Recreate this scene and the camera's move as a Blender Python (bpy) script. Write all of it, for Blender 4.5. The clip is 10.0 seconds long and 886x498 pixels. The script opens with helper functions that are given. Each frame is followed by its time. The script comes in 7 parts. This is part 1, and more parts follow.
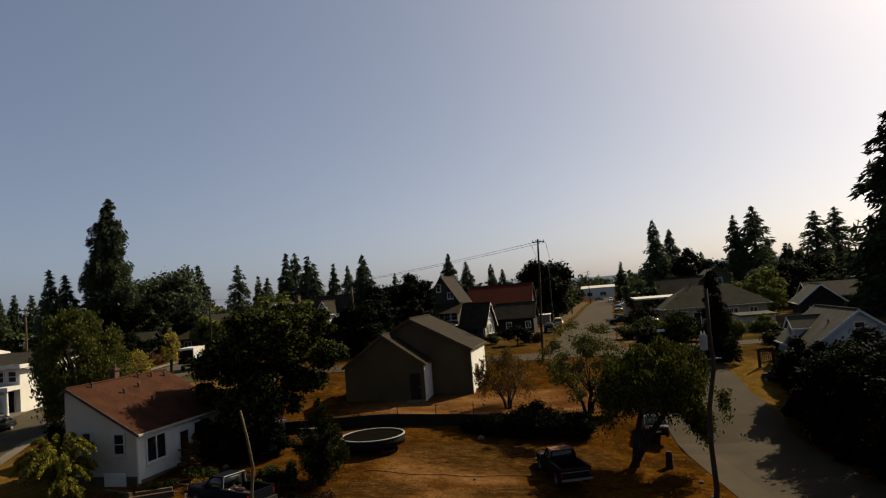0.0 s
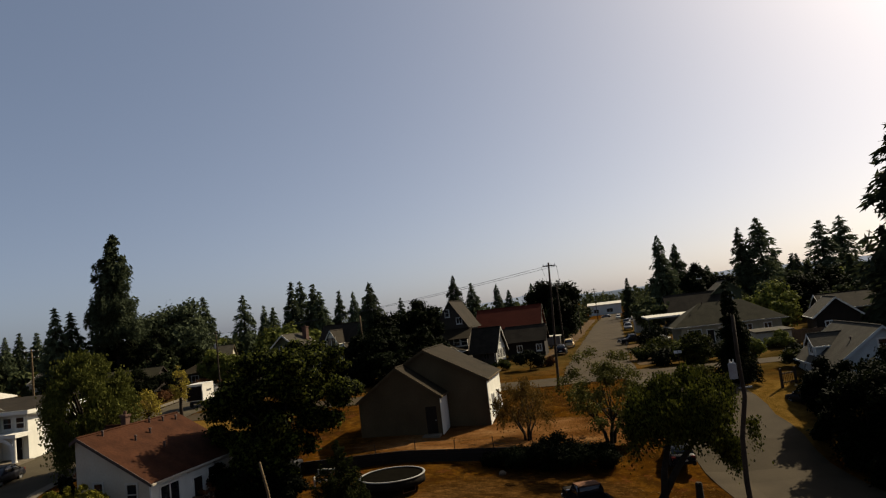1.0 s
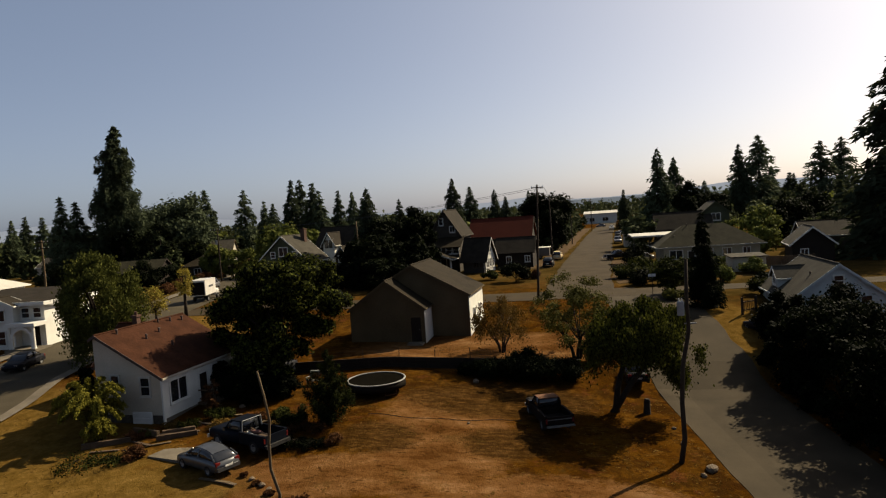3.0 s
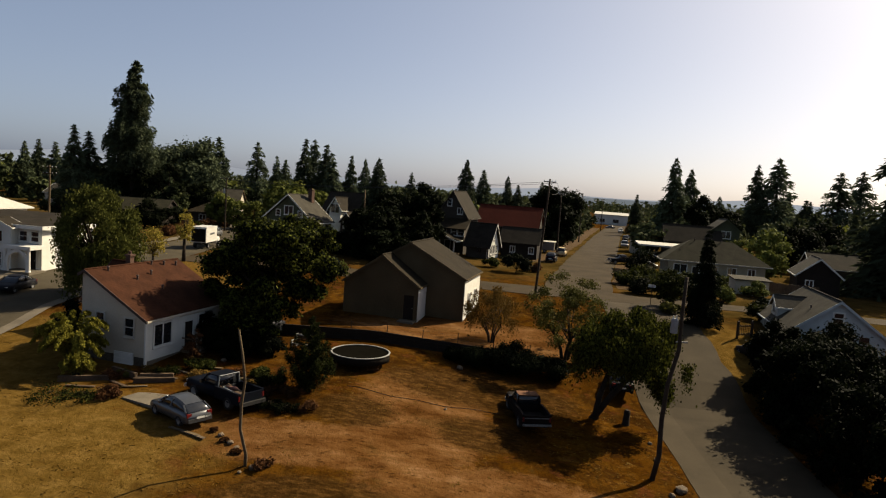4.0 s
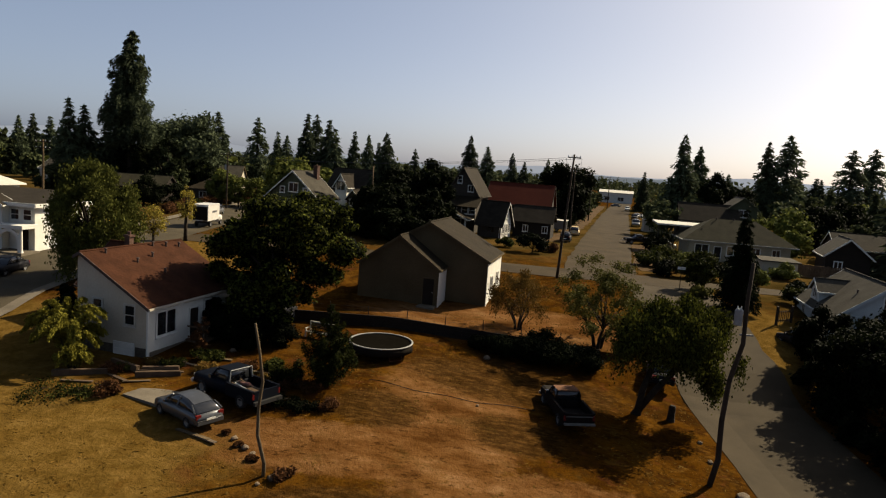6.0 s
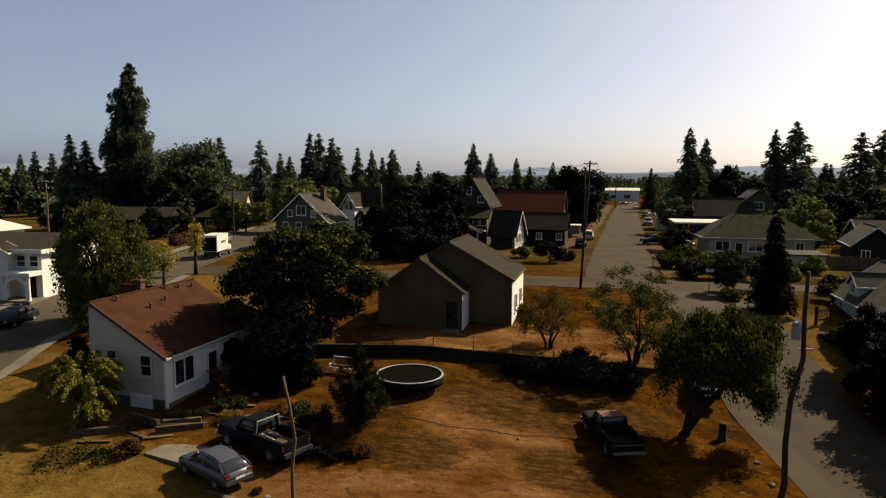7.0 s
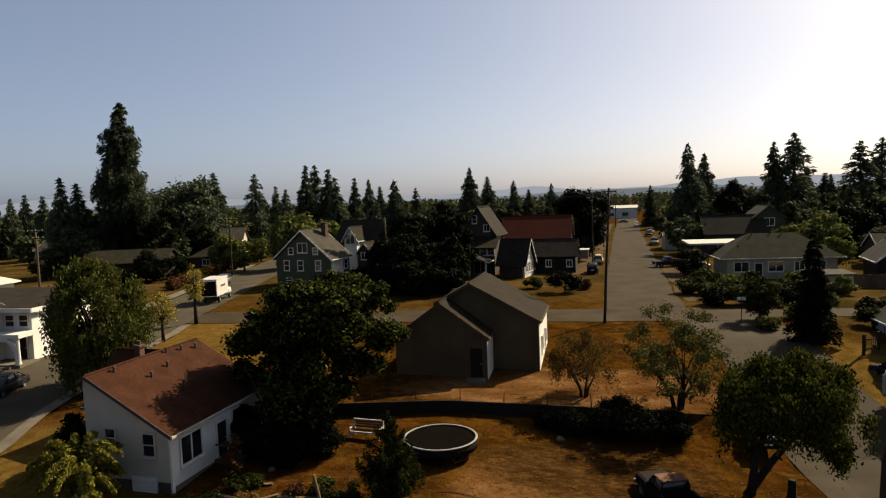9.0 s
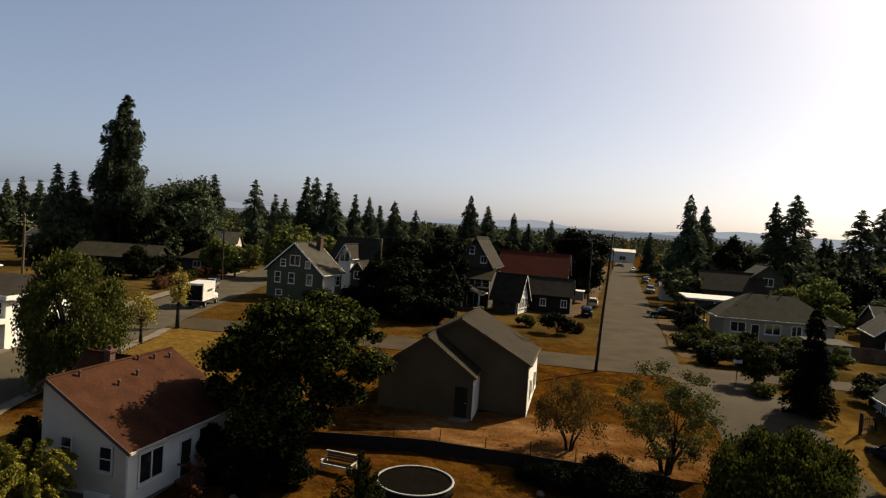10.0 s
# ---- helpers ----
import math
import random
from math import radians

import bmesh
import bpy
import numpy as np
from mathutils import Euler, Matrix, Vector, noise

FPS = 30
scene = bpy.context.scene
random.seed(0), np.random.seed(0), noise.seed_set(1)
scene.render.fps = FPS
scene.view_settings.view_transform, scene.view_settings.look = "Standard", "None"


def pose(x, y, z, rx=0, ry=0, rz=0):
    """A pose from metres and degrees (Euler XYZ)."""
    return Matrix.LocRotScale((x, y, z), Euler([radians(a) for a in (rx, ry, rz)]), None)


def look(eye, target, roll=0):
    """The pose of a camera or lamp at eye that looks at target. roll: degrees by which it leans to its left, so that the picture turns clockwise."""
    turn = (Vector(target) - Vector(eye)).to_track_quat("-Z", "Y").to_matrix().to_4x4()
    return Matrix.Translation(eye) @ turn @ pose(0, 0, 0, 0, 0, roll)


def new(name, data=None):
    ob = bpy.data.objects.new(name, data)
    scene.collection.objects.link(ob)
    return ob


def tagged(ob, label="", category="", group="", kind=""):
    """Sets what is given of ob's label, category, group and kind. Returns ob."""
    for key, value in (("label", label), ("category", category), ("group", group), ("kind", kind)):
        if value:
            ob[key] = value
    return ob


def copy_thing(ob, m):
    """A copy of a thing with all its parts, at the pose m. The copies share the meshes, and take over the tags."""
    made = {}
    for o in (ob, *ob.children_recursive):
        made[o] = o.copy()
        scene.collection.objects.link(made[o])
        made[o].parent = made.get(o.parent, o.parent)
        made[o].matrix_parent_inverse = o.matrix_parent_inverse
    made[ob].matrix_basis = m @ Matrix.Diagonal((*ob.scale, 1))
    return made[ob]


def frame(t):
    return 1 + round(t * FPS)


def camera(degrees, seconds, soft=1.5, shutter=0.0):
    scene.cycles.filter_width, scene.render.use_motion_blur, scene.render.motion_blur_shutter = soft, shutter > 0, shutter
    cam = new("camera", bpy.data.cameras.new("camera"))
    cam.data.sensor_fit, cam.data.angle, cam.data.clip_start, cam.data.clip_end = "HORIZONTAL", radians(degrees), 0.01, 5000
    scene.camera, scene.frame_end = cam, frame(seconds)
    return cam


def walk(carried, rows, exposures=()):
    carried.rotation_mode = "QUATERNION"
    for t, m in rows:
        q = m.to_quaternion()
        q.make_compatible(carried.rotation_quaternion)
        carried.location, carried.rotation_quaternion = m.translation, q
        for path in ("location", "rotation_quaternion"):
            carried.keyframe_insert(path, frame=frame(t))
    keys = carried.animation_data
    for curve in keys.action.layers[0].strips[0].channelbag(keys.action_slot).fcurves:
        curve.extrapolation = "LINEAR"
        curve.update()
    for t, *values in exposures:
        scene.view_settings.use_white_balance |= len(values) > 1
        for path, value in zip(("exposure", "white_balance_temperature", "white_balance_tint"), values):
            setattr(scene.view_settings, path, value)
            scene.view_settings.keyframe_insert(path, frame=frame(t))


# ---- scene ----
cam = camera(67.9, 10.0, soft=1.2)
# seconds, x, y, z, yaw to the left, pitch up, roll
PATH = [
    (0.00, -0.70, -0.90, 11.79, -0.40, 4.05, -4.60),
    (0.50, -1.15, 0.10, 12.25, 0.00, 4.65, -6.30),
    (1.00, -1.40, -0.10, 12.70, -0.37, 5.85, -6.60),
    (1.50, -0.85, -1.30, 12.95, 0.05, 5.75, -5.95),
    (1.70, -0.55, -1.93, 13.17, 0.76, -1.24, -6.61),
    (2.00, -0.57, -1.95, 13.45, 0.63, -3.90, -6.70),
    (2.50, -0.75, -3.22, 14.42, -0.28, -0.20, -5.80),
    (2.70, -0.27, -3.59, 14.50, 0.17, -2.47, -6.06),
    (3.80, 0.02, -2.98, 15.02, 1.30, -3.75, 5.30),
    (4.00, 0.23, -2.86, 14.90, 1.01, -4.89, 4.07),
    (4.50, -0.16, -1.83, 14.82, 1.54, -6.59, 3.66),
    (5.00, -0.57, -1.17, 14.73, 1.08, -5.05, 1.68),
    (5.50, -1.03, -0.10, 14.67, 0.80, -5.11, 4.14),
    (5.70, -1.33, 0.43, 14.58, 0.60, -5.88, 4.70),
    (6.80, -3.08, 3.11, 15.18, 1.43, -7.39, 0.89),
    (7.00, -3.16, 3.47, 15.43, 1.32, -6.17, 0.33),
    (7.50, -3.93, 4.33, 15.72, 1.48, -5.32, -0.51),
    (8.00, -4.49, 5.31, 16.06, 1.34, -4.23, -1.33),
    (8.50, -4.84, 6.46, 16.35, 1.21, -4.70, -1.70),
    (9.00, -5.15, 7.29, 16.67, 0.85, -4.22, -2.07),
    (9.50, -5.22, 7.99, 17.09, 0.75, -3.59, -1.69),
    (10.00, -5.31, 8.97, 17.12, 0.47, -2.13, 3.94),
]


def aim(x, y, z, yaw, pitch, roll):
    a, b = radians(yaw), radians(pitch)
    ahead = Vector((-math.sin(a) * math.cos(b), math.cos(a) * math.cos(b), math.sin(b)))
    return look((x, y, z), Vector((x, y, z)) + ahead, roll)


# the clip's camera opens up a little as the horizon drops out of the middle
EXPOSURES = [(0.0, 0.84), (1.5, 0.86), (2.0, 0.68), (2.5, 0.86), (3.8, 1.17), (10.0, 1.20)]
walk(cam, [(t, aim(*row)) for t, *row in PATH], EXPOSURES)

# ---- world and sun ----
SUN_TURN, SUN_HIGH = 51.0, 38.0          # degrees right of +y, degrees up
SUN_WAY = Vector((math.sin(radians(SUN_TURN)) * math.cos(radians(SUN_HIGH)),
                  math.cos(radians(SUN_TURN)) * math.cos(radians(SUN_HIGH)), math.sin(radians(SUN_HIGH))))
world = bpy.data.worlds.new("sky")
scene.world = world
world.use_nodes = True
wn, wl = world.node_tree.nodes, world.node_tree.links
wn.clear()
sky = wn.new("ShaderNodeTexSky")
sky.sky_type, sky.sun_disc = "NISHITA", False
sky.sun_elevation, sky.sun_rotation = radians(SUN_HIGH), radians(SUN_TURN)
sky.altitude, sky.air_density, sky.dust_density, sky.ozone_density = 50, 0.55, 2.3, 1.0
back = wn.new("ShaderNodeBackground")
back.inputs["Strength"].default_value = 0.051
pale = wn.new("ShaderNodeHueSaturation")
pale.inputs["Saturation"].default_value = 0.85
smoke = wn.new("ShaderNodeMix")                 # summer smoke takes some of the blue out of the clear sky
smoke.data_type, smoke.blend_type = "RGBA", "MULTIPLY"
smoke.inputs["Factor"].default_value = 1.0
smoke.inputs["B"].default_value = (0.93, 0.86, 0.76, 1)
haze = wn.new("ShaderNodeMix")
haze.data_type, haze.blend_type = "RGBA", "ADD"
haze.inputs["Factor"].default_value = 1.0
haze.inputs["B"].default_value = (0.61, 0.91, 1.49, 1)
wout = wn.new("ShaderNodeOutputWorld")
wl.new(sky.outputs["Color"], pale.inputs["Color"])
wl.new(pale.outputs["Color"], smoke.inputs["A"])
wl.new(smoke.outputs["Result"], haze.inputs["A"])
wl.new(haze.outputs["Result"], back.inputs["Color"])
wl.new(back.outputs["Background"], wout.inputs["Surface"])

sun_data = bpy.data.lights.new("sun", "SUN")
sun_data.energy, sun_data.angle, sun_data.color = 5.0, radians(0.6), (1.0, 0.86, 0.62)
sun = new("sun", sun_data)
sun.matrix_world = look(SUN_WAY * 200, (0, 0, 0))

# ---- materials ----


def ramp(nodes, stops):
    r = nodes.new("ShaderNodeValToRGB")
    el = r.color_ramp.elements
    while len(el) < len(stops):
        el.new(0.5)
    for e, (p, c) in zip(el, stops):
        e.position, e.color = p, (*c, 1)
    return r


def shade(c, k):
    return tuple(min(1.0, v * k) for v in c)


def material(name, color, rough=0.8, metal=0.0, spread=0.25, scale=3.0, fine=40.0, bump=0.1, per_object=0.0, other=None, spec=0.12):
    """A node material: colour varied at two scales, with fine relief."""
    m = bpy.data.materials.new(name)
    m.use_nodes = True
    n, l = m.node_tree.nodes, m.node_tree.links
    b = n["Principled BSDF"]
    b.inputs["Roughness"].default_value, b.inputs["Metallic"].default_value = rough, metal
    b.inputs["Specular IOR Level"].default_value = spec
    co = n.new("ShaderNodeTexCoord")
    big, small = n.new("ShaderNodeTexNoise"), n.new("ShaderNodeTexNoise")
    big.inputs["Scale"].default_value, big.inputs["Detail"].default_value = scale, 5
    small.inputs["Scale"].default_value, small.inputs["Detail"].default_value = fine, 3
    l.new(co.outputs["Object"], big.inputs["Vector"])
    l.new(co.outputs["Object"], small.inputs["Vector"])
    r = ramp(n, [(0.3, shade(color, 1 - spread)), (0.7, shade(other or color, 1 + spread * 0.6))])
    l.new(big.outputs["Fac"], r.inputs["Fac"])
    mix = n.new("ShaderNodeMix")
    mix.data_type, mix.blend_type = "RGBA", "MULTIPLY"
    mix.inputs["Factor"].default_value = spread
    l.new(r.outputs["Color"], mix.inputs["A"])
    r2 = ramp(n, [(0.35, (0.55, 0.55, 0.55)), (0.65, (1.3, 1.3, 1.3))])
    l.new(small.outputs["Fac"], r2.inputs["Fac"])
    l.new(r2.outputs["Color"], mix.inputs["B"])
    out = mix.outputs["Result"]
    if per_object:
        info, hsv = n.new("ShaderNodeObjectInfo"), n.new("ShaderNodeHueSaturation")
        mr = n.new("ShaderNodeMapRange")
        mr.inputs["To Min"].default_value, mr.inputs["To Max"].default_value = 1 - per_object, 1 + per_object
        l.new(info.outputs["Random"], mr.inputs["Value"])
        l.new(mr.outputs["Result"], hsv.inputs["Value"])
        l.new(out, hsv.inputs["Color"])
        out = hsv.outputs["Color"]
    l.new(out, b.inputs["Base Color"])
    if bump:
        bp = n.new("ShaderNodeBump")
        bp.inputs["Strength"].default_value, bp.inputs["Distance"].default_value = bump, 0.05
        l.new(small.outputs["Fac"], bp.inputs["Height"])
        l.new(bp.outputs["Normal"], b.inputs["Normal"])
    return m


def foliage(name, dark, light, spread=0.35, few=0.0):
    """Leaves: colour by leaf and by plant, a little light through them."""
    m = bpy.data.materials.new(name)
    m.use_nodes = True
    n, l = m.node_tree.nodes, m.node_tree.links
    b, out = n["Principled BSDF"], n["Material Output"]
    b.inputs["Roughness"].default_value, b.inputs["Specular IOR Level"].default_value = 0.75, 0.02
    geo, info = n.new("ShaderNodeNewGeometry"), n.new("ShaderNodeObjectInfo")
    r = ramp(n, [(few, dark), (1.0 - few * 0.5, light)])           # few: how rare the pale leaves are
    co, patch, blend = n.new("ShaderNodeTexCoord"), n.new("ShaderNodeTexNoise"), n.new("ShaderNodeMix")
    patch.inputs["Scale"].default_value, patch.inputs["Detail"].default_value = 0.9, 3
    l.new(co.outputs["Object"], patch.inputs["Vector"])
    blend.inputs["Factor"].default_value = 0.45
    l.new(geo.outputs["Random Per Island"], blend.inputs["A"])
    l.new(patch.outputs["Fac"], blend.inputs["B"])
    l.new(blend.outputs["Result"], r.inputs["Fac"])
    hsv, mr = n.new("ShaderNodeHueSaturation"), n.new("ShaderNodeMapRange")
    mr.inputs["To Min"].default_value, mr.inputs["To Max"].default_value = 1 - spread, 1 + spread
    l.new(info.outputs["Random"], mr.inputs["Value"])
    l.new(mr.outputs["Result"], hsv.inputs["Value"])
    l.new(r.outputs["Color"], hsv.inputs["Color"])
    l.new(hsv.outputs["Color"], b.inputs["Base Color"])
    tr, mx = n.new("ShaderNodeBsdfTranslucent"), n.new("ShaderNodeMixShader")
    l.new(hsv.outputs["Color"], tr.inputs["Color"])
    mx.inputs["Fac"].default_value = 0.22
    l.new(b.outputs["BSDF"], mx.inputs[1])
    l.new(tr.outputs["BSDF"], mx.inputs[2])
    l.new(mx.outputs["Shader"], out.inputs["Surface"])
    return m


def ground_material():
    """Dry grass and bare soil, with worn paths, darker humus and some green."""
    m = bpy.data.materials.new("dry_ground")
    m.use_nodes = True
    n, l = m.node_tree.nodes, m.node_tree.links
    b = n["Principled BSDF"]
    b.inputs["Roughness"].default_value, b.inputs["Specular IOR Level"].default_value = 0.95, 0.0
    co = n.new("ShaderNodeTexCoord")

    def tex(scale, detail, rough=0.55, stretch=None):
        t = n.new("ShaderNodeTexNoise")
        t.inputs["Scale"].default_value, t.inputs["Detail"].default_value, t.inputs["Roughness"].default_value = scale, detail, rough
        if stretch:
            mp = n.new("ShaderNodeMapping")
            mp.inputs["Scale"].default_value = stretch
            l.new(co.outputs["Object"], mp.inputs["Vector"])
            l.new(mp.outputs["Vector"], t.inputs["Vector"])
        else:
            l.new(co.outputs["Object"], t.inputs["Vector"])
        return t

    def mixed(fac, a, c):
        mx = n.new("ShaderNodeMix")
        mx.data_type = "RGBA"
        l.new(fac, mx.inputs["Factor"])
        l.new(a, mx.inputs["A"])
        if isinstance(c, tuple):
            mx.inputs["B"].default_value = (*c, 1)
        else:
            l.new(c, mx.inputs["B"])
        return mx.outputs["Result"]

    base = ramp(n, [(0.30, (0.0251, 0.0094, 0.0010)), (0.46, (0.0469, 0.0184, 0.0019)), (0.60, (0.0637, 0.0270, 0.0031)), (0.74, (0.0838, 0.0384, 0.0055))])
    l.new(tex(0.22, 6).outputs["Fac"], base.inputs["Fac"])
    soil = ramp(n, [(0.47, (0, 0, 0)), (0.60, (0.85, 0.85, 0.85))])
    l.new(tex(0.45, 7, 0.7, (1.0, 0.6, 1)).outputs["Fac"], soil.inputs["Fac"])
    c1 = mixed(soil.outputs["Color"], base.outputs["Color"], (0.0184, 0.0081, 0.0019))
    tuft = ramp(n, [(0.50, (0, 0, 0)), (0.68, (0.6, 0.6, 0.6))])
    l.new(tex(2.6, 6, 0.75).outputs["Fac"], tuft.inputs["Fac"])
    c2 = mixed(tuft.outputs["Color"], c1, (0.0201, 0.0111, 0.0019))
    pale = ramp(n, [(0.55, (0, 0, 0)), (0.70, (0.6, 0.6, 0.6))])
    l.new(tex(1.1, 5, 0.6, (0.6, 1, 1)).outputs["Fac"], pale.inputs["Fac"])
    c3 = mixed(pale.outputs["Color"], c2, (0.1073, 0.0507, 0.0096))
    green = ramp(n, [(0.60, (0, 0, 0)), (0.75, (0.6, 0.6, 0.6))])
    l.new(tex(0.07, 4).outputs["Fac"], green.inputs["Fac"])
    c4 = mixed(green.outputs["Color"], c3, (0.0201, 0.0196, 0.0034))
    c5 = c4
    blot = ramp(n, [(0.51, (0, 0, 0)), (0.59, (0.8, 0.8, 0.8))])
    l.new(tex(0.8, 9, 0.74, (0.8, 1.0, 1)).outputs["Fac"], blot.inputs["Fac"])
    c5 = mixed(blot.outputs["Color"], c5, (0.0210, 0.0081, 0.0017))
    streak = ramp(n, [(0.54, (0, 0, 0)), (0.62, (0.55, 0.55, 0.55))])     # thatch lying in dark streaks
    l.new(tex(1.5, 9, 0.76, (0.5, 1.1, 1)).outputs["Fac"], streak.inputs["Fac"])
    c5 = mixed(streak.outputs["Color"], c5, (0.0168, 0.0072, 0.0014))
    glint = ramp(n, [(0.60, (0, 0, 0)), (0.68, (0.75, 0.75, 0.75))])   # bleached tufts
    l.new(tex(3.4, 7, 0.75, (0.6, 1.0, 1)).outputs["Fac"], glint.inputs["Fac"])
    c5 = mixed(glint.outputs["Color"], c5, (0.1257, 0.0694, 0.0163))
    russet = ramp(n, [(0.55, (0, 0, 0)), (0.63, (0.7, 0.7, 0.7))])     # reddish bare earth
    l.new(tex(0.5, 8, 0.7).outputs["Fac"], russet.inputs["Fac"])
    c5 = mixed(russet.outputs["Color"], c5, (0.0601, 0.0204, 0.0065))
    def patches(ovals, scale, rough, lo, hi):
        """A mask of soft-edged ovals (x, y, half width, half depth) with ragged borders."""
        last = None
        for x, y, rx, ry in ovals:
            mq = n.new("ShaderNodeMapping")
            mq.inputs["Location"].default_value, mq.inputs["Scale"].default_value = (-x / rx, -y / ry, 0), (1 / rx, 1 / ry, 0)
            gq = n.new("ShaderNodeTexGradient")
            gq.gradient_type = "SPHERICAL"
            l.new(co.outputs["Object"], mq.inputs["Vector"])
            l.new(mq.outputs["Vector"], gq.inputs["Vector"])
            if last is None:
                last = gq.outputs["Fac"]
                continue
            mx = n.new("ShaderNodeMath")
            mx.operation = "MAXIMUM"
            l.new(last, mx.inputs[0])
            l.new(gq.outputs["Fac"], mx.inputs[1])
            last = mx.outputs["Value"]
        wq = n.new("ShaderNodeMath")
        wq.operation = "MULTIPLY"
        l.new(last, wq.inputs[0])
        l.new(tex(scale, 8, rough).outputs["Fac"], wq.inputs[1])
        rq = ramp(n, [(lo, (0, 0, 0)), (hi, (0.88, 0.88, 0.88))])
        l.new(wq.outputs["Value"], rq.inputs["Fac"])
        return rq.outputs["Color"]

    # bare trodden dust: the way in from the lane, past the cars and up to the trampoline, and the terrace
    dust = ramp(n, [(0.36, (0.0430, 0.0172, 0.0045)), (0.46, (0.0780, 0.0346, 0.0108)), (0.56, (0.1060, 0.0512, 0.0182)), (0.66, (0.1500, 0.0810, 0.0340))])
    l.new(tex(0.42, 9, 0.72, (0.7, 1.2, 1)).outputs["Fac"], dust.inputs["Fac"])
    c5 = mixed(patches([(-1.2, 38.5, 7.0, 13.0), (-7.5, 32.3, 13.0, 4.0), (4.5, 29.0, 13.0, 6.0), (3.0, 55.5, 20.0, 6.0)], 1.1, 0.85, 0.15, 0.21), c5, dust.outputs["Color"])
    speck = ramp(n, [(0.58, (0, 0, 0)), (0.63, (0.7, 0.7, 0.7))])
    l.new(tex(2.3, 6, 0.7, (0.7, 1.2, 1)).outputs["Fac"], speck.inputs["Fac"])
    c5 = mixed(speck.outputs["Color"], c5, (0.0220, 0.0094, 0.0024))
    # old dark thatch: between the trampoline and the old truck, by the upright shrub and before the thin pole
    mat = ramp(n, [(0.40, (0.0120, 0.0058, 0.0016)), (0.50, (0.0250, 0.0125, 0.0034)), (0.58, (0.0560, 0.0270, 0.0075)), (0.66, (0.0980, 0.0500, 0.0150))])
    l.new(tex(2.0, 9, 0.85, (0.5, 1.2, 1)).outputs["Fac"], mat.inputs["Fac"])
    c5 = mixed(patches([(3.0, 44.8, 12.0, 6.0), (-5.2, 26.3, 9.0, 4.0), (-5.6, 37.4, 4.5, 4.0), (2.6, 37.0, 4.5, 4.0)], 1.3, 0.95, 0.15, 0.24), c5, mat.outputs["Color"])
    # smooth dry lawn between the road and the cars, and along the road
    straw = ramp(n, [(0.34, (0.0560, 0.0319, 0.0062)), (0.52, (0.0900, 0.0528, 0.0120)), (0.66, (0.1200, 0.0726, 0.0192))])
    l.new(tex(1.1, 8, 0.7).outputs["Fac"], straw.inputs["Fac"])
    c6 = mixed(patches([(-24.5, 29.0, 17.0, 12.0), (-31.5, 41.5, 13.0, 13.0), (-28.5, 72.0, 12.0, 20.0), (27.0, 57.0, 7.0, 11.0)], 0.6, 0.7, 0.08, 0.20), c5, straw.outputs["Color"])
    weed = ramp(n, [(0.56, (0, 0, 0)), (0.66, (0.5, 0.5, 0.5))])
    l.new(tex(0.42, 9, 0.76).outputs["Fac"], weed.inputs["Fac"])
    c6 = mixed(weed.outputs["Color"], c6, (0.0340, 0.0204, 0.0053))
    # the duller, greener grass of the verges and gardens round the streets
    verge = ramp(n, [(0.36, (0.0190, 0.0140, 0.0040)), (0.50, (0.0400, 0.0270, 0.0080)), (0.62, (0.0660, 0.0400, 0.0125)), (0.72, (0.0900, 0.0560, 0.0200))])
    l.new(tex(0.16, 9, 0.7).outputs["Fac"], verge.inputs["Fac"])
    c6 = mixed(patches([(30.0, 190.0, 260.0, 130.0), (-80.0, 130.0, 48.0, 80.0), (60.0, 85.0, 50.0, 40.0)], 0.3, 0.7, 0.06, 0.16), c6, verge.outputs["Color"])
    l.new(c6, b.inputs["Base Color"])
    bp = n.new("ShaderNodeBump")
    bp.inputs["Strength"].default_value, bp.inputs["Distance"].default_value = 0.7, 0.12
    l.new(tex(5.0, 6, 0.7).outputs["Fac"], bp.inputs["Height"])
    l.new(bp.outputs["Normal"], b.inputs["Normal"])
    return m


M_GROUND = ground_material()
M_ASPHALT = material("asphalt", (0.0387, 0.0299, 0.0185), 0.9, spread=0.25, scale=0.35, fine=14, bump=0.2, spec=0.04)
M_ASPHALT_OLD = material("worn_asphalt", (0.0352, 0.0255, 0.0141), 0.92, spread=0.3, scale=0.3, fine=10, bump=0.2, spec=0.04)
# paler than the other roads: sunlight put into the asphalt colour
M_ASPHALT_SUNLIT = material("sunlit_asphalt", (0.0493, 0.0405, 0.0264), 0.9, spread=0.25, scale=0.3, fine=12, bump=0.2, spec=0.04)
M_GRAVEL = material("gravel", (0.0528, 0.0299, 0.0106), 0.95, spread=0.35, scale=0.5, fine=6, bump=0.6, spec=0.04)
M_CONCRETE = material("concrete", (0.1100, 0.0924, 0.0686), 0.9, spread=0.25, scale=0.8, fine=15, bump=0.2, spec=0.04)
M_PLINTH = material("shade_dark_plinth", (0.060, 0.050, 0.038), 0.95, spread=0.4, scale=1.2, fine=12, bump=0.2, spec=0.04)
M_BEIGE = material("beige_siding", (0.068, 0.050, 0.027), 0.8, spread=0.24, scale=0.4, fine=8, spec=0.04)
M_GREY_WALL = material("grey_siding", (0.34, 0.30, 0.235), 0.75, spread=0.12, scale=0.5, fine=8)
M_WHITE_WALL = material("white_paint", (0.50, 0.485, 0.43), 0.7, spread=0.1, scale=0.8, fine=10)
M_TRIM = material("white_trim", (0.48, 0.465, 0.42), 0.6, spread=0.08, scale=2, fine=20, bump=0.03)
M_TRIM_DULL = material("dull_white_trim", (0.33, 0.31, 0.265), 0.7, spread=0.15, scale=2, fine=15, bump=0.05)
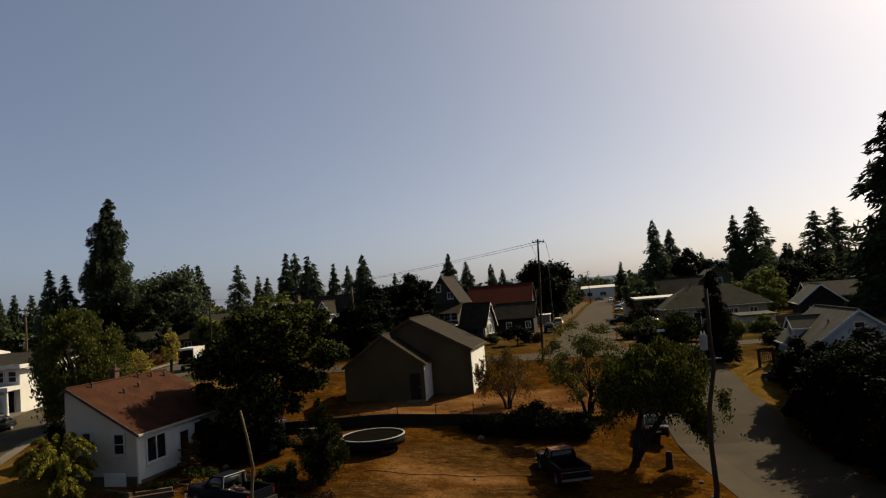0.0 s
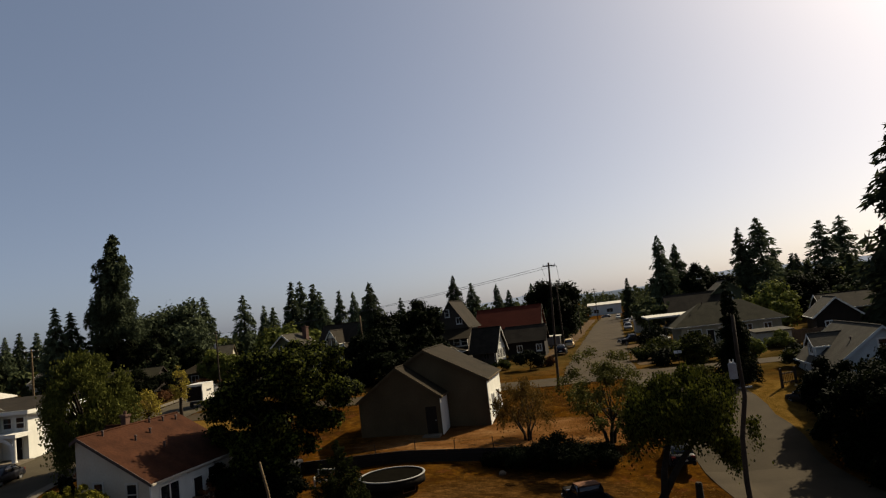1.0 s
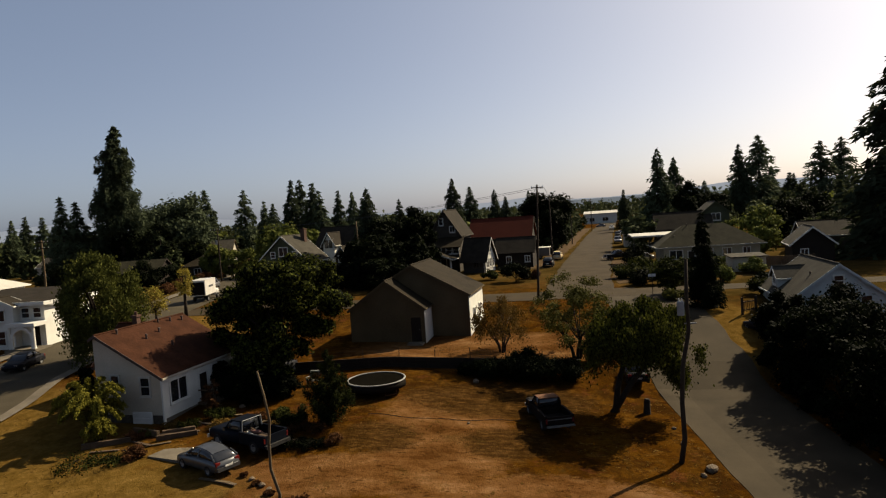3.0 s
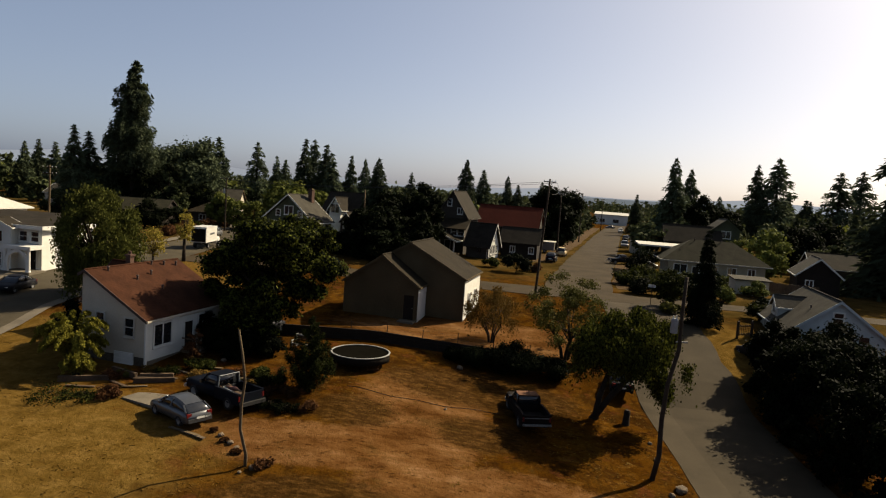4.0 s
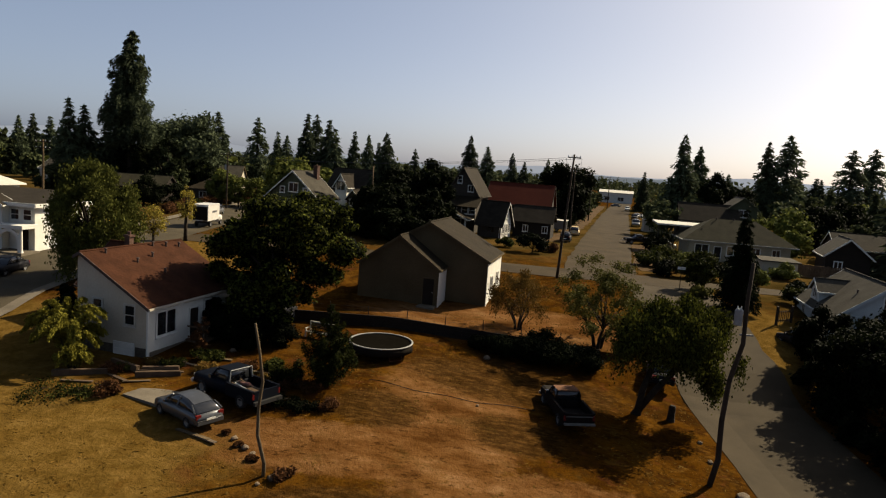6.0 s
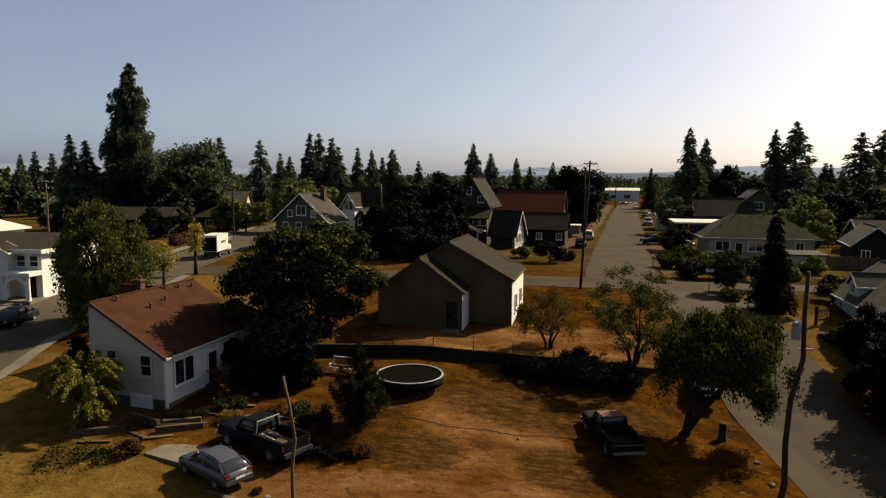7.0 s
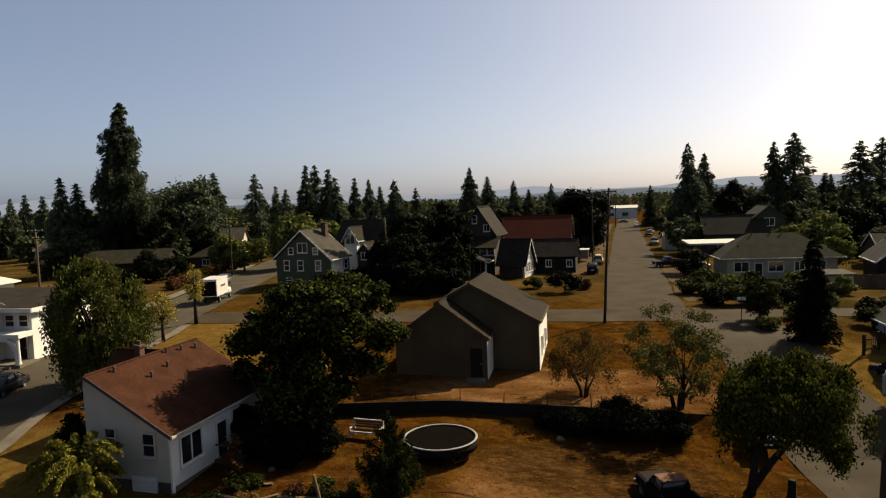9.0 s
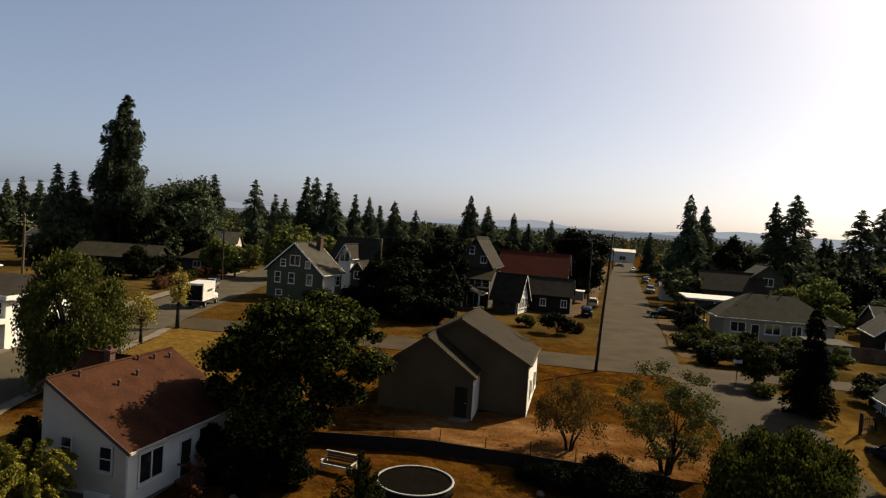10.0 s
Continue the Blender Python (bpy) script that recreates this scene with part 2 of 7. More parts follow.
M_CREAM_WALL = material("cream_siding", (0.24, 0.21, 0.145), 0.75, spread=0.15, scale=0.8, fine=10)
M_GREEN_WALL = material("green_grey_siding", (0.046, 0.052, 0.030), 0.8, spread=0.15, scale=0.8, fine=10)
M_BROWN_WALL = material("brown_siding", (0.040, 0.033, 0.025), 0.85, spread=0.2, scale=0.8, fine=10)
M_DARK_WALL = material("dark_timber_wall", (0.015, 0.011, 0.008), 0.9, spread=0.25, scale=1.0, fine=10)
M_PALE_BLUE = material("pale_blue_paint", (0.33, 0.35, 0.34), 0.75, spread=0.1, scale=0.8, fine=10)
M_ROOF_BROWN = material("red_brown_shingle", (0.0352, 0.0136, 0.0066), 0.9, spread=0.3, scale=0.9, fine=5, bump=0.5, spec=0.04)
M_ROOF_TAN = material("tan_shingle", (0.0185, 0.0142, 0.0086), 0.9, spread=0.25, scale=0.8, fine=5, bump=0.5, spec=0.04)
M_ROOF_GREY = material("grey_shingle", (0.044, 0.039, 0.030), 0.9, spread=0.25, scale=0.8, fine=5, bump=0.5, spec=0.04)
M_ROOF_DARK = material("dark_shingle", (0.022, 0.018, 0.013), 0.9, spread=0.3, scale=0.8, fine=5, bump=0.5, spec=0.04)
M_ROOF_MOSS = material("mossy_grey_shingle", (0.023, 0.021, 0.013), 0.95, spread=0.3, scale=0.8, fine=5, bump=0.5, spec=0.04)
M_ROOF_RED = material("red_metal_roof", (0.060, 0.014, 0.008), 0.8, spread=0.15, scale=0.5, fine=3, spec=0.03)
M_ROOF_WHITE = material("white_membrane_roof", (0.3520, 0.3344, 0.2904), 0.7, spread=0.1, scale=0.5, fine=4)
M_GLASS = material("dark_window_glass", (0.012, 0.013, 0.015), 0.12, spread=0.2, scale=1, fine=3, bump=0, spec=0.5)
M_BRICK = material("chimney_brick", (0.075, 0.042, 0.030), 0.9, spread=0.3, scale=3, fine=12, bump=0.4)
M_BARK = material("bark", (0.022, 0.016, 0.011), 0.95, spread=0.35, scale=3, fine=18, bump=0.7)
M_WOOD = material("weathered_wood", (0.070, 0.046, 0.028), 0.9, spread=0.3, scale=2, fine=15, bump=0.4, per_object=0.2)
M_POLE = material("pole_timber", (0.030, 0.021, 0.014), 0.9, spread=0.3, scale=2, fine=15, bump=0.5)
M_POLE_PALE = material("bleached_pole_timber", (0.085, 0.060, 0.033), 0.9, spread=0.3, scale=2, fine=15, bump=0.5)
M_METAL = material("galvanised_metal", (0.48, 0.48, 0.47), 0.45, 0.6, spread=0.15, scale=3, fine=20, bump=0.05)
M_CAN = material("dull_grey_painted_steel", (0.20, 0.20, 0.195), 0.55, 0.2, spread=0.2, scale=2, fine=15, bump=0.03)
M_RIM = material("dull_wheel_metal", (0.16, 0.16, 0.16), 0.5, 0.5, spread=0.15, scale=3, fine=20, bump=0.05)
M_RIM_DARK = material("dull_weathered_steel", (0.10, 0.095, 0.085), 0.7, spread=0.3, scale=3, fine=20, bump=0.05)
# near-black colour for the shade below the trampoline rim
M_RIM_SHADE = material("under_rim_shade", (0.012, 0.010, 0.008), 1.0, spread=0.25, scale=2, fine=20, spec=0.02)
M_VENT = material("dark_roof_metal", (0.05, 0.035, 0.03), 0.7, spread=0.2)
M_WIRE = material("wire", (0.03, 0.03, 0.03), 0.6, spread=0.1)
M_TYRE = material("tyre_rubber", (0.018, 0.017, 0.016), 0.85, spread=0.2)
M_CHROME = material("bright_bumper_metal", (0.70, 0.69, 0.66), 0.3, 0.7, spread=0.1, bump=0.02)
M_MESH = material("black_jumping_mat", (0.0045, 0.0040, 0.0030), 1.0, spread=0.2, scale=2, fine=30, spec=0.0)
M_PAD = material("weathered_white_vinyl", (0.20, 0.195, 0.185), 0.6, spread=0.2, scale=2, fine=12)
M_TAIL = material("red_lamp_plastic", (0.10, 0.010, 0.008), 0.3, spread=0.1, bump=0)
M_STONE = material("pale_stone", (0.1056, 0.0774, 0.0510), 0.9, spread=0.3, scale=3, fine=12, bump=0.5, per_object=0.25)
M_CLOTH = material("faded_pink_cloth", (0.15, 0.075, 0.060), 0.95, spread=0.3, scale=4, fine=20, bump=0.3)
M_RUST = material("rusty_iron", (0.11, 0.050, 0.025), 0.9, spread=0.4, scale=4, fine=20, bump=0.3)


def paint(name, color, rough=0.32, metal=0.2):
    return material(name, color, rough, metal, spread=0.08, scale=1.5, fine=10, bump=0.01, spec=0.5)


P_SILVER, P_BLACK = paint("silver_car_paint", (0.065, 0.067, 0.070), 0.3, 0.5), material("black_car_paint", (0.006, 0.006, 0.008), 0.5, spread=0.1, scale=1.5, fine=10, bump=0.01, spec=0.08)
P_NAVY, P_WHITE = material("dark_blue_car_paint", (0.003, 0.004, 0.007), 0.5, spread=0.15, scale=1.5, fine=10, bump=0.01, spec=0.07), paint("white_car_paint", (0.46, 0.44, 0.40), 0.35, 0.0)
P_GREY = paint("grey_car_paint", (0.12, 0.12, 0.125), 0.3, 0.4)
P_CREAM, P_BROWN = paint("cream_car_paint", (0.40, 0.30, 0.15), 0.4, 0.0), material("faded_brown_truck_paint", (0.007, 0.0045, 0.0035), 0.85, spread=0.3, scale=2, fine=12, bump=0.05, spec=0.08)

L_DARK = foliage("dark_conifer_needles", (0.0018, 0.0029, 0.0011), (0.0082, 0.0109, 0.0038))
# skyline needles lightened: some distance haze put into the colour
L_FIR = foliage("fir_needles", (0.0165, 0.0235, 0.0130), (0.0640, 0.0760, 0.0400))
# rare pale leaves put sunlit tips, dark ones shaded gaps, into the colour
L_MAPLE = foliage("deep_green_leaves", (0.0016, 0.0032, 0.0008), (0.0723, 0.0799, 0.0127), 0.1, 0.44)
L_PLUM = foliage("plum_leaves", (0.0042, 0.0060, 0.0012), (0.0975, 0.1020, 0.0165), 0.1, 0.25)
# paler grey-green than near leaves: haze painted into the far trees
L_FAR = foliage("haze_pale_tree_leaves", (0.0150, 0.0203, 0.0082), (0.0530, 0.0600, 0.0257), 0.35)
L_OLIVE = foliage("olive_green_leaves", (0.0221, 0.0234, 0.0046), (0.0900, 0.0840, 0.0195), 0.2)
L_WILLOW = foliage("willow_leaves", (0.0175, 0.0220, 0.0042), (0.0820, 0.0850, 0.0185), 0.2)
L_LIGHT = foliage("light_green_leaves", (0.030, 0.038, 0.007), (0.125, 0.132, 0.030), 0.2)
L_YELLOW = foliage("yellow_green_leaves", (0.0910, 0.0735, 0.0105), (0.2880, 0.2240, 0.0400), 0.2)
L_DRY = foliage("drying_leaves", (0.0440, 0.0255, 0.0060), (0.1420, 0.0850, 0.0205), 0.2)
L_STRAW = foliage("straw_blades", (0.060, 0.031, 0.0050), (0.125, 0.070, 0.0140), 0.1)
L_FEATHER = foliage("feathery_yellow_green", (0.030, 0.030, 0.0040), (0.190, 0.166, 0.0240), 0.1)
L_RUSSET = foliage("russet_dead_leaves", (0.0225, 0.0097, 0.0045), (0.0880, 0.0400, 0.0160), 0.1)
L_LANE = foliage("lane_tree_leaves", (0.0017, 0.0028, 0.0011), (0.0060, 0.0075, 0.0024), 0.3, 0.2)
L_CONE = foliage("dark_upright_shrub_leaves", (0.0025, 0.0038, 0.0008), (0.0260, 0.0300, 0.0060), 0.2, 0.3)
L_SHRUB = foliage("shrub_leaves", (0.0039, 0.0059, 0.0013), (0.0490, 0.0532, 0.0105), 0.3, 0.3)

# ---- mesh helpers ----


class Mesh:
    """Corners and faces of one mesh, gathered from simple solids."""

    def __init__(self):
        self.v, self.f = [], []

    def add(self, verts, faces):
        k = len(self.v)
        self.v += [tuple(p) for p in verts]
        self.f += [tuple(i + k for i in f) for f in faces]
        return self

    def box(self, x0, x1, y0, y1, z0, z1):
        return self.add([(x0, y0, z0), (x1, y0, z0), (x1, y1, z0), (x0, y1, z0), (x0, y0, z1), (x1, y0, z1), (x1, y1, z1), (x0, y1, z1)],
                        [(0, 3, 2, 1), (4, 5, 6, 7), (0, 1, 5, 4), (1, 2, 6, 5), (2, 3, 7, 6), (3, 0, 4, 7)])

    def slab(self, corners, thick):
        """A flat plate over four or more corners, thickened along its own normal, downwards."""
        c = [Vector(p) for p in corners]
        nrm = (c[1] - c[0]).cross(c[2] - c[0]).normalized()
        if nrm.z < 0:
            c.reverse()
            nrm = -nrm
        n = len(c)
        low = [p - nrm * thick for p in c]
        return self.add(c + low, [tuple(range(n)), tuple(range(2 * n - 1, n - 1, -1))] +
                        [(i, n + i, n + (i + 1) % n, (i + 1) % n) for i in range(n)])

    def prism(self, outline, y0, y1):
        """An outline of (x, z) from y0 to y1."""
        n = len(outline)
        return self.add([(x, y0, z) for x, z in outline] + [(x, y1, z) for x, z in outline],
                        [tuple(range(n)), tuple(range(2 * n - 1, n - 1, -1))] + [(i, n + i, n + (i + 1) % n, (i + 1) % n) for i in range(n)])

    def tube(self, points, radii, sides=7):
        """A round bar through points."""
        pts = [Vector(p) for p in points]
        rings = []
        for i, p in enumerate(pts):
            way = (pts[min(i + 1, len(pts) - 1)] - pts[max(i - 1, 0)]).normalized()
            side = way.cross(Vector((0.31, 0.95, 0.05)) if abs(way.z) > 0.6 else Vector((0, 0, 1))).normalized()
            up = side.cross(way)
            rings.append([p + (side * math.cos(a) + up * math.sin(a)) * radii[i] for a in [2 * math.pi * k / sides for k in range(sides)]])
        faces = [tuple(reversed(range(sides))), tuple((len(pts) - 1) * sides + k for k in range(sides))]
        for i in range(len(pts) - 1):
            for k in range(sides):
                j = (k + 1) % sides
                faces.append((i * sides + k, i * sides + j, (i + 1) * sides + j, (i + 1) * sides + k))
        return self.add([p for r in rings for p in r], faces)

    def ring(self, centre, radius, thick, sides=40, around=8, axis="z"):
        """A torus."""
        cx, cy, cz = centre
        verts, faces = [], []
        for i in range(sides):
            a = 2 * math.pi * i / sides
            for k in range(around):
                b = 2 * math.pi * k / around
                r, h = radius + thick * math.cos(b), thick * math.sin(b)
                verts.append((cx + r * math.cos(a), cy + r * math.sin(a), cz + h) if axis == "z" else (cx + h, cy + r * math.cos(a), cz + r * math.sin(a)))
        for i in range(sides):
            for k in range(around):
                j, m = (i + 1) % sides, (k + 1) % around
                faces.append((i * around + k, j * around + k, j * around + m, i * around + m))
        return self.add(verts, faces)

    def disc(self, centre, radius, thick, sides=40, axis="z"):
        cx, cy, cz = centre
        circle = [(radius * math.cos(2 * math.pi * i / sides), radius * math.sin(2 * math.pi * i / sides)) for i in range(sides)]
        if axis == "z":
            verts = [(cx + a, cy + b, cz) for a, b in circle] + [(cx + a, cy + b, cz + thick) for a, b in circle]
        else:
            verts = [(cx, cy + a, cz + b) for a, b in circle] + [(cx + thick, cy + a, cz + b) for a, b in circle]
        return self.add(verts, [tuple(reversed(range(sides))), tuple(range(sides, 2 * sides))] +
                        [(i, (i + 1) % sides, sides + (i + 1) % sides, sides + i) for i in range(sides)])

    def data(self, name, mat, smooth=False):
        me = bpy.data.meshes.new(name)
        me.from_pydata(self.v, [], self.f)
        me.materials.append(mat)
        if smooth:
            me.polygons.foreach_set("use_smooth", [True] * len(me.polygons))
        me.update()
        return me


def part(name, mesh, mat, parent=None, label="", smooth=False, at=None):
    ob = new(name, mesh.data(name, mat, smooth) if isinstance(mesh, Mesh) else mesh)
    if parent is not None:
        ob.parent = parent
    if at is not None:
        ob.matrix_basis = at
    if label:
        ob["label"] = label
    return ob


def thing(name, x, y, z, turn, label, category, group=""):
    ob = new(name)
    ob.matrix_basis = pose(x, y, z, 0, 0, turn)
    return tagged(ob, label, category, group)


def quads_mesh(name, corners, mat):
    """A mesh of loose four-cornered leaves from an array (n, 4, 3)."""
    n = len(corners)
    me = bpy.data.meshes.new(name)
    me.vertices.add(4 * n)
    me.vertices.foreach_set("co", np.asarray(corners, np.float32).ravel())
    me.loops.add(4 * n)
    me.loops.foreach_set("vertex_index", np.arange(4 * n, dtype=np.int32))
    me.polygons.add(n)
    me.polygons.foreach_set("loop_start", np.arange(0, 4 * n, 4, dtype=np.int32))
    me.update(calc_edges=True)
    me.materials.append(mat)
    return me


# ---- the lie of the land ----


def ease(a, b, x):
    t = min(1.0, max(0.0, (x - a) / (b - a)))
    return t * t * (3 - 2 * t)


WALL_Y = 52.2


def land(x, y):
    """Height of the ground: a low yard, a retaining wall, the level of the streets behind."""
    walled = ease(-17, -14, x) * (1 - ease(10.3, 12.5, x))
    stepped = np.interp(y, [-60, 20, 34, 47.5, WALL_Y, WALL_Y + 0.06, 70, 120, 4000], [-1.6, -0.2, 0.8, 1.75, 1.95, 2.72, 3.7, 4.0, 4.0])
    sloped = np.interp(y, [-60, 20, 34, 47.5, 52, 70, 120, 4000], [-1.6, -0.2, 0.8, 1.8, 2.7, 3.7, 4.0, 4.0])
    drop = min(0.11 * max(x + 6, 0), 2.6) * (1 - ease(46, 66, y))
    return float(walled * stepped + (1 - walled) * sloped - drop)

# ---- ground, roads, distance ----


def build_ground():
    xs = np.unique(np.r_[np.linspace(-3600, -200, 12), np.linspace(-200, -60, 15), np.arange(-60, -16, 2.0), np.arange(-16, 31, 1.0), np.arange(31, 70, 3.0),
                         np.linspace(70, 200, 12), np.linspace(200, 3600, 12)])
    ys = np.unique(np.r_[np.linspace(-400, -20, 10), np.arange(-20, 20, 4.0), np.arange(20, 52, 1.0), [WALL_Y, WALL_Y + 0.06], np.arange(53, 86, 1.0),
                         np.arange(86, 124, 3.0), np.linspace(126, 400, 20), np.linspace(400, 3900, 14)])
    m = Mesh()
    for y in ys:
        for x in xs:
            rough = 0.05 if -60 < x < 13 and 10 < y < 120 else 0.0
            m.v.append((x, y, land(x, y) + rough * (noise.noise((x * 0.35, y * 0.35, 0)) - 0.2)))
    nx = len(xs)
    for j in range(len(ys) - 1):
        for i in range(nx - 1):
            m.f.append((j * nx + i, j * nx + i + 1, (j + 1) * nx + i + 1, (j + 1) * nx + i))
    ob = part("ground", m, M_GROUND, smooth=False)
    return tagged(ob, "dry orange-brown grass and bare soil yard ground", "ground", kind="structure")


def strip(name, line, width, mat, label, lift=0.08, category="road", edge=None):
    """A band laid over the land along a line of (x, y), its sides a little wavy where there is no kerb."""
    pts = [Vector((x, y, 0)) for x, y in line]
    fine = []
    for a, b in zip(pts, pts[1:]):
        n = max(1, int((b - a).length / 2.0)) if a.y < 130 else max(1, int((b - a).length / 12))
        fine += [a.lerp(b, i / n) for i in range(n)]
    fine.append(pts[-1])
    m, stops = Mesh(), (-0.5, -0.49, -0.25, 0.0, 0.25, 0.49, 0.5)
    across = len(stops)
    for i, p in enumerate(fine):
        way = (fine[min(i + 1, len(fine) - 1)] - fine[max(i - 1, 0)]).normalized()
        side = Vector((way.y, -way.x, 0))
        for k in range(across):
            s = stops[k] * width
            if edge and abs(stops[k]) > 0.4:
                s += edge * noise.noise((p.x * 0.5, p.y * 0.5, 4.0 if s > 0 else 0.0)) * (1 if s > 0 else -1)
            q = p + side * s
            m.v.append((q.x, q.y, land(q.x, q.y) + (-0.10 if edge and k in (0, across - 1) else lift)))
    for i in range(len(fine) - 1):
        for k in range(across - 1):
            a = i * across + k
            m.f.append((a, a + 1, a + across + 1, a + across))
    ob = part(name, m, mat)
    return tagged(ob, label, category, kind="structure")


build_ground()
strip("road", [(-36.5, 20), (-39.3, 50), (-40.0, 75), (-41.2, 105), (-43.5, 150), (-50, 300)], 9.0, M_ASPHALT_SUNLIT, "grey two-lane asphalt road, sunlight put into its colour", 0.045)
strip("road", [(-36, 84.5), (-20, 82.5), (10, 77.6), (22.5, 76.2)], 7.4, M_ASPHALT_OLD, "pale worn asphalt side street", 0.04, edge=0.5)
strip("road", [(20.0, 76.6), (30, 75.4), (60, 71), (110, 64)], 4.6, M_ASPHALT_OLD, "narrow worn asphalt side street past the gardens", 0.036, edge=0.5)
strip("road", [(16.0, 79), (18.2, 90), (25.3, 118), (50, 215), (76, 312), (120, 480)], 8.8, M_ASPHALT_OLD, "long straight worn asphalt street running away", 0.055, edge=0.5)
strip("road", [(19.6, -10), (19.8, 30), (20.0, 48), (21.0, 62), (21.8, 74)], 9.0, M_ASPHALT, "narrow dark asphalt lane beside the yard", 0.03, edge=0.6)
strip("pavement", [(-44.9, 40), (-45.6, 75), (-46.8, 105), (-49, 150)], 1.8, M_CONCRETE, "concrete pavement along the road", 0.14, "pavement")
strip("pavement", [(-34.3, 44), (-34.6, 75), (-35.2, 80)], 1.0, M_CONCRETE, "narrow concrete pavement edge", 0.12, "pavement")
strip("driveway", [(31, 84), (34, 98)], 4.5, M_CONCRETE, "pale concrete driveway", 0.045, "driveway")
strip("driveway", [(15.5, 112), (31.5, 172), (43.5, 220), (62, 290)], 3.6, M_GRAVEL, "gravel verge where cars park along the street", 0.03, "driveway", edge=0.8)
strip("driveway", [(23.6, 84), (25.2, 92), (31.6, 118)], 3.2, M_GRAVEL, "gravel parking verge along the street", 0.03, "driveway", edge=0.8)


def ridge(name, dist, low, high, seed, color, a0, a1):
    """A far wooded ridge, so distant that it does not shift."""
    m = Mesh()
    n = 120
    for i in range(n + 1):
        a = radians(a0 + (a1 - a0) * i / n)
        h = low + (high - low) * (0.5 + 0.6 * noise.noise((i * 0.11 + seed, seed, 0)) + 0.12 * noise.noise((i * 0.4, seed, 3)))
        x, y = dist * math.sin(a), dist * math.cos(a)
        m.v += [(x, y, -20), (x, y, max(2.0, h))]
    m.f = [(2 * i, 2 * i + 2, 2 * i + 3, 2 * i + 1) for i in range(n)]
    # distance haze is painted: the ridge glows in an even pale blue-grey
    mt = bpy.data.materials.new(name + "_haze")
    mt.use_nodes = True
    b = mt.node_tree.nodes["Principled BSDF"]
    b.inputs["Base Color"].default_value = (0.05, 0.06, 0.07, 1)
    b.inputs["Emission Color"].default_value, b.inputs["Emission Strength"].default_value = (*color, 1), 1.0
    ob = part(name, m, mt)
    return tagged(ob, "hazy blue-grey wooded hills on the horizon", "hills", kind="structure")


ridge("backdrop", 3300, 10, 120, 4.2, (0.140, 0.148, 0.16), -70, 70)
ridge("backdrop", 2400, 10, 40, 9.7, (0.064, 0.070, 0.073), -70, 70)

# ---- buildings ----


def frame_ring(w, h, t, deep):
    """One closed rectangular frame, w by h inside."""
    m = Mesh()
    inner = [(-w / 2, -h / 2), (w / 2, -h / 2), (w / 2, h / 2), (-w / 2, h / 2)]
    outer = [(-w / 2 - t, -h / 2 - t), (w / 2 + t, -h / 2 - t), (w / 2 + t, h / 2 + t), (-w / 2 - t, h / 2 + t)]
    vs = [(x, y, z) for y in (-deep, 0.0) for ring in (inner, outer) for x, z in ring]
    fs = []
    for i in range(4):
        j = (i + 1) % 4
        fs += [(i, 4 + i, 4 + j, j), (8 + i, 8 + j, 12 + j, 12 + i), (i, j, 8 + j, 8 + i), (4 + i, 12 + i, 12 + j, 4 + j)]
    return m.add(vs, fs)


def window(parent, x, y, z, w, h, face, bars=1, trim=None, sill=True):
    """A framed window on a wall of a house; face: outward direction in the house's plan, '-y', '+x' or '-x'."""
    turn = {"-y": 0, "+x": 90, "-x": -90, "+y": 180}[face]
    fr = part("window", frame_ring(w, h, 0.12, 0.07), trim or M_TRIM, parent, at=pose(x, y, z, 0, 0, turn))
    part("pane", Mesh().box(-w / 2 + 0.01, w / 2 - 0.01, -0.03, -0.005, -h / 2 + 0.01, h / 2 - 0.01), M_GLASS, fr)
    for k in range(bars):
        u = -w / 2 + w * (k + 1) / (bars + 1)
        part("mullion", Mesh().box(u - 0.045, u + 0.045, -0.06, -0.031, -h / 2, h / 2), trim or M_TRIM, fr)
    if not bars:
        part("sash_rail", Mesh().box(-w / 2, w / 2, -0.058, -0.031, -0.03, 0.03), trim or M_TRIM, fr)
    if sill:
        part("sill", Mesh().box(-w / 2 - 0.16, w / 2 + 0.16, -0.13, 0.0, -h / 2 - 0.19, -h / 2 - 0.125), trim or M_TRIM, fr)
    return fr


def door(parent, x, y, z, w, h, face, mat, trim=M_TRIM):
    turn = {"-y": 0, "+x": 90, "-x": -90, "+y": 180}[face]
    fr = part("door_frame", frame_ring(w, h, 0.1, 0.06), trim, parent, at=pose(x, y, z + h / 2, 0, 0, turn))
    part("door", Mesh().box(-w / 2, w / 2, -0.03, -0.004, -h / 2, h / 2), mat, fr)
    for a in (-0.32, 0.08):
        part("door_panel", Mesh().box(-w * 0.33, w * 0.33, -0.042, -0.03, h * a, h * (a + 0.28)), mat, fr)
    k = Mesh()
    k.tube([(w * 0.38, -0.03, -h * 0.02), (w * 0.38, -0.09, -h * 0.02)], [0.03, 0.035], 6)
    part("door_handle", k, M_METAL, fr)
    return fr


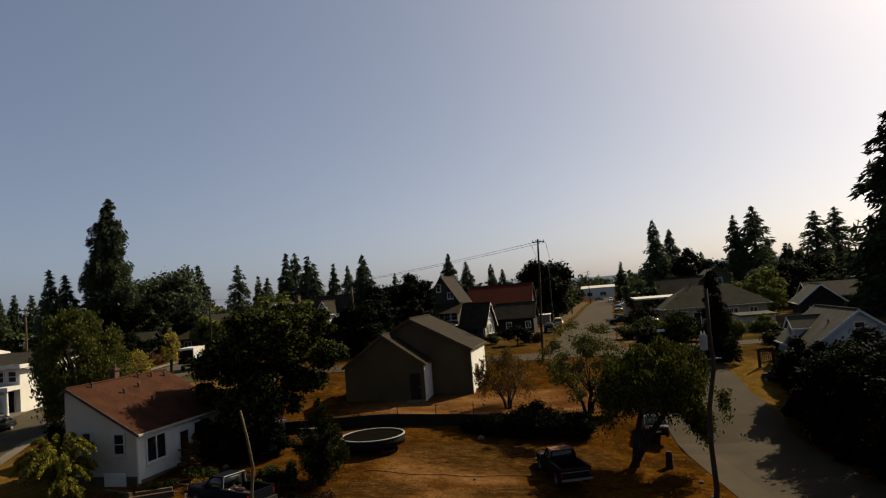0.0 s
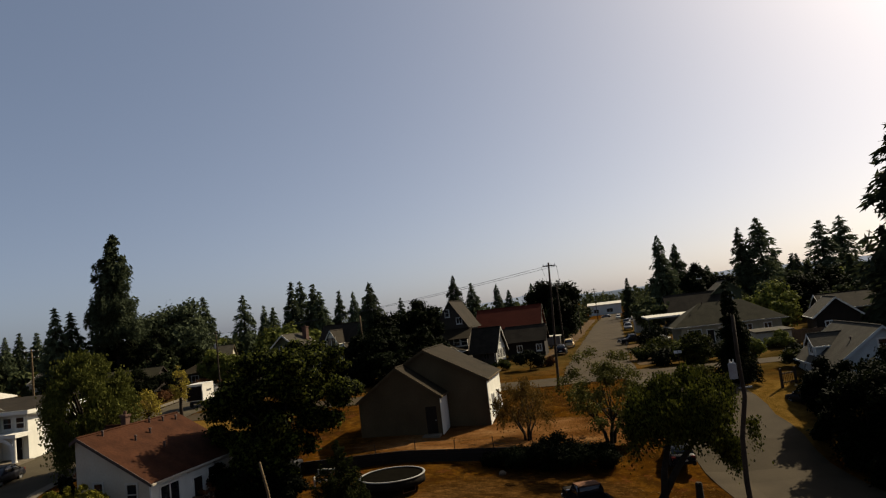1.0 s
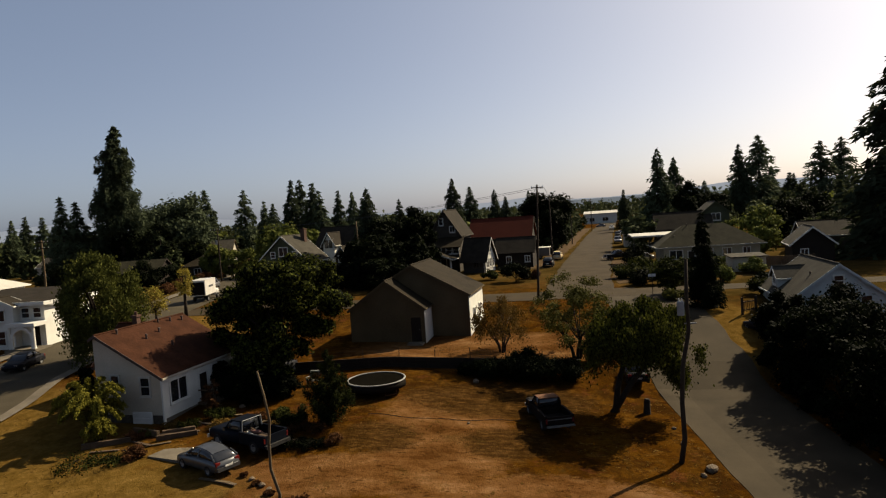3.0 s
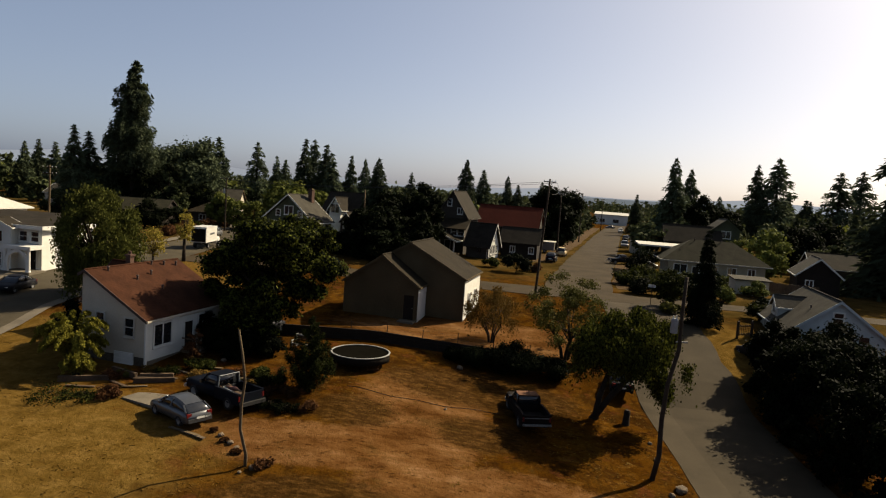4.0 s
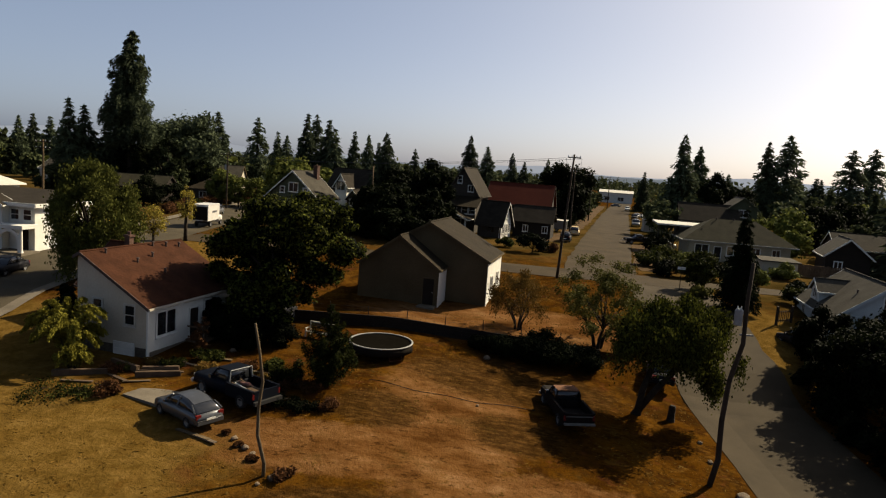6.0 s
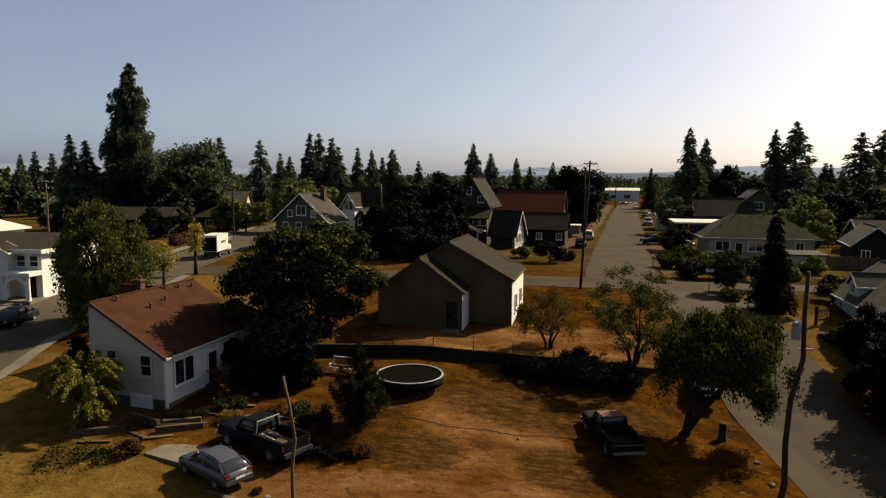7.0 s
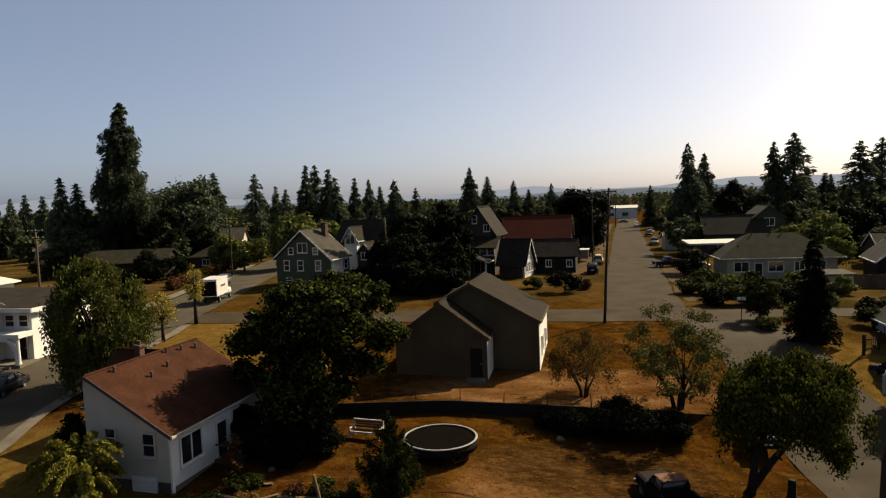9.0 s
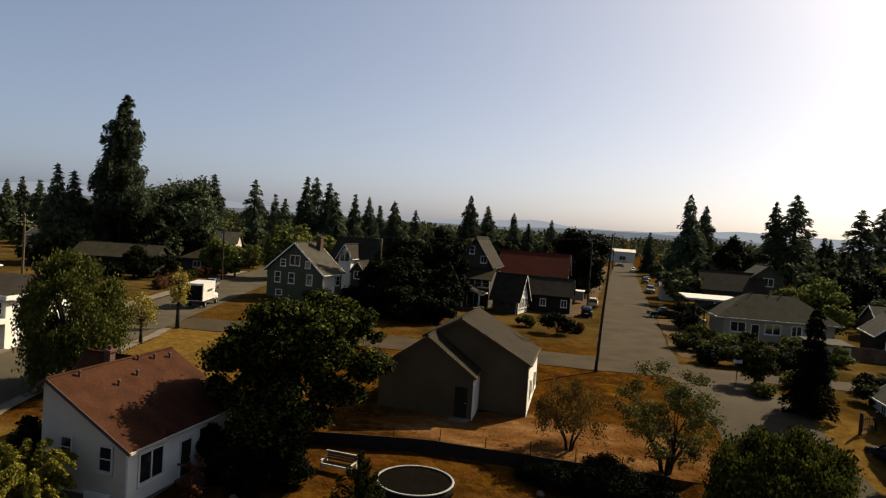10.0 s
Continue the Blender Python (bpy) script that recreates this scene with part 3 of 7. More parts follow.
def gable_roof(parent, x0, x1, y0, y1, z, rise, mat, over=0.4, along="y", trim=M_TRIM, name="roof", thick=0.16):
    """Two slopes with a ridge along y or x, eaves that reach out, white bargeboards."""
    m, boards, gutters = Mesh(), [], []
    if along == "y":
        c, half = (x0 + x1) / 2, (x1 - x0) / 2
        k = rise / half
        top, low = z + rise + 0.1, z - over * k + 0.1
        m.slab([(c, y0 - over, top), (c, y1 + over, top), (x1 + over, y1 + over, low), (x1 + over, y0 - over, low)], thick)
        m.slab([(c, y1 + over, top), (c, y0 - over, top), (x0 - over, y0 - over, low), (x0 - over, y1 + over, low)], thick)
        for yy in (y0 - over - 0.04, y1 + over):
            for s in (x1 + over, x0 - over):
                boards.append(Mesh().add([(c, yy, top + 0.02), (s, yy, low + 0.02), (s, yy, low - 0.24), (c, yy, top - 0.24),
                       (c, yy + 0.04, top + 0.02), (s, yy + 0.04, low + 0.02), (s, yy + 0.04, low - 0.24), (c, yy + 0.04, top - 0.24)],
                      [(0, 1, 2, 3), (7, 6, 5, 4), (0, 4, 5, 1), (3, 2, 6, 7), (1, 5, 6, 2), (0, 3, 7, 4)]))
        for s, d in ((x1 + over, 1), (x0 - over, -1)):
            gutters.append(Mesh().box(min(s, s + 0.1 * d), max(s, s + 0.1 * d), y0 - over, y1 + over, low - 0.16, low - 0.02))
        cap = Mesh()
        cap.tube([(c, y0 - over, top), (c, y1 + over, top)], [0.09, 0.09], 6)
    else:
        c, half = (y0 + y1) / 2, (y1 - y0) / 2
        k = rise / half
        top, low = z + rise + 0.1, z - over * k + 0.1
        m.slab([(x0 - over, c, top), (x1 + over, c, top), (x1 + over, y0 - over, low), (x0 - over, y0 - over, low)], thick)
        m.slab([(x0 - over, c, top), (x1 + over, c, top), (x1 + over, y1 + over, low), (x0 - over, y1 + over, low)], thick)
        for xx in (x0 - over - 0.04, x1 + over):
            for s in (y1 + over, y0 - over):
                boards.append(Mesh().add([(xx, c, top + 0.02), (xx, s, low + 0.02), (xx, s, low - 0.24), (xx, c, top - 0.24),
                       (xx + 0.04, c, top + 0.02), (xx + 0.04, s, low + 0.02), (xx + 0.04, s, low - 0.24), (xx + 0.04, c, top - 0.24)],
                      [(0, 1, 2, 3), (7, 6, 5, 4), (0, 4, 5, 1), (3, 2, 6, 7), (1, 5, 6, 2), (0, 3, 7, 4)]))
        for s, d in ((y1 + over, 1), (y0 - over, -1)):
            gutters.append(Mesh().box(x0 - over, x1 + over, min(s, s + 0.1 * d), max(s, s + 0.1 * d), low - 0.16, low - 0.02))
        cap = Mesh()
        cap.tube([(x0 - over, c, top), (x1 + over, c, top)], [0.09, 0.09], 6)
    r = part(name, m, mat, parent)
    for piece in boards:
        part("bargeboard", piece, trim, r)
    for piece in gutters:
        part("gutter", piece, trim, r)
    part("ridge_cap", cap, mat, r)
    return r


def gable_walls(parent, x0, x1, y0, y1, z, rise, mat, along="y", base=0.9, name="wall"):
    """A house body, pentagon at its gable ends, its foot sunk into the land."""
    m = Mesh()
    if along == "y":
        m.prism([(x0, -base), (x1, -base), (x1, z), ((x0 + x1) / 2, z + rise), (x0, z)], y0, y1)
    else:
        n = Mesh()
        n.prism([(y0, -base), (y1, -base), (y1, z), ((y0 + y1) / 2, z + rise), (y0, z)], x0, x1)
        m.add([(b, a, c) for a, b, c in n.v], n.f)
    return part(name, m, mat, parent)


def hip_roof(parent, x0, x1, y0, y1, z, rise, mat, over=0.5, name="roof", trim=M_TRIM):
    m = Mesh()
    X0, X1, Y0, Y1 = x0 - over, x1 + over, y0 - over, y1 + over
    half = min(X1 - X0, Y1 - Y0) / 2
    a, b = ((X0 + half, (Y0 + Y1) / 2, z + rise), (X1 - half, (Y0 + Y1) / 2, z + rise))
    c = [(X0, Y0, z), (X1, Y0, z), (X1, Y1, z), (X0, Y1, z)]
    low = [(x, y, z - 0.2) for x, y, z in c]
    m.add(c + [a, b] + low, [(0, 1, 5, 4), (2, 3, 4, 5), (1, 2, 5), (3, 0, 4), (0, 6, 7, 1), (1, 7, 8, 2), (2, 8, 9, 3), (3, 9, 6, 0), (9, 8, 7, 6)])
    r = part(name, m, mat, parent)
    for box in ((X0 - 0.08, X1 + 0.08, Y0 - 0.1, Y0), (X1, X1 + 0.1, Y0, Y1), (X0 - 0.1, X0, Y0, Y1)):
        part("gutter", Mesh().box(*box, z - 0.17, z - 0.02), trim, r)
    return r


def chimney(parent, x, y, z0, z1, w=0.6):
    m = Mesh()
    m.box(x - w / 2, x + w / 2, y - w / 2, y + w / 2, z0, z1 - 0.15)
    m.box(x - w / 2 - 0.07, x + w / 2 + 0.07, y - w / 2 - 0.07, y + w / 2 + 0.07, z1 - 0.15, z1)
    m.tube([(x, y, z1), (x, y, z1 + 0.25)], [0.13, 0.12], 8)
    return part("chimney", m, M_BRICK, parent)


def vent(parent, x, y, z, h=0.35, r=0.07):
    m = Mesh()
    m.tube([(x, y, z - 0.2), (x, y, z + h)], [r, r], 8)
    m.tube([(x, y, z + h), (x, y, z + h + 0.08)], [r * 1.7, r * 1.2], 8)
    return part("roof_vent", m, M_VENT, parent)


def red_roof_house():
    """The grey house of the yard: gable towards the camera, red-brown roof, stucco front."""
    h = thing("house", -20.7, 41.6, 1.35, -15, "light grey house with a red-brown shingle roof and white corner trim", "house")
    # the gable front stops just left of its ridge; the rest of the house lies far back beside it
    k = 2.95 / 5.2
    part("wall", Mesh().prism([(-5.5, -0.9), (0, -0.9), (0, 3.3), (-5.2, 6.25), (-5.5, 6.25 - 0.3 * k)], 0, 9.5), M_GREY_WALL, h)
    r = part("roof", Mesh().slab([(-5.2, -0.2, 6.36), (-5.2, 9.7, 6.36), (0.22, 9.7, 6.36 - 5.42 * k), (0.22, -0.2, 6.36 - 5.42 * k)], 0.14).slab(
        [(-5.2, 9.7, 6.36), (-5.2, -0.2, 6.36), (-5.75, -0.2, 6.36 - 0.55 * k), (-5.75, 9.7, 6.36 - 0.55 * k)], 0.14), M_ROOF_BROWN, h)
    for s in (0.22, -5.75):
        low = 6.36 - abs(s + 5.2) * k
        part("bargeboard", Mesh().add([(-5.2, y, z) for y in (-0.24, -0.202) for z in (6.38, 6.16)] + [(s, y, z) for y in (-0.24, -0.202) for z in (low + 0.02, low - 0.20)],
                                      [(0, 1, 5, 4), (2, 6, 7, 3), (0, 4, 6, 2), (1, 3, 7, 5), (4, 5, 7, 6), (0, 2, 3, 1)]), M_VENT, r)
    part("ridge_cap", Mesh().tube([(-5.2, -0.2, 6.36), (-5.2, 9.7, 6.36)], [0.08, 0.08], 6), M_ROOF_BROWN, r)
    part("gutter", Mesh().box(0.22, 0.32, -0.2, 9.7, 6.36 - 5.42 * k - 0.15, 6.36 - 5.42 * k - 0.02), M_GREY_WALL, r)
    gable_walls(h, -9.6, -5.45, 4.4, 10.6, 3.2, 2.7, M_GREY_WALL, along="x", name="wing_wall")
    gable_roof(h, -9.6, -5.45, 4.4, 10.6, 3.2, 2.7, M_ROOF_BROWN, over=0.3, along="x", name="wing_roof", trim=M_VENT)
    door(h, -7.6, 4.395, 0.2, 0.95, 2.05, "-y", M_DARK_WALL)
    window(h, -1.35, -0.005, 2.65, 0.7, 1.2, "-y", bars=0, trim=M_TRIM_DULL)
    window(h, -3.85, -0.005, 2.9, 0.62, 1.0, "-y", bars=0, trim=M_TRIM_DULL)
    window(h, 0.009, 1.7, 2.05, 1.75, 1.5, "+x", bars=1)
    window(h, 0.009, 6.1, 2.2, 0.75, 1.2, "+x", bars=0)
    g = Mesh()
    g.box(-2.55, -0.95, -0.10, -0.02, -0.25, 0.85)
    for k in range(3):
        g.box(-2.50, -1.0, -0.13, -0.10, -0.17 + k * 0.34, 0.08 + k * 0.34)
    part("basement_hatch", g, P_WHITE, h, "white panelled basement hatch")
    c = Mesh()
    c.box(-0.02, 0.10, -0.10, 0.08, -0.9, 3.25)
    c.box(0.0, 0.09, 0.08, 3.4, 2.95, 3.2)
    part("corner_board", c, M_TRIM, h, "white corner board")
    # whiter than the other walls: missing sunlight painted into the stucco
    part("side_cladding", Mesh().box(0.0, 0.004, 0.1, 9.4, 0.35, 2.95), M_WHITE_WALL, h, "white stucco side, sunlight put into its colour")
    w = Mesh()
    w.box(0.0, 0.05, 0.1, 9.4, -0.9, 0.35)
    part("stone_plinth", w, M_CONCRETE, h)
    # darker than the side plinth: shade at the wall's foot put into the colour
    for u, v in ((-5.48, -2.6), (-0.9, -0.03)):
        part("stone_plinth", Mesh().box(u, v, -0.04, 0.0, -0.9, 0.62), M_PLINTH, h, "dark concrete plinth with the wall foot's shade in its colour")
    p = Mesh()
    p.box(0.0, 1.6, 3.7, 5.4, -0.9, 0.45)
    for k in range(3):
        p.box(1.6 + 0.3 * k, 1.9 + 0.3 * k, 3.8, 5.3, -0.9, 0.25 - 0.22 * k)
    part("porch_step", p, M_WOOD, h)
    for a, b in ((1.5, 3.8), (1.5, 5.3)):
        q = Mesh()
        q.box(a - 0.06, a + 0.06, b - 0.06, b + 0.06, 0.45, 2.0)
        part("porch_post", q, M_WOOD, h)
    for b in (3.74, 5.28):
        part("porch_rail", Mesh().box(0.1, 1.5, b, b + 0.08, 1.3, 1.4), M_WOOD, h)
    door(h, 0.009, 4.55, 0.45, 0.9, 2.05, "+x", M_DARK_WALL)
    chimney(h, -5.4, 4.4, 5.2, 7.1, 0.42)
    for x, y in ((-4.9, 6.2), (-4.7, 7.4), (-4.5, 8.6), (-3.6, 3.2), (-2.3, 4.4), (-3.9, 5.0), (-4.8, 1.6)):
        vent(h, x, y, 3.35 + 2.95 * (1 + x / 5.2) if x < -5.2 else 3.4 + 2.95 * (-x / 5.2), 0.28)
    return h


def beige_house():
    """The plain beige house behind the wall: a low wing in front, the main gable behind it."""
    h = thing("house", -2.8, 57.0, 2.75, -12.6, "plain beige house with tan shingle roof and few openings", "house")
    gable_walls(h, -7.3, 0, 0, 5.0, 3.35, 2.6, M_BEIGE, name="wing_wall")
    gable_roof(h, -7.3, 0, 0, 5.2, 3.35, 2.6, M_ROOF_TAN, over=0.15, name="wing_roof", trim=M_BEIGE)
    top, k = (-1.75, 7.1), 2.95 / 5.45                    # the main roof is longer on the street side
    part("wall", Mesh().prism([(-4.6, -0.9), (3.7, -0.9), (3.7, 4.15), top, (-4.6, top[1] - 2.85 * k)], 2.75, 10.5), M_BEIGE, h)
    r = part("roof", Mesh().slab([(top[0], 2.55, 7.2), (top[0], 10.7, 7.2), (3.9, 10.7, 7.2 - 5.65 * k), (3.9, 2.55, 7.2 - 5.65 * k)], 0.14).slab(
        [(top[0], 10.7, 7.2), (top[0], 2.55, 7.2), (-4.75, 2.55, 7.2 - 3.0 * k), (-4.75, 10.7, 7.2 - 3.0 * k)], 0.14), M_ROOF_TAN, h)
    for s in (3.9, -4.75):
        low = 7.2 - abs(s - top[0]) * k
        part("bargeboard", Mesh().add([(top[0], y, z) for y in (2.51, 2.548) for z in (7.22, 6.98)] + [(s, y, z) for y in (2.51, 2.548) for z in (low + 0.02, low - 0.22)],
                                      [(0, 1, 5, 4), (2, 6, 7, 3), (0, 4, 6, 2), (1, 3, 7, 5), (4, 5, 7, 6), (0, 2, 3, 1)]), M_BEIGE, r)
    part("ridge_cap", Mesh().tube([(top[0], 2.55, 7.2), (top[0], 10.7, 7.2)], [0.09, 0.09], 6), M_ROOF_TAN, r)
    part("gutter", Mesh().box(3.9, 4.0, 2.6, 10.6, 7.2 - 5.65 * k - 0.14, 7.2 - 5.65 * k - 0.01), M_BEIGE, r)
    door(h, -0.85, -0.005, 0.25, 0.95, 2.25, "-y", M_DARK_WALL, trim=M_BEIGE)
    s = Mesh()
    s.box(-1.6, -0.1, -1.0, -0.01, -0.6, 0.22)
    s.box(-1.4, -0.3, -1.35, -1.0, -0.6, 0.02)
    part("door_step", s, M_CONCRETE, h)
    # white sheet over the beige wall: the sun on this side as colour
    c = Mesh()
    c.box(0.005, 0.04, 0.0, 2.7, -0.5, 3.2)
    part("side_cladding", c, M_WHITE_WALL, h, "white side boards of the wing, sunlight put into the colour")
    # same on the long side, whitened for the sun that falls on it
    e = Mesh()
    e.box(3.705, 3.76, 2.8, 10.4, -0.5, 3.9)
    part("side_cladding", e, M_WHITE_WALL, h, "white boards of the long side, sunlight put into the colour")
    window(h, 3.77, 5.0, 1.9, 1.1, 1.2, "+x")
    window(h, 3.77, 8.2, 1.9, 1.1, 1.2, "+x")
    return h


def retaining_wall():
    """A low dark board wall along the terrace, each board of its own, wire posts above it."""
    x0, x1 = -14.6, 10.4
    w = thing("retaining_wall", x0, WALL_Y - 0.02, 0, 0, "low dark board retaining wall below the terrace yard", "wall")
    n = 25
    for i in range(n):
        a, b = i * (x1 - x0) / n, (i + 1) * (x1 - x0) / n
        ends = []
        for u in (a + 0.005, b - 0.005):
            low = land(x0 + u, WALL_Y - 0.1) - 0.25
            ends.append((u, low, land(x0 + u, WALL_Y + 0.3) + 0.12 - low))
        for k in range(4):
            j = random.uniform(-0.015, 0.015)
            m = Mesh().add([(u, y, low + up * (k + d) / 4 - (0.015 if d else 0)) for u, low, up in ends for y in (-0.10 + j, 0.0) for d in (0, 1)],
                           [(0, 1, 3, 2), (4, 6, 7, 5), (0, 4, 5, 1), (2, 3, 7, 6), (1, 5, 7, 3), (0, 2, 6, 4)])
            part("board", m, M_DARK_WALL, w)
    for i in range(9):
        x = 0.4 + i * 3.06
        g = land(x0 + x, WALL_Y + 0.3)
        m = Mesh()
        m.tube([(x, 0.25, g - 0.3), (x + random.uniform(-0.06, 0.06), 0.25, g + random.uniform(0.7, 1.05))], [0.04, 0.03], 6)
        part("fence_post", m, M_POLE, w)
    m = Mesh()
    for k in (0.35, 0.68):
        m.tube([(0.4 + i * 3.06, 0.25, land(x0 + 0.4 + i * 3.06, WALL_Y + 0.3) + k) for i in range(9)], [0.005] * 9, 4)
    part("fence_wire", m, M_WIRE, w)
    return w


def green_house():
    h = thing("house", -33.6, 112.5, 3.9, -22, "dark green-grey house with white window trim and grey roof", "house")
    gable_walls(h, 0, 10.2, 0, 5.6, 4.6, 4.2, M_GREEN_WALL)
    gable_roof(h, 0, 10.2, 0, 5.6, 4.6, 4.2, M_ROOF_GREY, over=0.5)
    for x, z, w, hh, b in ((2.0, 3.3, 0.9, 1.5, 0), (4.6, 3.3, 0.95, 1.5, 0), (7.9, 3.3, 0.9, 1.5, 0), (5.1, 6.1, 1.7, 1.4, 1), (2.9, 5.6, 0.8, 0.9, 0), (7.5, 5.6, 0.8, 0.9, 0), (2.4, 0.9, 1.0, 0.7, 0), (8.2, 0.8, 1.0, 0.8, 0)):
        window(h, x, -0.005, z, w, hh, "-y", bars=b)
    for y in (4.4,):
        window(h, 10.205, y, 3.2, 0.9, 1.3, "+x", bars=0)
    # pale sheet on the sunward wall: its sunlight is in the colour
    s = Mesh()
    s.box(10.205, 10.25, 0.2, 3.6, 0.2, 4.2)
    part("side_cladding", s, M_WHITE_WALL, h, "pale side boards, sunlight put into their colour")
    chimney(h, 6.4, 4.6, 7.2, 9.9, 0.8)
    return h


def porch_gable_house():
    h = thing("house", -26.5, 126, 4.0, -18, "white-gabled house with dark roof behind the green one", "house")
    gable_walls(h, 0, 10.0, 0, 9, 4.9, 4.6, M_BROWN_WALL, along="x")
    gable_roof(h, 0, 10.0, 0, 9, 4.9, 4.6, M_ROOF_DARK, over=0.5, along="x", trim=M_BROWN_WALL)
    gable_walls(h, 2.8, 5.2, -1.6, 3, 6.6, 1.9, M_WHITE_WALL, name="dormer_wall")
    gable_roof(h, 2.8, 5.2, -1.6, 3, 6.6, 1.9, M_ROOF_DARK, over=0.4, name="dormer_roof")
    window(h, 4.0, -1.605, 6.4, 1.7, 1.6, "-y")
    gable_walls(h, 6.4, 8.8, -3.6, -0.1, 4.4, 1.5, M_BROWN_WALL, name="porch_wall")
    gable_roof(h, 6.4, 8.8, -3.6, -0.1, 4.4, 1.5, M_ROOF_DARK, over=0.4, name="porch_roof")
    window(h, 7.6, -3.605, 3.6, 1.2, 1.1, "-y")
    window(h, 1.4, -0.005, 3.0, 1.4, 1.2, "-y")
    return h


def porch_house():
    """The brown two-storey house with a gabled porch."""
    h = thing("house", -5.0, 118, 4.0, -14, "brown two-storey house with a white-trimmed gabled porch", "house")
    gable_walls(h, 0.9, 6.5, 3, 13, 7.0, 4.3, M_BROWN_WALL)
    gable_roof(h, 0.9, 6.5, 3, 13, 7.0, 4.3, M_ROOF_DARK, over=0.5, trim=M_BROWN_WALL)
    window(h, 3.1, 2.995, 9.2, 0.7, 1.2, "-y", bars=0)
    window(h, 5.2, 2.995, 7.7, 0.9, 1.0, "-y")
    b = Mesh()
    b.box(0.6, 7.0, -0.2, 3.0, -0.5, 4.7)
    part("front_wall", b, M_BROWN_WALL, h)
    f = Mesh()
    f.slab([(0.1, 3.2, 6.4), (7.4, 3.2, 6.4), (7.4, -0.8, 4.6), (0.1, -0.8, 4.6)], 0.18)
    part("front_roof", f, M_ROOF_TAN, h)
    for x in (1.6, 3.1, 5.1, 6.4):
        window(h, x, -0.205, 4.0, 1.0, 1.2, "-y", bars=0)
    gable_roof(h, 0.5, 6.5, -4.2, -0.3, 2.6, 1.3, M_ROOF_TAN, over=0.3, name="porch_roof")
    for x in (0.8, 3.5, 6.2):
        p = Mesh()
        p.box(x - 0.12, x + 0.12, -4.1, -3.86, -0.5, 2.6)
        part("porch_post", p, M_TRIM, h)
    d = Mesh()
    d.box(0.5, 6.5, -4.2, -0.2, -0.8, 0.25)
    part("porch_floor", d, M_WOOD, h)
    door(h, 4.0, -0.205, 0.3, 1.0, 2.1, "-y", M_DARK_WALL)
    return h


def steep_white_house():
    """White gable end towards the street with a steep dark roof."""
    h = thing("house", 1.9, 113.2, 3.95, -25, "small house with steep dark roof and sunlit white gable", "house")
    # ridge along x, the lit gable on the street side
    gable_walls(h, 0.4, 4.6, 0, 4.6, 2.6, 3.4, M_BROWN_WALL, along="x")
    gable_roof(h, 0.4, 4.6, 0, 4.6, 2.6, 3.4, M_ROOF_DARK, over=0.5, along="x", trim=M_BROWN_WALL)
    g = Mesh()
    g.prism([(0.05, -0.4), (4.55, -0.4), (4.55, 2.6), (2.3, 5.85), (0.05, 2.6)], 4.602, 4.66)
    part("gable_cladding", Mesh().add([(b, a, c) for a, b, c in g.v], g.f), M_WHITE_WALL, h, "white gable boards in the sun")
    for s in (-0.5, 5.1):
        low = 6.1 - abs(s - 2.3) * 3.4 / 2.3
        part("verge_board", Mesh().add([(x, 2.3, z) for x in (5.142, 5.17) for z in (6.12, 5.86)] + [(x, s, z) for x in (5.142, 5.17) for z in (low + 0.02, low - 0.24)],
                                       [(0, 1, 5, 4), (2, 6, 7, 3), (0, 4, 6, 2), (1, 3, 7, 5), (4, 5, 7, 6), (0, 2, 3, 1)]), M_TRIM, h, "white verge board")
    for y in (1.0, 2.3, 3.6):
        window(h, 4.665, y, 1.6, 0.75, 1.4, "+x")
    window(h, 4.665, 2.3, 3.9, 0.65, 0.95, "+x")
    window(h, 2.9, -0.005, 1.5, 0.9, 1.1, "-y", trim=M_BROWN_WALL)
    p = Mesh()
    p.tube([(4.4, -0.08, 0.0), (4.4, -0.08, 2.5)], [0.05, 0.05], 6)
    part("downpipe", p, M_TRIM, h)
    return h


def simple_house(x, y, turn, w, d, z, rise, wall, roof, label, along="x", base=None, wins=(), hip=False, chim=False, category="house", name="house", trim=M_TRIM):
    h = thing(name, x, y, land(x, y) if base is None else base, turn, label, category)
    if hip:
        m = Mesh()
        m.box(0, w, 0, d, -0.8, z)
        part("wall", m, wall, h)
        hip_roof(h, 0, w, 0, d, z, rise, roof, trim=trim)
    else:
        gable_walls(h, 0, w, 0, d, z, rise, wall, along=along)
        gable_roof(h, 0, w, 0, d, z, rise, roof, over=0.4, along=along, trim=trim)
    for face, a, zz, ww, hh in wins:
        if face == "-y":
            window(h, a, -0.005, zz, ww, hh, "-y")
        elif face == "+x":
            window(h, w + 0.005, a, zz, ww, hh, "+x")
        else:
            window(h, -0.005, a, zz, ww, hh, "-x")
    if chim:
        chimney(h, w * 0.4, d * 0.55, z, z + rise + 1.0)
    return h


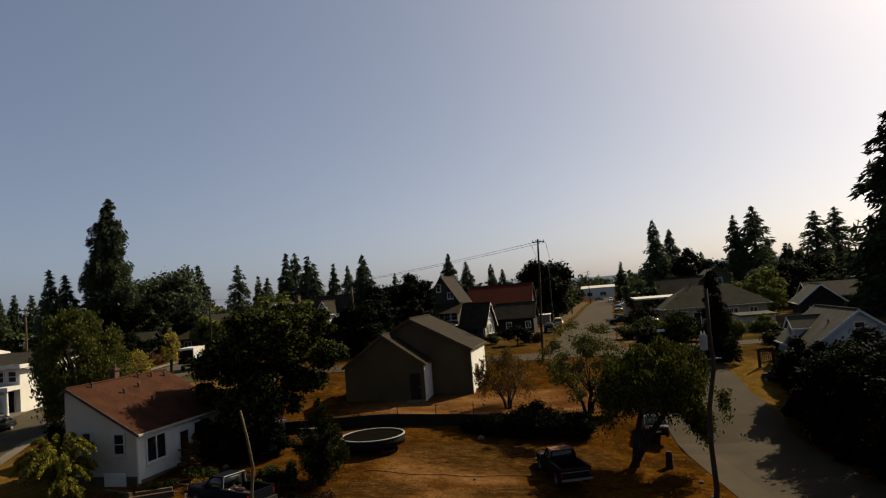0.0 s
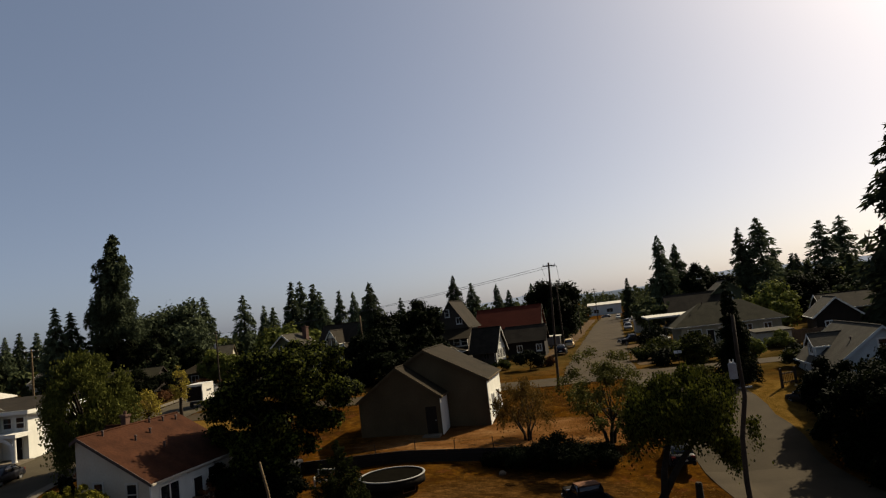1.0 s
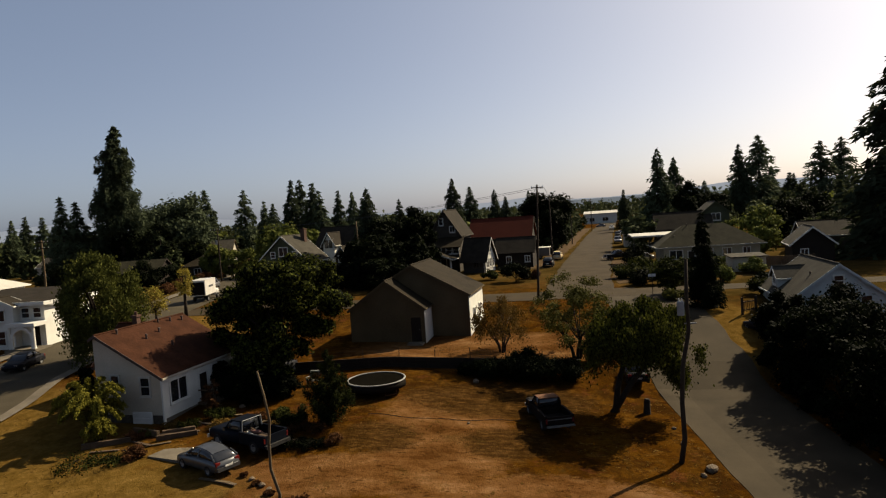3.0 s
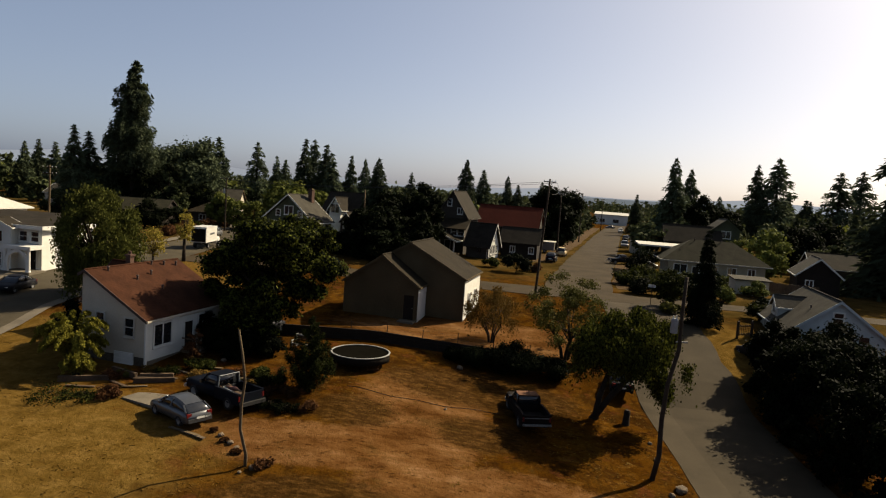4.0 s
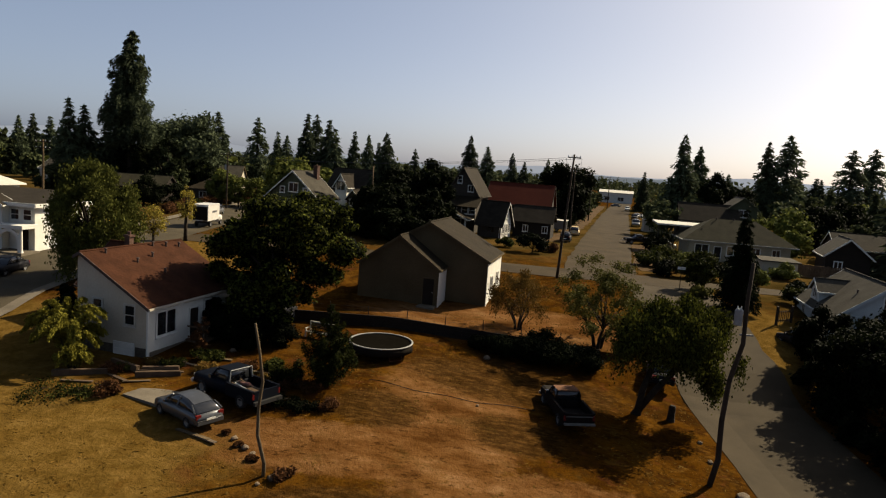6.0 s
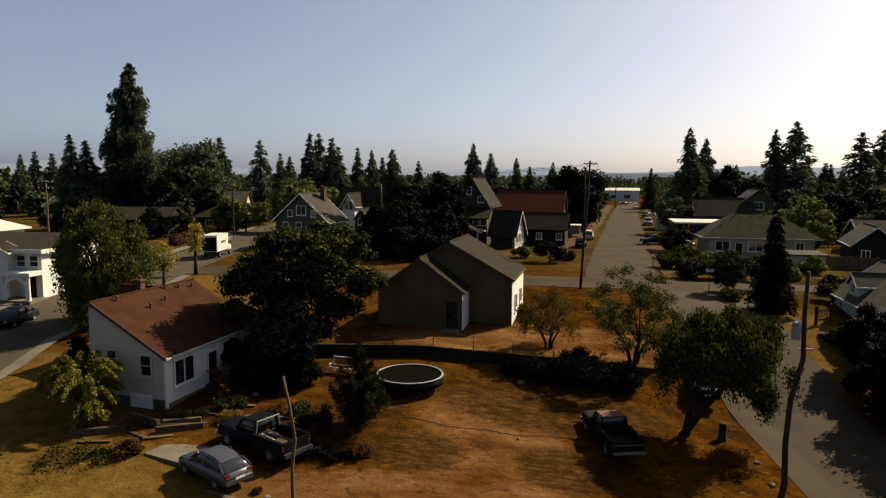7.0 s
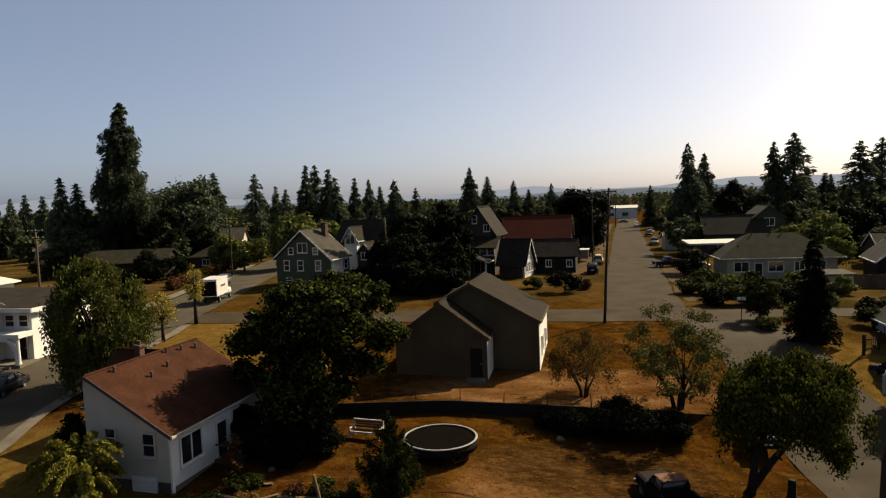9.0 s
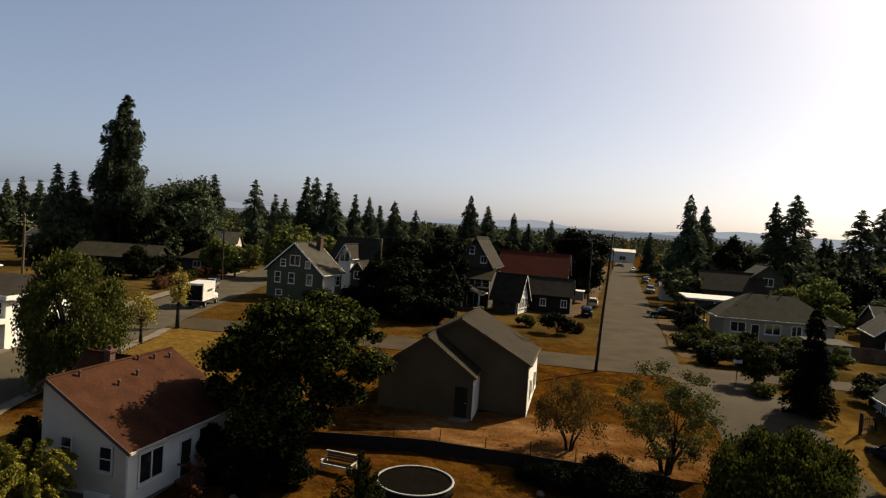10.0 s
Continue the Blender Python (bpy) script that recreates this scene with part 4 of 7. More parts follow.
def hip_house():
    """The long low white house by the street, with a carport."""
    h = thing("house", 30.8, 102.3, 3.95, -9, "long low cream house with a mossy grey hipped roof and carport", "house")
    m = Mesh()
    m.box(3.4, 17.9, 0, 8.5, -0.6, 2.9)
    part("wall", m, M_CREAM_WALL, h)
    hip_roof(h, 2.8, 18.2, -0.2, 8.7, 3.0, 3.2, M_ROOF_MOSS, trim=M_TRIM_DULL)
    for x, w in ((5.3, 1.9), (9.9, 1.9), (13.0, 1.2), (15.9, 1.0)):
        window(h, x, -0.005, 1.7, w, 1.3, "-y")
    door(h, 7.6, -0.005, 0.1, 0.95, 2.05, "-y", M_DARK_WALL)
    for x, y in ((5.4, 1.8), (7.8, 4.0), (10.4, 4.2), (11.9, 4.1)):
        vent(h, x, y, 4.3 if y < 3 else 6.0, 0.35)
    c = Mesh()
    c.slab([(-0.6, 6.5, 4.7), (7.5, 6.5, 4.7), (7.5, 13.0, 4.9), (-0.6, 13.0, 4.9)], 0.25)
    part("carport_roof", c, M_ROOF_WHITE, h, "flat white carport roof")
    for x in (-0.3, 2.2):
        p = Mesh()
        p.box(x - 0.08, x + 0.08, 6.7, 6.86, -0.5, 4.46)
        part("carport_post", p, M_BROWN_WALL, h)
    return h


def blue_house():
    """Pale blue house by the lane, gable to the yard, with a dormer."""
    h = thing("house", 31.0, 56.9, 2.2, -13, "pale blue house with grey roof and small dormer", "house")
    gable_walls(h, 0, 8.0, 0, 11, 2.5, 3.0, M_PALE_BLUE)
    gable_roof(h, 0, 8.0, 0, 11, 2.5, 3.0, M_ROOF_GREY, over=0.35, trim=M_PALE_BLUE)
    window(h, 2.2, -0.005, 1.95, 0.85, 1.3, "-y", bars=0, trim=M_PALE_BLUE)
    window(h, 4.0, -0.005, 4.0, 0.75, 0.9, "-y", bars=0)
    window(h, 6.2, -0.005, 1.9, 0.85, 1.3, "-y", bars=0, trim=M_PALE_BLUE)
    gable_walls(h, 0.3, 2.6, 5.6, 8.0, 3.9, 0.9, M_PALE_BLUE, along="x", name="dormer_wall")
    gable_roof(h, 0.3, 3.2, 5.6, 8.0, 3.9, 0.9, M_ROOF_GREY, over=0.25, along="x", name="dormer_roof")
    window(h, 0.295, 6.8, 3.5, 0.9, 0.8, "-x", bars=1)
    for y in (2.0, 8.6):
        window(h, -0.005, y, 1.4, 0.8, 1.1, "-x")
    vent(h, 2.4, 2.6, 4.3, 0.3)
    return h


def white_corner_house():
    """White two-storey house by the road: a gabled bay, a flat-roofed range with an arched porch, a pale hipped roof behind."""
    h = thing("house", -54.9, 67.4, 3.45, -8, "white two-storey house with an arched porch and dark windows", "house")
    m = Mesh()
    m.box(0, 11.5, 0, 8, -0.8, 4.75)
    part("wall", m, M_WHITE_WALL, h)
    m = Mesh()
    m.slab([(-0.5, -0.55, 4.85), (12.0, -0.55, 4.85), (12.0, 8.4, 5.75), (-0.5, 8.4, 5.75)], 0.1)
    part("roof", m, M_ROOF_DARK, h)
    part("fascia", Mesh().box(-0.5, 12.05, -0.63, -0.56, 4.52, 4.92), M_TRIM, h, "wide white fascia board")
    part("fascia", Mesh().box(12.005, 12.07, -0.55, 8.4, 4.52, 4.92), M_TRIM, h, "wide white fascia board")
    gable_walls(h, 5.0, 8.6, -0.9, 0.5, 4.7, 0.75, M_WHITE_WALL, name="bay_wall")
    gable_roof(h, 5.0, 8.6, -0.9, 0.5, 4.7, 0.75, M_ROOF_DARK, over=0.4, name="bay_roof")
    for x in (1.0, 3.4):
        window(h, x, -0.005, 3.6, 1.4, 1.1, "-y")
        window(h, x, -0.005, 1.2, 1.2, 1.4, "-y")
    window(h, 6.8, -0.905, 3.6, 1.5, 1.1, "-y")
    window(h, 6.8, -0.905, 1.2, 1.3, 1.4, "-y", bars=0)
    for x in (9.3, 10.7):
        window(h, x, -0.005, 3.7, 0.85, 1.0, "-y", bars=0)
    window(h, 11.505, 3, 3.6, 1.4, 1.1, "+x")
    p = Mesh()
    p.box(8.7, 12.0, -2.2, -0.01, 2.5, 2.85)
    part("porch_roof", p, M_TRIM, h, "flat white porch roof")
    p = Mesh()
    p.box(8.5, 12.1, -2.4, 0, -0.8, 0.2)
    part("porch_floor", p, M_CONCRETE, h)
    for x in (8.95, 11.7):
        p = Mesh()
        p.tube([(x, -2.0, 0.2), (x, -2.0, 0.4), (x, -2.0, 2.3), (x, -2.0, 2.5)], [0.22, 0.17, 0.15, 0.2], 12)
        part("porch_column", p, M_TRIM, h)
    n, arch = 14, Mesh()
    for y in (-2.1, -1.9):
        for i in range(n + 1):
            a = math.pi * i / n
            for r, top in ((1.05, False), (1.35, True)):
                arch.v.append((10.35 - r * math.cos(a), y, 1.15 + r * math.sin(a)))
    k = 2 * (n + 1)
    for i in range(n):
        a = 2 * i
        arch.f += [(a, a + 2, a + 3, a + 1), (k + a, k + a + 1, k + a + 3, k + a + 2), (a, k + a, k + a + 2, a + 2), (a + 1, a + 3, k + a + 3, k + a + 1)]
    part("porch_arch", arch, M_TRIM, h, "white rounded arch of the porch")
    for x in (9.15, 11.55):
        part("arch_pier", Mesh().box(x - 0.15, x + 0.15, -2.1, -1.9, 0.2, 1.15), M_TRIM, h)
    for i in range(4):
        part("porch_step", Mesh().box(9.3, 11.4, -2.75 - 0.35 * i, -2.4 - 0.35 * i, -0.8, 0.05 - 0.17 * i), M_CONCRETE, h)
    door(h, 10.35, -0.005, 0.2, 1.0, 2.05, "-y", M_DARK_WALL)
    part("rear_wall", Mesh().box(-13.0, -3.6, 8.6, 15, -0.8, 5.6), M_WHITE_WALL, h)
    hip_roof(h, -13.0, -3.6, 8.6, 15, 5.7, 1.7, M_ROOF_WHITE, name="rear_roof")
    return h



def white_shed():
    """A small shed with a dark doorway under a flat roof."""
    h = thing("shed", 39.4, 88.6, land(42, 90) - 0.6, -9, "small pale shed with a dark doorway and grey flat roof", "shed")
    part("wall", Mesh().box(0, 4.4, 0, 3.6, -0.8, 2.5), M_GREY_WALL, h)
    part("roof", Mesh().slab([(-0.3, -0.4, 2.72), (4.7, -0.4, 2.72), (4.7, 3.9, 2.9), (-0.3, 3.9, 2.9)], 0.16), M_ROOF_GREY, h)
    door(h, 3.4, -0.005, 0.0, 1.0, 2.05, "-y", M_DARK_WALL)
    part("corner_post", Mesh().box(2.5, 2.62, -0.32, -0.2, -0.8, 2.54), M_TRIM, h)
    return h


red_roof_house()
white_shed()
beige_house()
retaining_wall()
green_house()
porch_gable_house()
porch_house()
steep_white_house()
hip_house()
blue_house()
white_corner_house()
simple_house(4.3, 132, -14, 12.5, 9, 5.2, 3.8, M_BROWN_WALL, M_ROOF_RED, "brown house with a faded red metal roof", wins=[("-y", 2.5, 3.6, 1.0, 1.3), ("-y", 6.5, 3.6, 1.0, 1.3), ("-y", 10.2, 3.6, 1.0, 1.3)], trim=M_BROWN_WALL)
simple_house(8.6, 117.2, -14, 6.6, 6, 3.0, 2.4, M_DARK_WALL, M_ROOF_DARK, "dark timber outbuilding with dark shingle roof", wins=[("-y", 2.2, 1.6, 0.8, 1.0), ("-y", 5.6, 1.6, 0.8, 1.0)], category="outbuilding", trim=M_DARK_WALL)
simple_house(44.5, 137, -12, 11, 8, 4.4, 3.2, M_BROWN_WALL, M_ROOF_DARK, "brown house with a dark shingle roof", wins=[("-y", 3, 2.2, 1.2, 1.2), ("-y", 8, 2.2, 1.2, 1.2)], trim=M_BROWN_WALL)
simple_house(54.5, 138, -12, 5.5, 9, 7.2, 2.2, M_GREEN_WALL, M_ROOF_GREY, "tall narrow grey-green house with one upper window", along="y", wins=[("-y", 2.8, 6.2, 1.7, 1.4)], trim=M_GREEN_WALL)
simple_house(50.6, 94.0, -20, 5.5, 8, 3.0, 2.3, M_DARK_WALL, M_ROOF_GREY, "dark garage with pale grey shingle roof", along="y", wins=[("-y", 1.6, 1.6, 0.9, 0.9)], category="garage")
simple_house(60, 108, -16, 10, 8, 3.0, 2.2, M_BROWN_WALL, M_ROOF_DARK, "low brown house among trees", wins=[("-y", 3, 1.6, 1.2, 1.1)])
simple_house(41.5, 152, -10, 5, 5, 3.0, 0.8, M_GREY_WALL, M_ROOF_GREY, "small pale low-roofed building", wins=[("-y", 2, 1.7, 1.2, 1.0)])
simple_house(74, 352, -14, 17, 22, 5.4, 1.2, M_WHITE_WALL, M_ROOF_WHITE, "pale flat-roofed shop building at the street's end", wins=[("-y", 4, 2.2, 2.5, 1.8), ("-y", 11, 2.2, 3, 1.8)], category="shop")
simple_house(-75.5, 131, 4, 15, 9, 3.0, 2.2, M_DARK_WALL, M_ROOF_MOSS, "low dark house with a grey-green roof under the large trees", trim=M_DARK_WALL)
simple_house(-58.5, 140, 10, 9, 8, 3.0, 2.2, M_BROWN_WALL, M_ROOF_TAN, "small brown house with tan roof behind hedge", wins=[("-y", 3, 1.8, 1.3, 1.1)], hip=True, trim=M_BEIGE)
simple_house(-65.5, 166, 8, 9, 8, 5.2, 2.6, M_GREY_WALL, M_ROOF_GREY, "beige two-storey house among trees", wins=[("-y", 3, 4.0, 1.2, 1.2), ("-y", 6.5, 4.0, 1.2, 1.2)], trim=M_BEIGE)
simple_house(-112, 174, -8, 17, 9, 3.6, 2.4, M_GREY_WALL, M_ROOF_GREY, "far low pale house with grey roof below the conifers", wins=[("-y", 4, 1.9, 1.4, 1.4), ("-y", 9, 1.9, 1.4, 1.4), ("-y", 13.5, 1.9, 1.4, 1.4)])

# ---- trees and shrubs ----
rng = np.random.default_rng(7)


def leaves(centres, size, flat=0.0, droop=None, facing=None, slim=0.55):
    """Loose lens-shaped leaves or sprays round centres (n, 3); facing: the way their upper sides look."""
    n = len(centres)
    a = rng.normal(size=(n, 3))
    if facing is not None:
        up = facing + rng.normal(size=(n, 3)) * 0.6
        up /= np.linalg.norm(up, axis=1, keepdims=True) + 1e-9
        a -= up * (a * up).sum(1, keepdims=True)
        a /= np.linalg.norm(a, axis=1, keepdims=True) + 1e-9
        b = np.cross(up, a)
        s = size * rng.uniform(0.55, 1.4, (n, 1))
        a, b = a * s, b * s * 0.6
        return np.stack([centres - a, centres + b, centres + a, centres - b], 1)
    if droop is not None:
        a = droop + 0.45 * a
    a /= np.linalg.norm(a, axis=1, keepdims=True) + 1e-9
    b = np.cross(a, rng.normal(size=(n, 3)) * (1, 1, 1 - flat))
    b /= np.linalg.norm(b, axis=1, keepdims=True) + 1e-9
    s = size * rng.uniform(0.6, 1.35, (n, 1))
    a, b = a * s, b * s * slim
    return np.stack([centres - a, centres + b, centres + a, centres - b], 1)


def blob_points(blobs, count, squat=0.82, ways=False):
    """Points through the outer part of a cloud of balls (x, y, z, r), and the way out of each ball."""
    blobs = np.asarray(blobs, float)
    pick = rng.choice(len(blobs), count, p=blobs[:, 3] ** 2 / (blobs[:, 3] ** 2).sum())
    d = rng.normal(size=(count, 3))
    d /= np.linalg.norm(d, axis=1, keepdims=True)
    r = blobs[pick, 3:4] * rng.uniform(0.1, 1.0, (count, 1)) ** 0.5 * (1 + 0.24 * rng.normal(size=(count, 1)))
    pts = blobs[pick, :3] + d * r * (1, 1, squat)
    return (pts, d) if ways else pts


def broadleaf(name, x, y, height, radius, low, count, size, mat, bark, label, lean=(0, 0), blobs=26, stems=1, ball=0.36, hang=0.0, flat=0.8, z=None, squat=0.82, lobes=None, forks=None):
    """A tree with tapered trunk and limbs and a crown of loose leaves with gaps; low: height of the crown's foot."""
    t = thing(name, x, y, land(x, y) - 0.05 if z is None else z, 0, label, "tree" if height > 3.4 else "shrub")
    mid = (low + height) / 2
    half = (height - low) / 2
    bl = []
    for _ in range(blobs):
        d = rng.normal(size=3)
        d /= np.linalg.norm(d)
        k = rng.uniform(0.35, 1.0) ** 0.5
        r = radius * ball * rng.uniform(0.6, 1.25)
        c = np.array([d[0] * (radius - r * 0.6) * k, d[1] * (radius - r * 0.6) * k, mid + d[2] * (half - r * 0.5) * k])
        f = (c[2] - low) / (height - low)
        c[:2] += np.array(lean) * (0.6 + 0.5 * f)
        if lobes is not None:
            w = np.array([q[3] ** 2 * q[4] for q in lobes])
            q = lobes[int(rng.choice(len(lobes), p=w / w.sum()))]
            c = np.array(q[:3]) + d * k * (np.array([q[3], q[3], q[4]]) - r * 0.6)
        bl.append((*c, r))
    pts, out = blob_points(bl, count, squat, True)
    if hang:
        pts[:, 2] -= hang * np.abs(rng.normal(size=count)) * (np.hypot(pts[:, 0] - lean[0], pts[:, 1] - lean[1]) / radius)
        pts[:, 2] = np.maximum(pts[:, 2], 0.15)
    part("crown", quads_mesh("crown", leaves(pts, size, flat, np.array([0, 0, -1.0]) if hang > 0.5 else None, None if hang > 0.5 else out + (0, 0, 0.3)), mat), mat, t)
    m = Mesh()
    fork = low + 0.15 * (height - low)
    for s in range(stems):
        off = np.array([math.cos(s * 2.4), math.sin(s * 2.4)]) * (0.0 if stems == 1 else 0.14 * radius)
        r0 = 0.030 * height / stems ** 0.4
        e = (lean[0] * 0.6 + off[0] * 2, lean[1] * 0.6 + off[1] * 2, max(fork, 0.5)) if forks is None else forks[s]
        low_bend = (lean[0] * 0.2 + off[0] * 0.8, lean[1] * 0.2 + off[1] * 0.8, e[2] * 0.45) if forks is None else (e[0] * 0.42, e[1] * 0.42, e[2] * 0.45)
        m.tube([(off[0] * 0.3, off[1] * 0.3, -0.4), low_bend, e], [r0 * 1.3, r0, r0 * 0.75], 8)
        for b in bl[s::stems][: max(5, 14 // stems)]:
            k = Vector(e).lerp(Vector(b[:3]), 0.5) + Vector((0, 0, 0.1 * half))
            m.tube([e, k, b[:3]], [r0 * 0.5, r0 * 0.28, r0 * 0.08], 5)
    part("trunk", m, bark, t, smooth=True)
    return t


def conifer(name, x, y, height, radius, count, size, mat, label, foot=0.1, ragged=0.35, droop=0.35, z=None, power=0.85, tops=1, group="", bulge=0.0):
    """A fir: a straight trunk, whorls of drooping boughs of unequal length, sprays along each."""
    t = thing(name, x, y, land(x, y) - 0.05 if z is None else z, float(rng.uniform(0, 360)), label, "conifer", group)
    m = Mesh()
    m.tube([(0, 0, -0.5), (0, 0, height * 0.5), (0, 0, height * 0.98)], [0.017 * height, 0.010 * height, 0.01], 7)
    pts, ways = [], []
    whorls = int(14 + height * (1.9 if height > 27 and tops > 1 else 1.1))
    total = 0.0
    boughs = []
    for w in range(whorls):
        f = foot + (1 - foot) * (w + rng.uniform(0, 0.6)) / whorls
        if f > 0.995:
            continue
        reach = radius * ((1 - f) ** power * (1 + bulge * math.sin(math.pi * min(1.0, f * 1.4))) + 0.03)
        if tops > 1:                                  # an old tree: tiers of long and short boughs
            reach *= 0.72 + 0.42 * abs(math.sin(w * 2.1))
        for k in range(rng.integers(4, 7)):
            a = rng.uniform(0, 2 * math.pi)
            ln = reach * rng.uniform(1 - ragged * 1.6, 1.12)
            if ln < 0.15:
                continue
            boughs.append((f * height, a, ln))
            total += ln ** 1.3
    for zz, a, ln in boughs:
        n = max(3, int(count * ln ** 1.3 / total))
        s = rng.uniform(0.12, 1.0, n) ** 0.8
        side = rng.normal(size=n) * 0.26 * ln * (1.15 - s)
        px = math.cos(a) * s * ln - math.sin(a) * side
        py = math.sin(a) * s * ln + math.cos(a) * side
        pz = zz - droop * ln * s ** 1.5 + 0.10 * ln * s - rng.normal(size=n) * 0.13 * ln - np.abs(side) * 0.2
        pts.append(np.stack([px, py, np.maximum(pz, 0.1)], 1))
        ways.append(np.tile([math.cos(a) * 0.8, math.sin(a) * 0.8, -0.55], (n, 1)))
        if ln > 1.4 and height > 12:
            m.tube([(0, 0, zz), (math.cos(a) * ln * 0.5, math.sin(a) * ln * 0.5, zz - droop * ln * 0.25), (math.cos(a) * ln * 0.9, math.sin(a) * ln * 0.9, zz - droop * ln * 0.75)],
                   [0.05, 0.035, 0.012], 4)
    pts, ways = np.concatenate(pts), np.concatenate(ways)
    part("crown", quads_mesh("crown", leaves(pts, size * 1.2, 0.0, ways, slim=0.26), mat), mat, t)
    part("trunk", m, M_BARK, t)
    return t


def copy_at(ob, x, y, k, kx=None, turn=None, label="", z=None):
    """A copy of a tree at another size."""
    kx = k if kx is None else kx
    c = copy_thing(ob, Matrix.Translation((x, y, (land(x, y) if z is None else z) - 0.05)) @ pose(0, 0, 0, 0, 0, float(rng.uniform(0, 360)) if turn is None else turn) @ Matrix.Diagonal((kx, kx, k, 1)))
    if label:
        c["label"] = label
    return c


# the large trees of the yard and its neighbours
MAPLE_LOBES = [(0.5, 2.7, 8.2, 5.0, 2.6), (-3.5, 2.2, 5.7, 3.0, 2.9), (-2.4, 0.8, 2.4, 2.7, 2.3), (-0.5, 1.6, 5.0, 3.5, 3.2), (-0.4, 0.5, 2.9, 2.2, 2.0), (-0.7, 0.0, 1.8, 1.9, 1.6), (4.2, 2.2, 6.6, 1.7, 1.6), (1.1, 0.9, 3.6, 2.4, 2.1), (2.4, 2.0, 5.0, 1.9, 1.6)]
broadleaf("maple_tree", -14.0, 47.8, 10.7, 6.0, 1.3, 92000, 0.132, L_MAPLE, M_BARK, "broad dark green maple tree shading the house", blobs=172, ball=0.15, squat=0.6, lobes=MAPLE_LOBES)
PLUM_LOBES = [(2.0, -0.5, 6.3, 3.9, 2.3), (4.9, -0.6, 4.4, 1.9, 2.0), (-0.7, -0.3, 5.3, 1.7, 1.2), (2.4, -1.4, 5.0, 2.6, 1.7)]
broadleaf("plum_tree", 10.9, 43.4, 9.1, 4.5, 2.6, 48000, 0.102, L_PLUM, M_BARK, "leaning leafy tree with hanging twigs beside the lane", lean=(2.4, -0.6), blobs=80, ball=0.17, hang=1.0,
          stems=2, lobes=PLUM_LOBES, forks=((1.0, -0.2, 3.9), (2.9, -0.5, 4.1)))
broadleaf("thin_tree", 10.3, 52.9, 7.9, 3.9, 0.7, 11500, 0.09, L_OLIVE, M_BARK, "sparse olive-leaved tree at the end of the wall", blobs=70, ball=0.17, stems=4)
broadleaf("thin_tree", 4.0, 54.2, 5.0, 2.8, 0.9, 5600, 0.085, L_DRY, M_BARK, "small multi-stemmed tree with thin drying leaves", blobs=50, ball=0.18, stems=5, hang=0.8)
broadleaf("willow_tree", -33.0, 57.8, 10.6, 4.1, 0.4, 46000, 0.125, L_WILLOW, M_BARK, "rounded light green willow tree beside the road", blobs=120, ball=0.2, hang=1.3)
broadleaf("yellow_tree", -34.2, 71.5, 5.2, 1.7, 1.6, 2300, 0.095, L_YELLOW, M_BARK, "young street tree with yellow-green leaves", blobs=44, ball=0.26, hang=0.35)
broadleaf("yellow_tree", -34.4, 80.5, 6.9, 1.25, 2.4, 1500, 0.11, L_YELLOW, M_BARK, "young street tree with yellow-green leaves", blobs=40, ball=0.26, hang=0.35)
broadleaf("yellow_shrub", -47.6, 84, 3.0, 2.2, 0.1, 2600, 0.2, L_YELLOW, M_BARK, "yellowing shrub by the road", blobs=12)
# near-black shrubs also stand for the deep shade beside the gable
broadleaf("dark_shrub", -28.2, 45.6, 2.8, 1.3, 0.1, 7000, 0.11, L_LANE, M_BARK, "dark shrub filling the shaded recess of the grey house", blobs=26)
broadleaf("dark_shrub", -27.1, 43.9, 4.0, 1.2, 0.1, 8000, 0.11, L_LANE, M_BARK, "dark shrub filling the shaded recess of the grey house", blobs=20)
for x, y, h, r in ((-11.2, 39.6, 1.5, 1.2), (-12.6, 41.6, 0.7, 0.8), (-16.6, 42.4, 0.6, 0.8)):
    broadleaf("low_shrub", x, y, h, r, 0.02, 4500, 0.07, L_SHRUB, M_BARK, "low dark green shrub in the dry yard", blobs=12)
for x, y, h, r in ((2.4, 49.9, 1.7, 1.5), (4.3, 49.4, 2.1, 1.7), (6.6, 49.7, 2.2, 1.8), (8.8, 49.9, 2.0, 1.7), (5.5, 50.9, 2.4, 1.5), (0.9, 50.6, 1.0, 1.0)):
    broadleaf("bramble", x, y, h, r, 0.02, 9000, 0.075, L_DARK, M_BARK, "dark bramble thicket below the wall", blobs=22)


